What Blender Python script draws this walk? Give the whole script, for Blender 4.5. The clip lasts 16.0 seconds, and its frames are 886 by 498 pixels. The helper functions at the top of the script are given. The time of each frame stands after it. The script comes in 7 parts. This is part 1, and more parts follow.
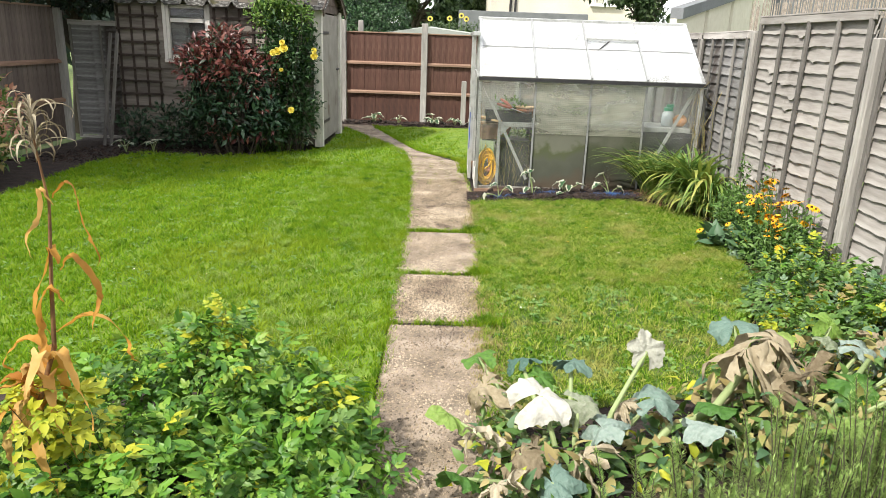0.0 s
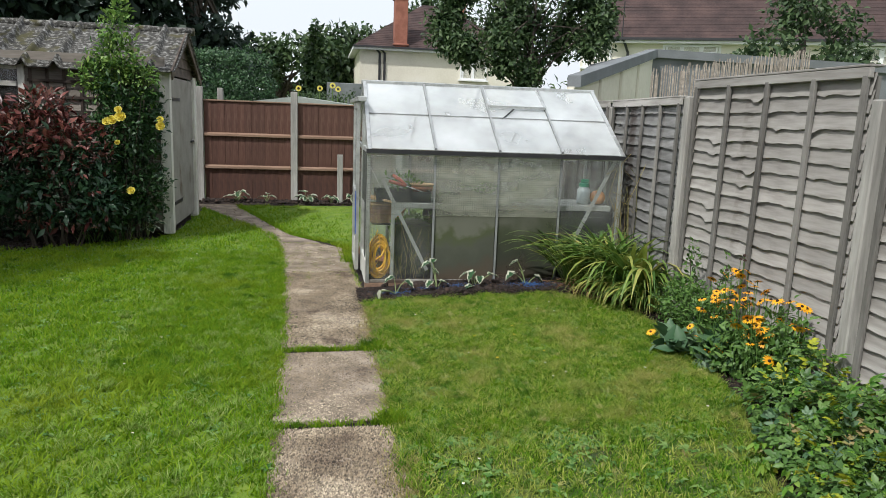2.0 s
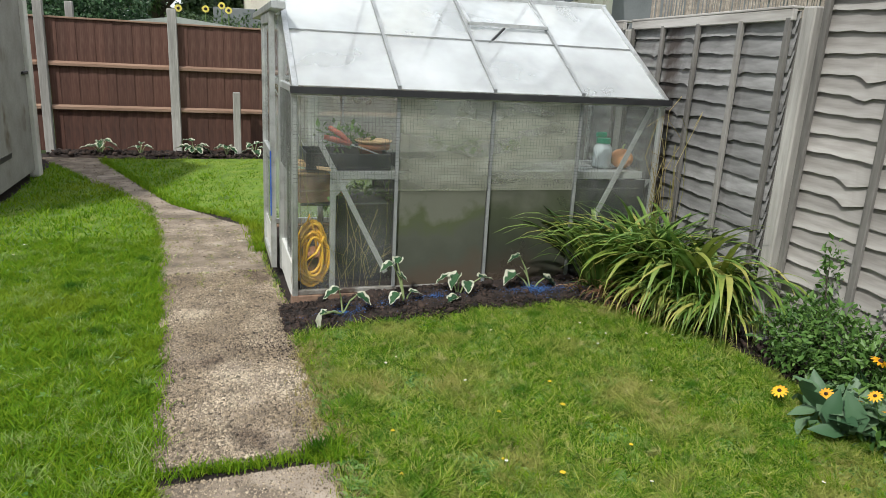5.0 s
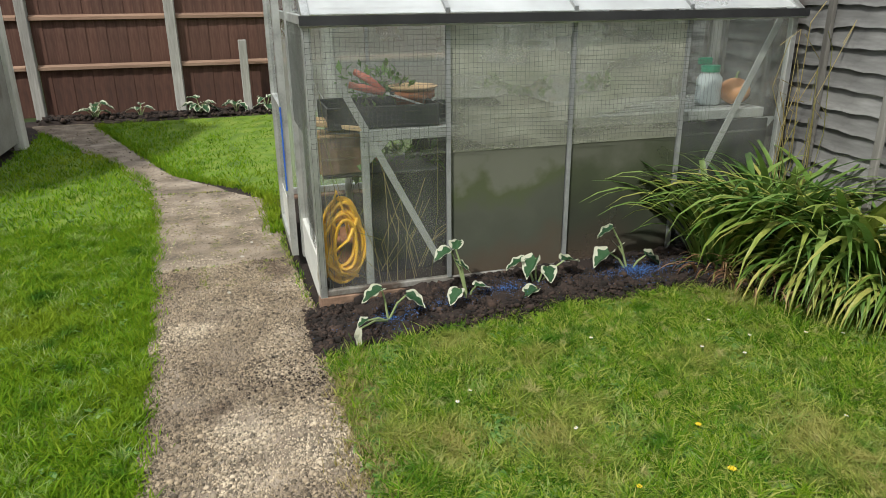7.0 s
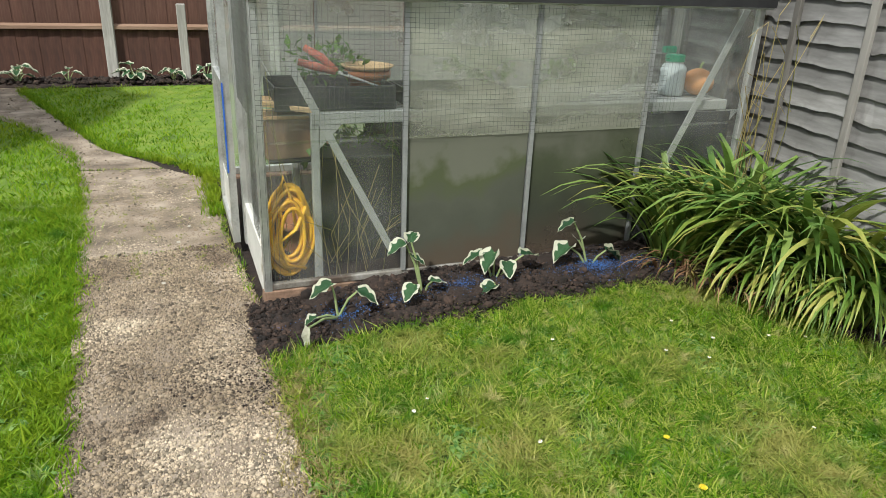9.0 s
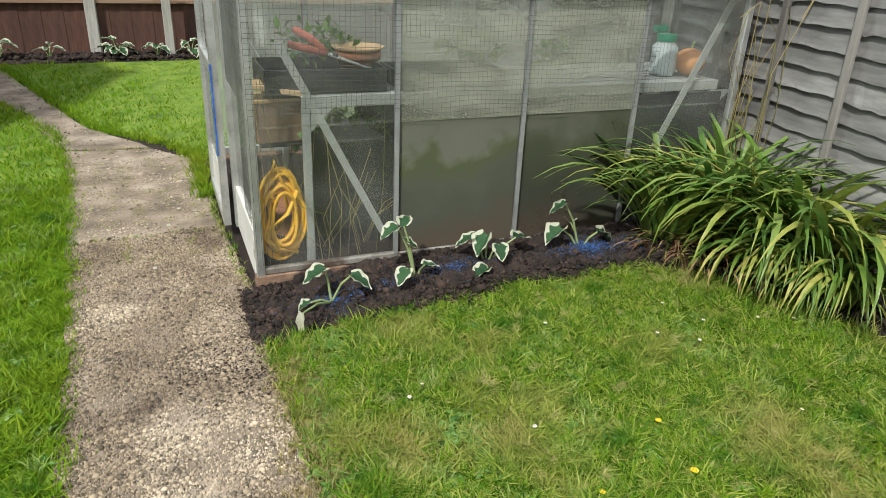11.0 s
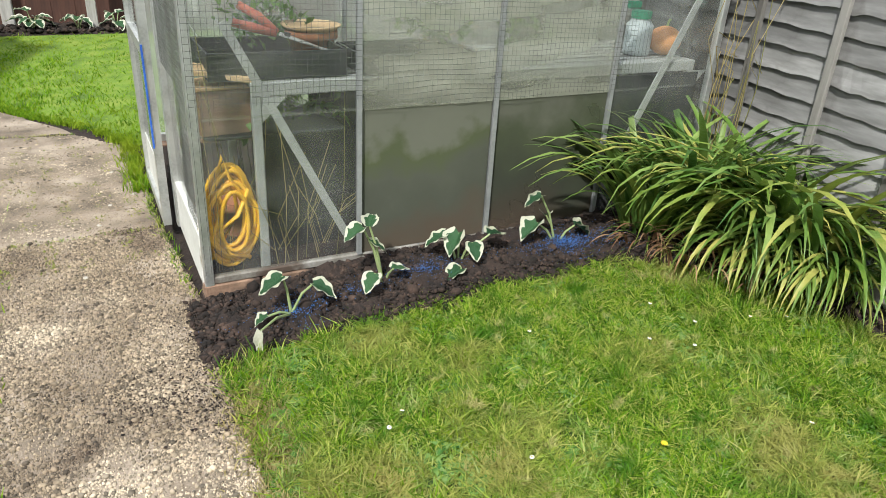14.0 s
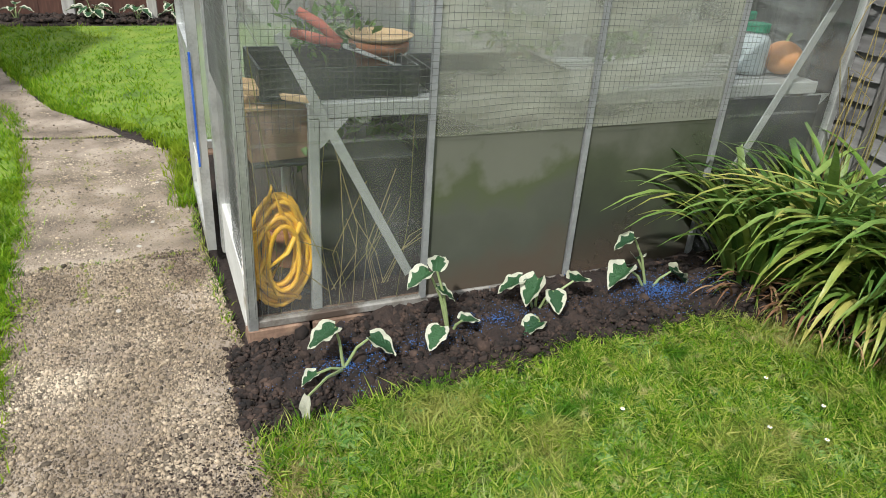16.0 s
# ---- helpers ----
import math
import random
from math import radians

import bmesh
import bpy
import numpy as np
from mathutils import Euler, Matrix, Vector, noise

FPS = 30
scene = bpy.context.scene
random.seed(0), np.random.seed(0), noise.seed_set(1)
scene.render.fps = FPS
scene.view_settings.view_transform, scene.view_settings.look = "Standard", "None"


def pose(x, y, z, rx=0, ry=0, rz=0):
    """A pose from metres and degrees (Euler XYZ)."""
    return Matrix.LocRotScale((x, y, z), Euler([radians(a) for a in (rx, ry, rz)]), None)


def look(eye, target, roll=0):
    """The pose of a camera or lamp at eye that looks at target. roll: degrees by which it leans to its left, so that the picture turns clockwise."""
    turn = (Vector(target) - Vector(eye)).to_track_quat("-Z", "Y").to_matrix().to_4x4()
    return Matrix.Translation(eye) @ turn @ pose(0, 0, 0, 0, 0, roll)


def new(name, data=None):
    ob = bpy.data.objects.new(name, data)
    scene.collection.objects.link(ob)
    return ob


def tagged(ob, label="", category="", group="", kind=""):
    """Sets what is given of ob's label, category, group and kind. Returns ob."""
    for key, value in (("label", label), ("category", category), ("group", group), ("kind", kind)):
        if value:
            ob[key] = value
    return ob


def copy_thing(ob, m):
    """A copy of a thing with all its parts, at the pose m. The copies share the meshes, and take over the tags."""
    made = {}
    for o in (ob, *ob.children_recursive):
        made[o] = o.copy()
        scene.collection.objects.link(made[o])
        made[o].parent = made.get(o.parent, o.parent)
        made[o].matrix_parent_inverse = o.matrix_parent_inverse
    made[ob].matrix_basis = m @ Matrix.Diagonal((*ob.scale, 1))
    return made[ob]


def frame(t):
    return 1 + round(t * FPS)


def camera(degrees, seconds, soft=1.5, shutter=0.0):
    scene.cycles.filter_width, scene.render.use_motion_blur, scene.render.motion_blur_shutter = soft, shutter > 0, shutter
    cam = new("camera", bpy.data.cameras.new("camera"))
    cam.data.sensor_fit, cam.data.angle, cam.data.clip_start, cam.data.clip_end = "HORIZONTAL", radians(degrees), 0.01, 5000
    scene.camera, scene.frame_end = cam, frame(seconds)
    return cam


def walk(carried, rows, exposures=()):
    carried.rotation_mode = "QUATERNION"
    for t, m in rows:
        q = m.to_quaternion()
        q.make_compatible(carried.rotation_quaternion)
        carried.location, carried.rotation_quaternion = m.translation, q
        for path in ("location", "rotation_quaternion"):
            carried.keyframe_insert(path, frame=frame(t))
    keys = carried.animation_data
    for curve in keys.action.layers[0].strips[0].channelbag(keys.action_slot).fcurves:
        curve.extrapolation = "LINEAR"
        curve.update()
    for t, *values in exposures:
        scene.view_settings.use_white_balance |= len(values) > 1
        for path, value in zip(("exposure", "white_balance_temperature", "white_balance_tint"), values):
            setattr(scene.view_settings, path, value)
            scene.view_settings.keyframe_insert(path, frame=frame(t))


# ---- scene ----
cam = camera(64.4, 16.0, soft=0.55)
PATH = [
    (0, (-0.656, -0.221, 1.701), (-0.672, 1.695, 1.128), 2.0),
    (0.5, (-0.721, 0.147, 1.701), (-0.512, 2.069, 1.191), 2.5),
    (1, (-0.752, 0.435, 1.673), (-0.519, 2.374, 1.24), 2.5),
    (1.5, (-0.747, 0.809, 1.615), (-0.606, 2.775, 1.28), 3.8),
    (2, (-0.795, 1.281, 1.617), (-0.454, 3.217, 1.251), 2.2),
    (2.5, (-0.767, 1.711, 1.572), (-0.568, 3.659, 1.169), 0.8),
    (3, (-0.762, 2.165, 1.542), (-0.411, 4.085, 1.107), 1.4),
    (3.5, (-0.828, 2.548, 1.559), (-0.368, 4.424, 1.039), 1.8),
    (4, (-0.813, 2.949, 1.548), (-0.365, 4.834, 1.052), 0.9),
    (4.2, (-0.841, 3.081, 1.566), (-0.356, 4.955, 1.065), 1.9),
    (6.3, (-0.789, 4.368, 1.395), (-0.073, 6.122, 0.754), 2.1),
    (6.5, (-0.785, 4.453, 1.399), (-0.087, 6.201, 0.722), 1.9),
    (7, (-0.7, 4.689, 1.389), (-0.162, 6.493, 0.712), -0.5),
    (7.5, (-0.639, 4.847, 1.385), (-0.035, 6.576, 0.584), 2.6),
    (8, (-0.648, 4.905, 1.372), (0.001, 6.583, 0.499), 1.6),
    (8.5, (-0.659, 4.901, 1.401), (0.026, 6.629, 0.664), 1.4),
    (9, (-0.689, 4.896, 1.4), (-0.006, 6.623, 0.659), 2.3),
    (9.2, (-0.694, 4.889, 1.394), (-0.012, 6.608, 0.632), 2.1),
    (11.3, (-0.706, 4.923, 1.447), (0.017, 6.596, 0.625), 2.6),
    (11.5, (-0.698, 4.926, 1.436), (0.07, 6.58, 0.615), 3.6),
    (12, (-0.689, 4.937, 1.444), (0.058, 6.597, 0.615), 2.4),
    (12.5, (-0.683, 4.927, 1.437), (0.087, 6.592, 0.641), 2.2),
    (13, (-0.66, 4.94, 1.444), (0.1, 6.599, 0.627), 2.9),
    (13.5, (-0.642, 5.043, 1.421), (0.071, 6.681, 0.522), 4.0),
    (14, (-0.697, 5.237, 1.433), (0.15, 6.823, 0.558), 3.4),
    (14.5, (-0.687, 5.399, 1.434), (0.134, 6.98, 0.525), 3.2),
    (15, (-0.6, 5.539, 1.446), (0.12, 7.201, 0.598), 3.1),
    (15.5, (-0.59, 5.619, 1.436), (0.163, 7.262, 0.58), 3.9),
    (16, (-0.603, 5.667, 1.435), (0.117, 7.3, 0.531), 4.0),
]
walk(cam, [(t, look(eye, target, roll)) for t, eye, target, roll in PATH],
     [(0, 0.68, 6500, 11), (0.5, 0.45, 6450, 10), (1.0, 0.22, 6300, 9), (1.5, -0.14, 6150, 9), (2.5, -0.09, 6080, 9), (4.2, 0.0, 6100, 9), (6.5, -0.09, 6250, 7), (7.0, -0.05, 6300, 7), (8.0, 0.26, 6300, 7),
      (8.5, 0.30, 6300, 7), (9.2, 0.19, 6250, 7), (11.5, 0.16, 6250, 7), (13.0, 0.23, 6200, 8), (14.0, 0.44, 6150, 8), (14.5, 0.42, 6100, 9), (15.0, 0.38, 6100, 9), (16, 0.29, 6100, 9)])

# ---- light: bright hazy sky, soft sun from behind on the left ----
world = bpy.data.worlds.new("sky")
scene.world = world
world.use_nodes = True
wn = world.node_tree
sky = wn.nodes.new("ShaderNodeTexSky")
sky.sky_type = "NISHITA"
sky.sun_disc = False
SUN_EL, SUN_AZ = 50.0, 228.0          # degrees; azimuth clockwise from +y
sky.sun_elevation, sky.sun_rotation = radians(SUN_EL), radians(SUN_AZ)
sky.air_density, sky.dust_density, sky.ozone_density = 1.0, 5.0, 1.0
haze = wn.nodes.new("ShaderNodeMix")
haze.data_type = "RGBA"
haze.inputs[0].default_value = 0.82
haze.inputs[7].default_value = (7.7, 7.8, 7.9, 1)
wn.links.new(sky.outputs[0], haze.inputs[6])
back = wn.nodes["Background"]
wn.links.new(haze.outputs[2], back.inputs[0])
back.inputs[1].default_value = 0.15
sun_data = bpy.data.lights.new("sun", "SUN")
sun_data.energy, sun_data.angle, sun_data.color = 4.1, radians(1.6), (1.0, 0.95, 0.86)
sun = new("sun", sun_data)
az, el = radians(SUN_AZ), radians(SUN_EL)
sun.matrix_world = look((math.sin(az) * math.cos(el) * 30, math.cos(az) * math.cos(el) * 30, math.sin(el) * 30), (0, 0, 0))
scene.view_settings.exposure = 0.0


# ---- mesh helpers ----
class Geo:
    """Collects verts and faces of one mesh."""

    def __init__(self):
        self.v, self.f = [], []

    def add(self, verts, faces):
        n = len(self.v)
        self.v.extend([tuple(p) for p in verts])
        self.f.extend([tuple(i + n for i in q) for q in faces])
        return self

    def box(self, x0, y0, z0, x1, y1, z1, m=None, bev=0.0):
        if bev:
            b = min(bev, (x1 - x0) / 3, (y1 - y0) / 3, (z1 - z0) / 3)
            bm = bmesh.new()
            bmesh.ops.create_cube(bm, size=1)
            for p in bm.verts:
                p.co = Vector((x0 + (p.co.x + .5) * (x1 - x0), y0 + (p.co.y + .5) * (y1 - y0), z0 + (p.co.z + .5) * (z1 - z0)))
            bmesh.ops.bevel(bm, geom=bm.edges[:], offset=b, segments=1, affect="EDGES")
            bm.verts.index_update()
            vs = [p.co.copy() for p in bm.verts]
            fs = [[p.index for p in q.verts] for q in bm.faces]
            bm.free()
        else:
            vs = [Vector((x, y, z)) for z in (z0, z1) for y in (y0, y1) for x in (x0, x1)]
            fs = [(0, 2, 3, 1), (4, 5, 7, 6), (0, 1, 5, 4), (2, 6, 7, 3), (0, 4, 6, 2), (1, 3, 7, 5)]
        if m is not None:
            vs = [m @ p for p in vs]
        return self.add(vs, fs)

    def beam(self, a, b, w, h, up=(0, 0, 1)):
        """A straight bar from a to b, w wide and h high."""
        a, b = Vector(a), Vector(b)
        d = (b - a).normalized()
        s = d.cross(Vector(up)).normalized()
        u = s.cross(d)
        vs = [p + s * (i * w / 2) + u * (j * h / 2) for p in (a, b) for i, j in ((-1, -1), (1, -1), (1, 1), (-1, 1))]
        return self.add(vs, [(0, 1, 2, 3), (7, 6, 5, 4), (0, 4, 5, 1), (1, 5, 6, 2), (2, 6, 7, 3), (3, 7, 4, 0)])

    def tube(self, pts, radii, sides=6, cap=True):
        pts = [Vector(p) for p in pts]
        if not isinstance(radii, (list, tuple)):
            radii = [radii] * len(pts)
        vs, fs = [], []
        for i, p in enumerate(pts):
            d = (pts[min(i + 1, len(pts) - 1)] - pts[max(i - 1, 0)]).normalized()
            s = d.cross(Vector((0.31, 0.17, 0.93)))
            s = (s if s.length > 0.05 else d.cross(Vector((1, 0, 0)))).normalized()
            u = d.cross(s)
            for k in range(sides):
                a = 2 * math.pi * k / sides
                vs.append(p + (s * math.cos(a) + u * math.sin(a)) * radii[i])
        for i in range(len(pts) - 1):
            for k in range(sides):
                k2 = (k + 1) % sides
                fs.append((i * sides + k, i * sides + k2, (i + 1) * sides + k2, (i + 1) * sides + k))
        if cap:
            fs.append(tuple(range(sides - 1, -1, -1)))
            fs.append(tuple(range((len(pts) - 1) * sides, len(pts) * sides)))
        return self.add(vs, fs)

    def lathe(self, profile, c=(0, 0, 0), sides=20):
        """Turned shape from (radius, z) pairs."""
        vs, fs = [], []
        for r, z in profile:
            for k in range(sides):
                a = 2 * math.pi * k / sides
                vs.append((c[0] + r * math.cos(a), c[1] + r * math.sin(a), c[2] + z))
        for i in range(len(profile) - 1):
            for k in range(sides):
                k2 = (k + 1) % sides
                fs.append((i * sides + k, i * sides + k2, (i + 1) * sides + k2, (i + 1) * sides + k))
        return self.add(vs, fs)

    def mesh(self, name, material, smooth=False):
        me = bpy.data.meshes.new(name)
        me.from_pydata(self.v, [], self.f)
        me.materials.append(material)
        if smooth:
            me.polygons.foreach_set("use_smooth", [True] * len(me.polygons))
        me.update()
        return me


def part(name, geo, material, parent=None, label="", smooth=False, m=None):
    """Links geometry (a Geo or a ready mesh) as one object, under a thing or a part."""
    me = geo if isinstance(geo, bpy.types.Mesh) else geo.mesh(name, material, smooth)
    ob = new(name, me)
    if parent is not None:
        ob.parent = parent
    if m is not None:
        ob.matrix_basis = m
    if label:
        tagged(ob, label)
    return ob


def thing(name, label, category, m=None, group="", kind=""):
    ob = new(name)
    ob.empty_display_size = 0.1
    if m is not None:
        ob.matrix_basis = m
    return tagged(ob, label, category, group, kind)


def array_mesh(name, verts, faces, material, smooth=False):
    """A mesh from numpy arrays; all faces have the same number of corners."""
    verts, faces = np.asarray(verts, np.float32), np.asarray(faces, np.int32)
    me = bpy.data.meshes.new(name)
    n, k = faces.shape
    me.vertices.add(len(verts))
    me.vertices.foreach_set("co", verts.ravel())
    me.loops.add(n * k)
    me.loops.foreach_set("vertex_index", faces.ravel())
    me.polygons.add(n)
    me.polygons.foreach_set("loop_start", np.arange(0, n * k, k, dtype=np.int32))
    if smooth:
        me.polygons.foreach_set("use_smooth", np.ones(n, bool))
    me.materials.append(material)
    me.update(calc_edges=True)
    return me


def leaf_shape(kind, seg=4):
    """A leaf along u with half width v and rise w, folded at the midrib; "pinnate" is a stalk with five toothed leaflets."""
    if kind == "pinnate":
        vs, fs = [(0, -.012, 0), (.75, -.008, 0), (.75, .008, 0), (0, .012, 0)], [(0, 1, 2, 3)]
        for u0, ang, size in ((.38, 58, .34), (.40, -58, .34), (.66, 48, .36), (.68, -48, .36), (.70, 0, .44)):
            c, q = math.cos(radians(ang)), math.sin(radians(ang))
            o = len(vs)
            for along, half in ((0, .02), (.3, .30), (.45, .22), (.68, .27), (1, .02)):
                for side in (-1, 0, 1):
                    x, y = along * size, side * half * size
                    vs.append((u0 + x * c - y * q, x * q + y * c, abs(side) * half * .16 - along * along * .10))
            fs += [(o + i * 3 + j, o + i * 3 + j + 1, o + i * 3 + j + 4, o + i * 3 + j + 3) for i in range(4) for j in (0, 1)]
        return np.array(vs), np.array(fs)
    us = np.linspace(0, 1, seg + 1)
    prof = {"ovate": lambda u: np.sin(np.pi * u ** 0.75) * 0.5 + 0.02,
            "strap": lambda u: 0.5 * np.minimum(1, (1 - u) * 3.0 + 0.05) * (0.75 + 0.25 * np.sin(np.pi * u)),
            "narrow": lambda u: np.sin(np.pi * u ** 0.6) * 0.5 + 0.03,
            "heart": lambda u: 0.5 * np.sin(np.pi * np.clip(u * 0.93 + 0.07, 0, 1) ** 0.5) + 0.01}[kind](us)
    vs, fs = [], []
    for u, p in zip(us, prof):
        vs += [(u, -p, abs(p) * 0.35), (u, 0, 0), (u, p, abs(p) * 0.35)]
    for i in range(seg):
        for j in (0, 1):
            a = i * 3 + j
            fs.append((a, a + 1, a + 4, a + 3))
    return np.array(vs), np.array(fs)


def scatter_leaves(name, P, D, N, L, W, material, kind="ovate", seg=3, droop=0.25):
    """Many leaves as one mesh: roots P, directions D, upward sides N, lengths L, widths W."""
    T, F = leaf_shape(kind, seg)
    D = D / np.linalg.norm(D, axis=1)[:, None]
    S = np.cross(D, N)
    S /= np.linalg.norm(S, axis=1)[:, None] + 1e-9
    U = np.cross(S, D)
    u, v, w = T[:, 0], T[:, 1], T[:, 2]
    droop = np.broadcast_to(np.asarray(droop, float), (len(P),))
    V = (P[:, None, :] + D[:, None, :] * (u[None, :, None] * L[:, None, None]) + S[:, None, :] * (v[None, :, None] * W[:, None, None])
         + U[:, None, :] * ((w[None, :] * W[:, None] - droop[:, None] * u[None, :] ** 2 * L[:, None])[:, :, None]))
    FF = F[None] + (np.arange(len(P)) * len(T))[:, None, None]
    return array_mesh(name, V.reshape(-1, 3), FF.reshape(-1, 4), material, True)


def unit(n, rng, up=0.0):
    d = rng.normal(size=(n, 3))
    d /= np.linalg.norm(d, axis=1)[:, None]
    d[:, 2] += up
    return d / np.linalg.norm(d, axis=1)[:, None]


def smooth_noise(x, y, s, seed=0):
    """Cheap sum of sines as value noise in -1..1."""
    r = np.random.RandomState(seed)
    out = 0
    for k in range(6):
        a, f, p = r.uniform(0, 6.28), r.uniform(0.6, 1.9) / s, r.uniform(0, 6.28)
        out = out + np.sin((np.cos(a) * x + np.sin(a) * y) * f * 6.28 + p)
    return out / 3.5


def inside(poly, x, y):
    hit = np.zeros(len(x), bool)
    n = len(poly)
    for i in range(n):
        (xa, ya), (xb, yb) = poly[i], poly[(i + 1) % n]
        c = ((ya > y) != (yb > y)) & (x < (xb - xa) * (y - ya) / (yb - ya + 1e-12) + xa)
        hit ^= c
    return hit


def rise(x):
    """The garden climbs gently to the right of the path."""
    return 0.03 * np.clip(np.asarray(x, float) + 0.4, 0, 2.6)


# ---- materials ----
def surface(name, cols, scale=6.0, fine=60.0, rough=0.8, bump=0.3, metal=0.0, stretch=(1, 1, 1), vary=0.0, island=False, dirt=None, dist=0.01, spec=0.5):
    """Procedural paint: two scales of noise between colours, per-object variation, bump and an optional stain."""
    m = bpy.data.materials.new(name)
    m.use_nodes = True
    t = m.node_tree
    b = t.nodes["Principled BSDF"]
    N, Lk = t.nodes.new, t.links.new
    tc = N("ShaderNodeTexCoord")
    mp = N("ShaderNodeMapping")
    mp.inputs["Scale"].default_value = stretch
    Lk(tc.outputs["Object"], mp.inputs[0])
    n1 = N("ShaderNodeTexNoise")
    n1.inputs["Scale"].default_value, n1.inputs["Detail"].default_value = scale, 5
    n2 = N("ShaderNodeTexNoise")
    n2.inputs["Scale"].default_value, n2.inputs["Detail"].default_value = fine, 4
    for n in (n1, n2):
        Lk(mp.outputs[0], n.inputs["Vector"])
    mix = N("ShaderNodeMath")
    mix.operation = "MULTIPLY_ADD"
    Lk(n2.outputs[0], mix.inputs[0])
    mix.inputs[1].default_value = 0.45
    Lk(n1.outputs[0], mix.inputs[2])
    rp = N("ShaderNodeValToRGB")
    e = rp.color_ramp.elements
    lo, hi = 0.5, 0.95
    e[0].position, e[0].color = lo, (*cols[0], 1)
    e[1].position, e[1].color = hi, (*cols[-1], 1)
    for i, c in enumerate(cols[1:-1]):
        q = e.new(lo + (hi - lo) * (i + 1) / (len(cols) - 1))
        q.color = (*c, 1)
    Lk(mix.outputs[0], rp.inputs[0])
    out = rp.outputs[0]
    if dirt:
        n3 = N("ShaderNodeTexNoise")
        n3.inputs["Scale"].default_value, n3.inputs["Detail"].default_value = dirt[1], 6
        Lk(tc.outputs["Object"], n3.inputs["Vector"])
        r3 = N("ShaderNodeValToRGB")
        r3.color_ramp.elements[0].position, r3.color_ramp.elements[1].position = dirt[2], dirt[2] + 0.12
        Lk(n3.outputs[0], r3.inputs[0])
        dm = N("ShaderNodeMix")
        dm.data_type = "RGBA"
        Lk(r3.outputs[0], dm.inputs[0])
        Lk(out, dm.inputs[6])
        dm.inputs[7].default_value = (*dirt[0], 1)
        out = dm.outputs[2]
    if vary:
        src = N("ShaderNodeNewGeometry").outputs["Random Per Island"] if island else N("ShaderNodeObjectInfo").outputs["Random"]
        mr = N("ShaderNodeMapRange")
        Lk(src, mr.inputs[0])
        mr.inputs[3].default_value, mr.inputs[4].default_value = 1 - vary, 1 + vary
        hs = N("ShaderNodeHueSaturation")
        Lk(mr.outputs[0], hs.inputs["Value"])
        Lk(out, hs.inputs["Color"])
        out = hs.outputs[0]
    Lk(out, b.inputs["Base Color"])
    b.inputs["Roughness"].default_value, b.inputs["Metallic"].default_value = rough, metal
    b.inputs["Specular IOR Level"].default_value = spec
    if bump:
        bp = N("ShaderNodeBump")
        bp.inputs["Strength"].default_value, bp.inputs["Distance"].default_value = bump, dist
        Lk(mix.outputs[0], bp.inputs["Height"])
        Lk(bp.outputs[0], b.inputs["Normal"])
    return m


def foliage(name, cols, rough=0.5, trans=0.35, patch=(), spec=0.4):
    """Leaves: colour per leaf from a ramp, some light passing through, optional patches of another colour over the place."""
    m = bpy.data.materials.new(name)
    m.use_nodes = True
    t = m.node_tree
    b = t.nodes["Principled BSDF"]
    N, Lk = t.nodes.new, t.links.new
    g = N("ShaderNodeNewGeometry")
    rp = N("ShaderNodeValToRGB")
    e = rp.color_ramp.elements
    e[0].color, e[1].color = (*cols[0], 1), (*cols[-1], 1)
    for i, c in enumerate(cols[1:-1]):
        q = e.new((i + 1) / (len(cols) - 1))
        q.color = (*c, 1)
    Lk(g.outputs["Random Per Island"], rp.inputs[0])
    out = rp.outputs[0]
    for colour, size, lo, hi in patch:
        n = N("ShaderNodeTexNoise")
        n.inputs["Scale"].default_value, n.inputs["Detail"].default_value = size, 4
        Lk(g.outputs["Position"], n.inputs["Vector"])
        r = N("ShaderNodeValToRGB")
        r.color_ramp.elements[0].position, r.color_ramp.elements[1].position = lo, hi
        Lk(n.outputs[0], r.inputs[0])
        mx = N("ShaderNodeMix")
        mx.data_type = "RGBA"
        Lk(r.outputs[0], mx.inputs[0])
        Lk(out, mx.inputs[6])
        mx.inputs[7].default_value = (*colour, 1)
        out = mx.outputs[2]
    Lk(out, b.inputs["Base Color"])
    b.inputs["Roughness"].default_value = rough
    b.inputs["Specular IOR Level"].default_value = spec
    tr = N("ShaderNodeBsdfTranslucent")
    Lk(out, tr.inputs[0])
    ms = N("ShaderNodeMixShader")
    ms.inputs[0].default_value = trans
    Lk(b.outputs[0], ms.inputs[1])
    Lk(tr.outputs[0], ms.inputs[2])
    Lk(ms.outputs[0], t.nodes["Material Output"].inputs[0])
    return m


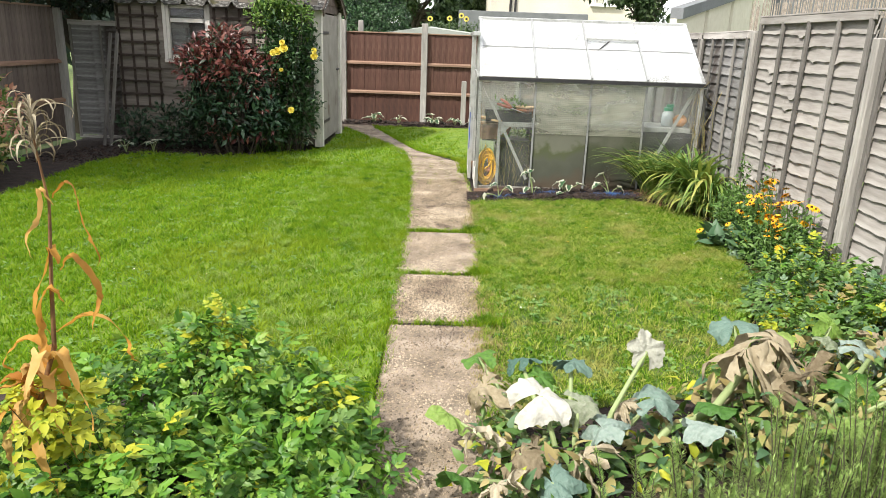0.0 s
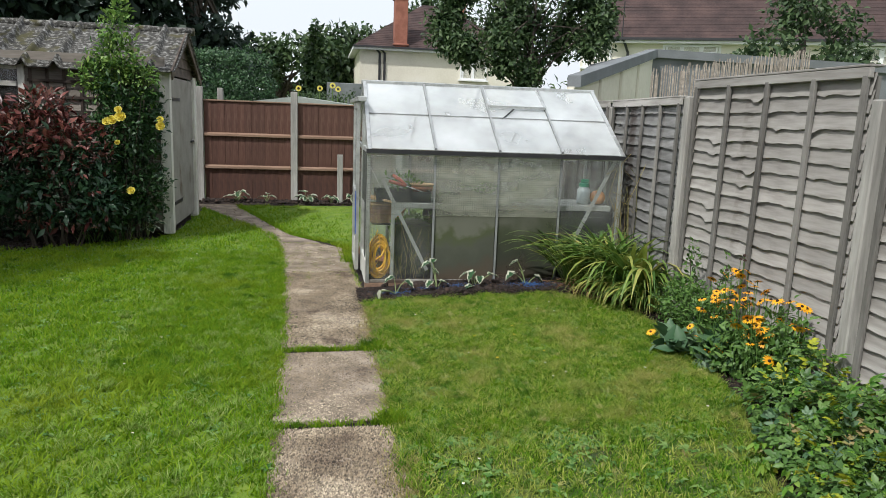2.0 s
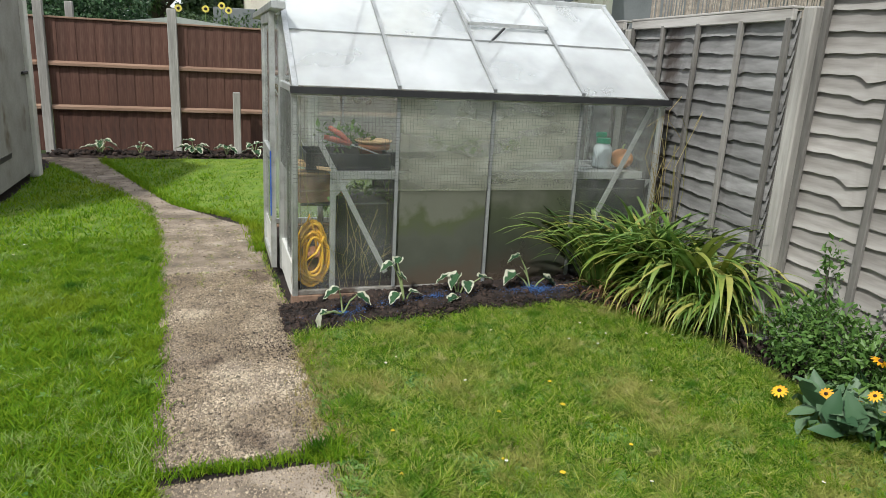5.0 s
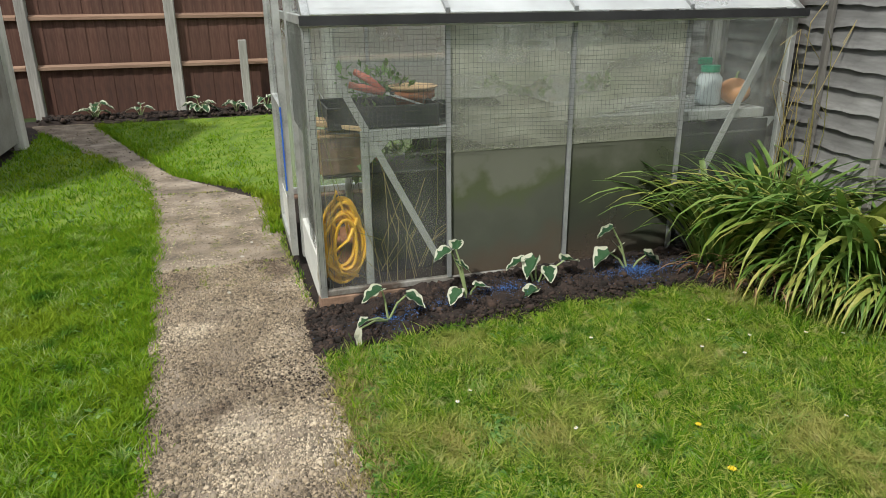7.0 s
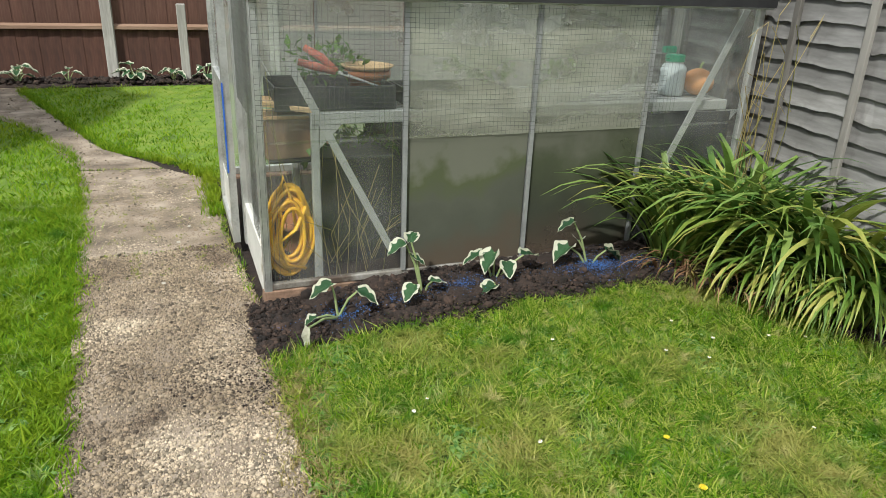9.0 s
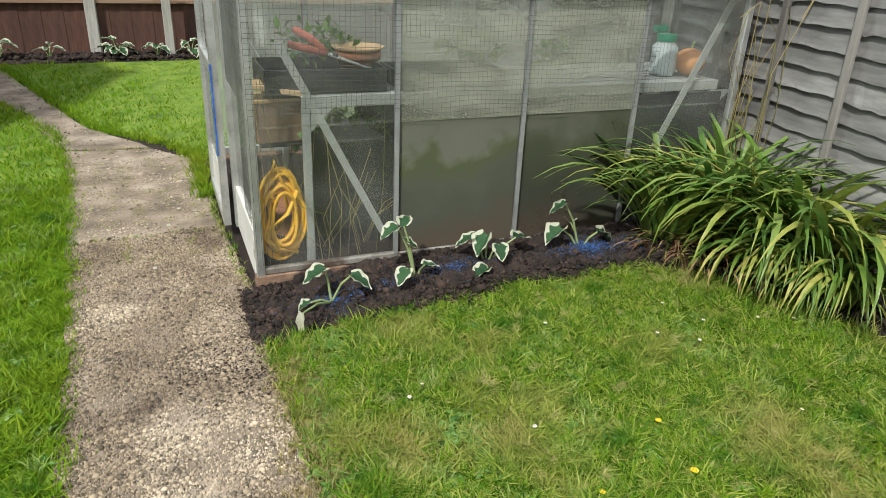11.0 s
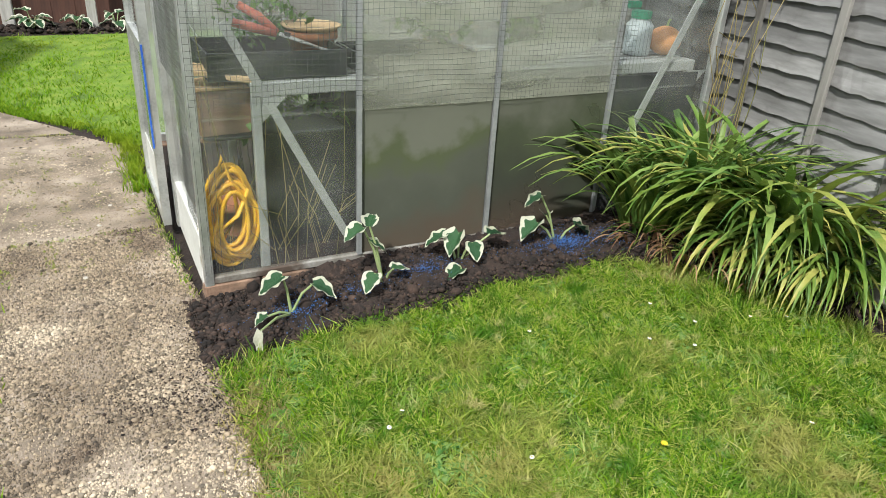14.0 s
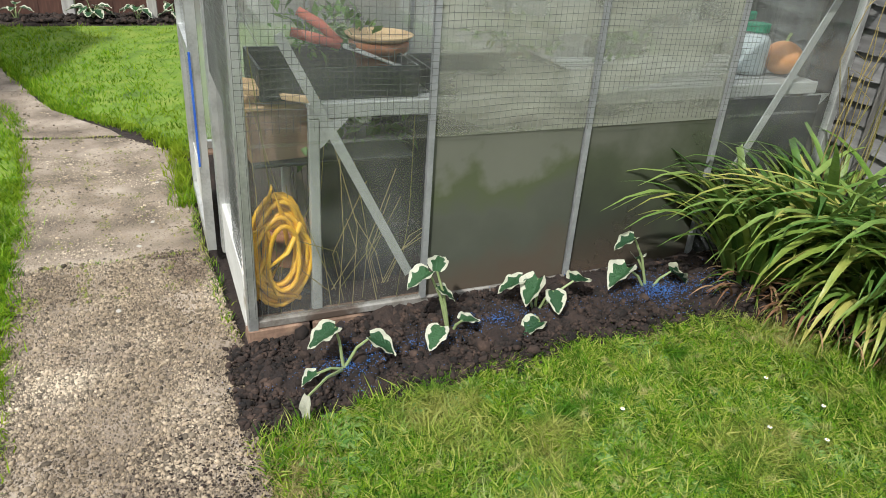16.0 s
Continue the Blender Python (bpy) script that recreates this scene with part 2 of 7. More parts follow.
def pane_glass(name, film, film_colour, scale=3.0, through_light=0.5, low=0.35, high=0.75, stretch=(1, 1, 1), bands=()):
    """Old thin glass: clear with a mirror sheen, and a film of the given strength (min, max) for dirt, painted haze or
    painted reflections.
    """
    m = bpy.data.materials.new(name)
    m.use_nodes = True
    t = m.node_tree
    N, Lk = t.nodes.new, t.links.new
    t.nodes.remove(t.nodes["Principled BSDF"])
    tp, gl, df, tl = N("ShaderNodeBsdfTransparent"), N("ShaderNodeBsdfGlossy"), N("ShaderNodeBsdfDiffuse"), N("ShaderNodeBsdfTranslucent")
    tp.inputs[0].default_value = (0.975, 0.985, 0.98, 1)
    gl.inputs["Roughness"].default_value = 0.04
    df.inputs[0].default_value = tl.inputs[0].default_value = (*film_colour, 1)
    lw, pw, fr = N("ShaderNodeLayerWeight"), N("ShaderNodeMath"), N("ShaderNodeMath")
    lw.inputs[0].default_value = 0.5
    pw.operation, fr.operation = "POWER", "MULTIPLY_ADD"
    pw.inputs[1].default_value = 5.0
    fr.inputs[1].default_value, fr.inputs[2].default_value = 0.92, 0.04
    Lk(lw.outputs["Facing"], pw.inputs[0])
    Lk(pw.outputs[0], fr.inputs[0])
    a = N("ShaderNodeMixShader")
    Lk(fr.outputs[0], a.inputs[0])
    Lk(tp.outputs[0], a.inputs[1])
    Lk(gl.outputs[0], a.inputs[2])
    d = N("ShaderNodeMixShader")
    d.inputs[0].default_value = through_light
    Lk(df.outputs[0], d.inputs[1])
    Lk(tl.outputs[0], d.inputs[2])
    tc, n = N("ShaderNodeTexCoord"), N("ShaderNodeTexNoise")
    n.inputs["Scale"].default_value, n.inputs["Detail"].default_value = scale, 5
    mp = N("ShaderNodeMapping")
    mp.inputs["Scale"].default_value = stretch
    Lk(tc.outputs["Object"], mp.inputs[0])
    Lk(mp.outputs[0], n.inputs["Vector"])
    mr = N("ShaderNodeMapRange")
    mr.inputs[1].default_value, mr.inputs[2].default_value = low, high
    mr.inputs[3].default_value, mr.inputs[4].default_value = film
    Lk(n.outputs[0], mr.inputs[0])
    if bands:
        # splashes and algae lie in uneven bands up the pane
        sp, wob, rp = N("ShaderNodeSeparateXYZ"), N("ShaderNodeMath"), N("ShaderNodeValToRGB")
        Lk(tc.outputs["Object"], sp.inputs[0])
        wob.operation = "MULTIPLY_ADD"
        Lk(n.outputs[0], wob.inputs[0])
        wob.inputs[1].default_value = 0.7
        Lk(sp.outputs[2], wob.inputs[2])
        e = rp.color_ramp.elements
        e[0].position, e[0].color = bands[0][0], (*bands[0][1], 1)
        e[1].position, e[1].color = bands[-1][0], (*bands[-1][1], 1)
        for at, c in bands[1:-1]:
            e.new(at + .08).color = (*c, 1)
        Lk(wob.outputs[0], rp.inputs[0])
        Lk(rp.outputs[0], df.inputs[0])
        Lk(rp.outputs[0], tl.inputs[0])
    o = N("ShaderNodeMixShader")
    Lk(mr.outputs[0], o.inputs[0])
    Lk(a.outputs[0], o.inputs[1])
    Lk(d.outputs[0], o.inputs[2])
    Lk(o.outputs[0], t.nodes["Material Output"].inputs[0])
    return m


SOIL = surface("soil", [(0.011, 0.007, 0.006), (0.021, 0.013, 0.010), (0.038, 0.024, 0.018)], 9, 70, 0.95, 0.9, dist=0.02)
LUSHTURF = surface("lush_turf", [(0.06, 0.11, 0.010), (0.12, 0.20, 0.016), (0.18, 0.23, 0.03)], 5, 90, 0.95, 0.5)
TURF = surface("turf", [(0.02, 0.04, 0.008), (0.055, 0.10, 0.014), (0.13, 0.14, 0.035)], 5, 90, 0.95, 0.5)
CONCRETE = surface("path_concrete", [(0.085, 0.066, 0.047), (0.21, 0.168, 0.126), (0.36, 0.30, 0.235)], 5, 190, 0.9, 0.9, dist=0.006, dirt=((0.40, 0.34, 0.275), 2.3, 0.60))
POST = surface("weathered_post", [(0.21, 0.20, 0.185), (0.31, 0.298, 0.275), (0.42, 0.405, 0.375)], 7, 60, 0.9, 0.4, stretch=(1, 1, 0.12), vary=0.1)
GREYWOOD = surface("silvered_board", [(0.165, 0.15, 0.138), (0.29, 0.272, 0.252), (0.40, 0.382, 0.36)], 5, 40, 0.85, 0.5, stretch=(0.12, 1, 1), vary=0.16, dirt=((0.10, 0.075, 0.06), 2.2, 0.66), dist=0.004)
GREYDARK = surface("darkened_board", [(0.065, 0.062, 0.06), (0.17, 0.167, 0.163), (0.34, 0.337, 0.332)], 4, 30, 0.85, 0.5, stretch=(0.16, 1, 1), vary=0.2, dirt=((0.045, 0.035, 0.03), 2.6, 0.55), dist=0.004)
BATTEN = surface("dark_batten", [(0.085, 0.079, 0.072), (0.15, 0.142, 0.13), (0.215, 0.205, 0.19)], 6, 50, 0.9, 0.4, stretch=(1, 1, 0.15), vary=0.15)
BROWNWOOD = surface("brown_stained_board", [(0.045, 0.020, 0.014), (0.083, 0.036, 0.024), (0.14, 0.075, 0.055)], 5, 40, 0.8, 0.35, stretch=(1, 1, 0.12), vary=0.13, dirt=((0.16, 0.11, 0.085), 1.6, 0.62))
DULLWOOD = surface("faded_brown_board", [(0.075, 0.055, 0.045), (0.12, 0.092, 0.078), (0.17, 0.14, 0.12)], 5, 40, 0.85, 0.35, stretch=(1, 1, 0.12), vary=0.15)
BROWNRAIL = surface("brown_rail", [(0.20, 0.12, 0.08), (0.30, 0.20, 0.14)], 6, 50, 0.85, 0.3, stretch=(0.15, 1, 1), vary=0.1)
SHEDWOOD = surface("shed_board", [(0.05, 0.035, 0.027), (0.10, 0.075, 0.06), (0.15, 0.12, 0.10)], 5, 40, 0.9, 0.4, stretch=(0.12, 1, 1), vary=0.2)
SHEDFRONT = surface("shed_front_board", [(0.13, 0.11, 0.095), (0.20, 0.175, 0.15), (0.27, 0.24, 0.21)], 5, 40, 0.9, 0.4, stretch=(0.12, 1, 1), vary=0.15)
DARKSLAT = surface("dark_trellis_slat", [(0.03, 0.02, 0.016), (0.06, 0.042, 0.034)], 8, 50, 0.9, 0.2, vary=0.2)
SHEDGREY = surface("shed_grey_panel", [(0.22, 0.20, 0.18), (0.32, 0.30, 0.27)], 4, 40, 0.9, 0.3, vary=0.06, dirt=((0.14, 0.11, 0.08), 2.5, 0.6))
PALEPAINT = surface("flaking_white_paint", [(0.42, 0.40, 0.36), (0.60, 0.57, 0.52), (0.68, 0.66, 0.62)], 7, 60, 0.7, 0.3, stretch=(1, 1, 0.2), dirt=((0.26, 0.22, 0.18), 6, 0.66))
ROOFSHEET = surface("lichened_roof_sheet", [(0.018, 0.017, 0.015), (0.055, 0.052, 0.047), (0.30, 0.295, 0.28)], 22, 90, 0.95, 0.7, dirt=((0.06, 0.055, 0.02), 5, 0.56))
ALUPALE = surface("pale_aluminium", [(0.30, 0.31, 0.30), (0.44, 0.45, 0.43)], 8, 80, 0.55, 0.1, metal=0.2)
ALUDARK = surface("grey_aluminium_bar", [(0.24, 0.25, 0.25), (0.36, 0.37, 0.37)], 8, 80, 0.55, 0.1, metal=0.3)
ALU = surface("dull_aluminium", [(0.42, 0.43, 0.42), (0.58, 0.59, 0.58), (0.66, 0.67, 0.66)], 9, 90, 0.42, 0.15, metal=0.75, dirt=((0.30, 0.30, 0.27), 8, 0.62))
WHITEBOARD = surface("white_board", [(0.50, 0.50, 0.47), (0.66, 0.66, 0.63)], 5, 60, 0.7, 0.2, dirt=((0.30, 0.28, 0.22), 6, 0.64))
BRICK = surface("brick_base", [(0.10, 0.065, 0.045), (0.20, 0.125, 0.085), (0.27, 0.18, 0.125)], 12, 90, 0.95, 0.6, vary=0.2, dirt=((0.04, 0.026, 0.02), 9, 0.52))
SILLDIRT = surface("soil_stained_aluminium", [(0.13, 0.11, 0.09), (0.24, 0.225, 0.20), (0.34, 0.33, 0.31)], 9, 80, 0.7, 0.2, metal=0.2, dirt=((0.09, 0.065, 0.05), 7, 0.5))
RENDERWALL = surface("cream_render", [(0.60, 0.56, 0.46), (0.68, 0.64, 0.54), (0.72, 0.69, 0.60)], 0.6, 12, 0.9, 0.2)
ROOFTILE = surface("brown_roof_tile", [(0.028, 0.017, 0.016), (0.05, 0.03, 0.028), (0.075, 0.045, 0.04)], 1.5, 14, 0.9, 0.5, vary=0.12, island=True)
CHIMBRICK = surface("chimney_brick", [(0.20, 0.075, 0.05), (0.32, 0.13, 0.09)], 3, 30, 0.9, 0.4)
UPVC = surface("white_window_frame", [(0.70, 0.71, 0.71), (0.80, 0.80, 0.80)], 3, 30, 0.5, 0.05)
DARKPAINT = surface("dark_pipe", [(0.015, 0.015, 0.017), (0.03, 0.03, 0.032)], 5, 50, 0.5, 0.1)
FELT = surface("grey_roofing_felt", [(0.12, 0.13, 0.135), (0.19, 0.20, 0.21)], 2, 50, 0.95, 0.3)
REED = surface("reed_stalk", [(0.20, 0.17, 0.14), (0.38, 0.33, 0.28)], 20, 90, 0.9, 0.2, vary=0.25, island=True)
BARK = surface("bark", [(0.04, 0.032, 0.025), (0.08, 0.065, 0.05)], 8, 40, 0.95, 0.6, stretch=(1, 1, 0.3))
WINGLASS = pane_glass("window_glass", (0.05, 0.15), (0.5, 0.5, 0.5))
CLEARPANE = pane_glass("greenhouse_pane_clear", (0.015, 0.10), (0.78, 0.78, 0.74), 4, 0.4)
ALGAEPANE = pane_glass("greenhouse_pane_algae", (0.86, 1.0), (0.2, 0.2, 0.14), 3.4, 0.12, bands=((0.28, (0.145, 0.105, 0.078)), (0.42, (0.115, 0.095, 0.072)), (0.58, (0.095, 0.102, 0.080)), (0.74, (0.105, 0.112, 0.088)), (0.86, (0.098, 0.115, 0.062)), (1.0, (0.16, 0.165, 0.13))))
# algae bands again, with the dark interior behind this bay mixed into the colours
DIMALGAE = pane_glass("greenhouse_pane_algae_over_dark_interior", (0.80, 1.0), (0.2, 0.2, 0.14), 2.8, 0.12, bands=((0.28, (0.115, 0.085, 0.065)), (0.42, (0.078, 0.068, 0.052)), (0.60, (0.060, 0.066, 0.050)), (0.80, (0.078, 0.09, 0.056)), (1.0, (0.13, 0.135, 0.105))))
# white film stands in for the bright sky mirrored in the roof glass
ROOFPANE = pane_glass("greenhouse_roof_pane_sky_reflection", (0.20, 0.58), (0.94, 0.96, 0.98), 1.3, 0.4)
# pale film added to make these panes look lit and brighten the inside
GLOWPANE = pane_glass("greenhouse_pane_brightened", (0.22, 0.42), (0.86, 0.87, 0.83), 2.0, 0.75)
ROUGHGRASS = surface("rough_grass", [(0.05, 0.085, 0.018), (0.09, 0.14, 0.03), (0.15, 0.18, 0.05)], 1.2, 30, 0.95, 0.5)
NET = surface("black_net", [(0.05, 0.055, 0.045), (0.09, 0.095, 0.085)], 5, 40, 0.7, 0.0)
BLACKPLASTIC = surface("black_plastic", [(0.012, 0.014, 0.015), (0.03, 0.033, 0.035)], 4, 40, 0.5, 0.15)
TERRACOTTA = surface("terracotta", [(0.30, 0.12, 0.06), (0.44, 0.20, 0.11)], 8, 60, 0.85, 0.2)
YELLOWHOSE = surface("yellow_hose", [(0.70, 0.36, 0.02), (0.88, 0.52, 0.04)], 9, 60, 0.45, 0.1)

# ---- ground ----
xs = np.concatenate([[-2500, -300, -60, -20, -9], np.linspace(-6.5, 3.4, 34), [6, 9, 20, 60, 300, 2500]])
ys = np.concatenate([[-2500, -300, -60, -20, -6], np.linspace(-3, 15, 40), [18, 25, 45, 90, 300, 2500]])
GX, GY = np.meshgrid(xs, ys)
GZ = rise(GX) - 0.035 + np.where((np.abs(GX) < 8) & (GY > -4) & (GY < 16), 0.008 * smooth_noise(GX, GY, 1.3, 3), 0)
idx = np.arange(GX.size).reshape(GX.shape)
GF = np.stack([idx[:-1, :-1], idx[:-1, 1:], idx[1:, 1:], idx[1:, :-1]], -1).reshape(-1, 4)
tagged(new("ground", array_mesh("ground", np.stack([GX, GY, GZ], -1).reshape(-1, 3), GF, ROUGHGRASS, True)), "rough grassy ground around the gardens", "ground", kind="structure")
SX, SY = np.meshgrid(np.linspace(-6.55, 2.2, 60), np.linspace(-3.2, 14.4, 90))
SZ = rise(SX) - 0.018 + 0.006 * smooth_noise(SX, SY, 0.7, 13)
idx = np.arange(SX.size).reshape(SX.shape)
SF = np.stack([idx[:-1, :-1], idx[:-1, 1:], idx[1:, 1:], idx[1:, :-1]], -1).reshape(-1, 4)
tagged(new("garden_soil", array_mesh("garden_soil", np.stack([SX, SY, SZ], -1).reshape(-1, 3), SF, SOIL, True)), "dark crumbly soil of the garden beds", "soil", kind="structure")

LAWN_L = [(-1.0, 2.6), (-1.02, 3.9), (-1.06, 6.0), (-1.15, 7.9), (-1.27, 9.7), (-1.40, 10.6), (-1.76, 11.5), (-2.16, 12.2), (-2.70, 13.3),
          (-2.70, 10.95), (-2.85, 10.5), (-3.4, 10.1), (-4.0, 9.75), (-5.1, 9.8), (-5.38, 8.8), (-5.32, 6.8), (-5.2, 3.5), (-4.6, 2.6), (-2.6, 2.9), (-1.7, 2.9)]
LAWN_R = [(-0.43, 2.6), (-0.40, 3.9), (-0.41, 6.0), (-0.44, 7.27), (-0.12, 7.30), (0.32, 7.36), (0.70, 7.40), (1.04, 7.40), (1.37, 7.36), (1.55, 7.12), (1.72, 6.9),
          (1.80, 6.5), (1.78, 6.0), (1.72, 5.4), (1.58, 4.8), (1.38, 4.3), (1.22, 3.9), (1.0, 3.4), (0.8, 3.0), (0.2, 2.9)]
LAWN_B = [(-0.50, 9.85), (-0.66, 10.25), (-1.16, 10.8), (-1.55, 11.9), (-2.12, 13.5), (-2.2, 13.85), (-0.3, 13.75), (1.5, 13.6), (1.5, 9.9), (0.5, 9.85)]


def lawn_sheet(name, poly, label, turf):
    g = Geo()
    top = [(x, y, float(rise(x)) - 0.008) for x, y in poly]
    low = [(x, y, float(rise(x)) - 0.06) for x, y in poly]
    n = len(poly)
    g.add(top + low, [tuple(range(n))] + [(i, (i + 1) % n, n + (i + 1) % n, n + i) for i in range(n)])
    return tagged(part(name, g, turf), label, "lawn", kind="structure")


lawn_sheet("lawn_left", LAWN_L, "mown green lawn beside the concrete path", LUSHTURF)
lawn_sheet("lawn_right", LAWN_R, "mown lawn with yellowed patches and clover", TURF)
lawn_sheet("lawn_back", LAWN_B, "small triangle of mown lawn behind the greenhouse", LUSHTURF)


def slab(parent, outline, z=0.0, seed=0):
    """One cast slab with a slightly ragged edge."""
    r = random.Random(seed)
    pts = []
    for i, (x, y) in enumerate(outline):
        x2, y2 = outline[(i + 1) % len(outline)]
        k = max(2, int(math.hypot(x2 - x, y2 - y) / 0.07))
        for j in range(k):
            u = j / k
            pts.append((x + (x2 - x) * u + r.uniform(-.011, .011), y + (y2 - y) * u + r.uniform(-.011, .011)))
    n = len(pts)
    cx, cy = sum(p[0] for p in pts) / n, sum(p[1] for p in pts) / n
    g = Geo()
    rings = [[(x + (cx - x) * 0.03, y + (cy - y) * 0.02, z) for x, y in pts], [(x, y, z - 0.014) for x, y in pts], [(x, y, z - 0.09) for x, y in pts]]
    g.add(sum(rings, []), [tuple(range(n))] + [(a * n + (i + 1) % n, a * n + i, (a + 1) * n + i, (a + 1) * n + (i + 1) % n) for a in (0, 1) for i in range(n)])
    return part("slab", g, CONCRETE, parent)


path = thing("garden_path", "worn exposed-aggregate concrete path with grassy joints", "path", kind="structure")
SLABS = [[(-0.96, 1.2), (-0.40, 1.2), (-0.375, 3.82), (-1.0, 3.80)],
         [(-1.01, 3.88), (-0.375, 3.90), (-0.40, 4.78), (-1.05, 4.78)],
         [(-1.05, 4.86), (-0.42, 4.86), (-0.40, 6.00), (-1.07, 5.97)],
         [(-1.08, 6.09), (-0.40, 6.10), (-0.43, 7.30), (-0.40, 7.72), (-0.46, 8.52), (-1.20, 8.50), (-1.13, 7.5)],
         [(-1.20, 8.512), (-0.46, 8.532), (-0.49, 9.80), (-0.78, 10.15), (-1.35, 10.2), (-1.27, 9.6)],
         [(-1.36, 10.26), (-0.78, 10.22), (-1.20, 10.8), (-1.60, 11.9), (-2.14, 13.5), (-2.25, 13.95), (-2.95, 13.95), (-2.6, 13.1), (-2.16, 12.2), (-1.75, 11.5)]]
for i, s in enumerate(SLABS):
    slab(path, s, 0.0 - 0.004 * (i % 2), i)

# ---- right boundary: waney lap panels between posts ----
def lap_board(seed, length, material):
    """A waney-edged lap board along x, facing -y, its lower edge proud and wavy."""
    r = random.Random(seed)
    n = 40
    kx, kd = r.uniform(0.15, 0.85) * length, r.uniform(0.012, 0.04)
    kx2 = r.uniform(0.1, 0.9) * length
    ph = [r.uniform(0, 6.28) for _ in range(4)]
    g = Geo()
    vs = []
    for i in range(n + 1):
        x = length * i / n
        low = 0.0045 * math.sin(x * 5 + ph[0]) + 0.003 * math.sin(x * 13 + ph[1]) + 0.003 * math.sin(x * 37 + ph[2]) - kd * math.exp(-((x - kx) / 0.05) ** 2) * r.choice((0.4, 1, 1)) - kd * .7 * math.exp(-((x - kx2) / 0.03) ** 2)
        out = -0.030 - 0.002 * math.sin(x * 3.3 + ph[2]) - 0.010 * math.exp(-((x - kx) / 0.05) ** 2) - 0.0015 * math.sin(x * 21 + ph[3])
        vs += [(x, out + 0.008, low), (x, out, low), (x, -0.008, 0.118), (x, -0.0, 0.118)]
    fs = []
    for i in range(n):
        a = i * 4
        fs += [(a + k, a + (k + 1) % 4, a + 4 + (k + 1) % 4, a + 4 + k) for k in range(4)]
    fs += [(0, 1, 2, 3), (4 * n + 3, 4 * n + 2, 4 * n + 1, 4 * n)]
    fs = [tuple(reversed(q)) for q in fs]
    return g.add(vs, fs).mesh("board", material)


BOARDS = [lap_board(40 + k, 1.82, GREYWOOD) for k in range(9)]
DARKBOARDS = [lap_board(60 + k, 1.82, GREYDARK) for k in range(7)]


def lap_panel(rows, step, height, label, boards):
    p = thing("lap_fence", label, "fence", group="fence panels of the garden")
    r = random.Random(rows)
    for k in range(rows):
        part("board", boards[r.randrange(len(boards))], None, p, m=pose(0.0, 0.0, 0.05 + k * step, 0, r.uniform(-.25, .25), 0))
    for x in (0.0, 0.455, 0.91, 1.365, 1.78):
        part("batten", Geo().box(x, -0.062, 0.02, x + 0.04, -0.040, height - 0.03, bev=0.003), BATTEN, p)
    for x in (0.0, 0.91, 1.78):
        part("back_batten", Geo().box(x, 0.006, 0.02, x + 0.04, 0.026, height - 0.03), BATTEN, p)
    part("top_rail", Geo().box(-0.005, -0.06, height - 0.045, 1.83, -0.03, height + 0.015, bev=0.004), GREYWOOD, p, "grey capping rail")
    part("cap", Geo().box(-0.005, -0.062, height + 0.016, 1.83, 0.03, height + 0.03, bev=0.003), GREYWOOD, p)
    part("bottom_rail", Geo().box(-0.005, -0.055, 0.0, 1.83, -0.028, 0.045, bev=0.004), GREYWOOD, p)
    return p


def fence_post(x, y, z0, z1, w=0.1, turn=0, label="weathered grey timber fence post"):
    g = Geo().box(-w / 2, -w / 2, 0, w / 2, w / 2, z1 - z0, bev=0.008)
    return tagged(part("fence_post", g, POST, m=pose(x, y, z0, 0, 0, turn)), label, "fence post", "posts of the fence")


tall = lap_panel(18, 0.099, 1.86, "silver-grey waney lap fence panel with knots and splits", BOARDS)
tall.matrix_basis = pose(2.16, 6.56, 0.10, 0, 0.0, -90)
copy_thing(tall, pose(2.17, 4.56, 0.12, 0, 0, -90))
copy_thing(tall, pose(2.20, 2.58, 0.12, 0, 0, -90.5))
copy_thing(tall, pose(2.20, 0.60, 0.12, 0, 0, -90.5))
copy_thing(tall, pose(2.22, -1.38, 0.05, 0, 0, -90.5))
low = lap_panel(17, 0.0985, 1.74, "dark weathered lap fence panel beside the greenhouse", DARKBOARDS)
low.matrix_basis = pose(2.33, 8.55, 0.10, 0, 0, -96)
copy_thing(low, pose(2.36, 10.5, 0.10, 0, 0, -91))
copy_thing(low, pose(2.40, 12.45, 0.10, 0, 0, -91))
copy_thing(low, pose(2.44, 14.40, 0.10, 0, 0, -91))
fence_post(2.12, 6.63, 0.0, 1.86, 0.085)
fence_post(2.13, 4.645, 0.0, 1.80, 0.075)
for y in (2.67, 0.69, -1.29, -3.3):
    fence_post(2.15, y, 0.0, 1.82, 0.085)
for x, y in ((2.33, 8.62), (2.36, 10.58), (2.40, 12.53)):
    fence_post(x, y, 0.0, 1.80)

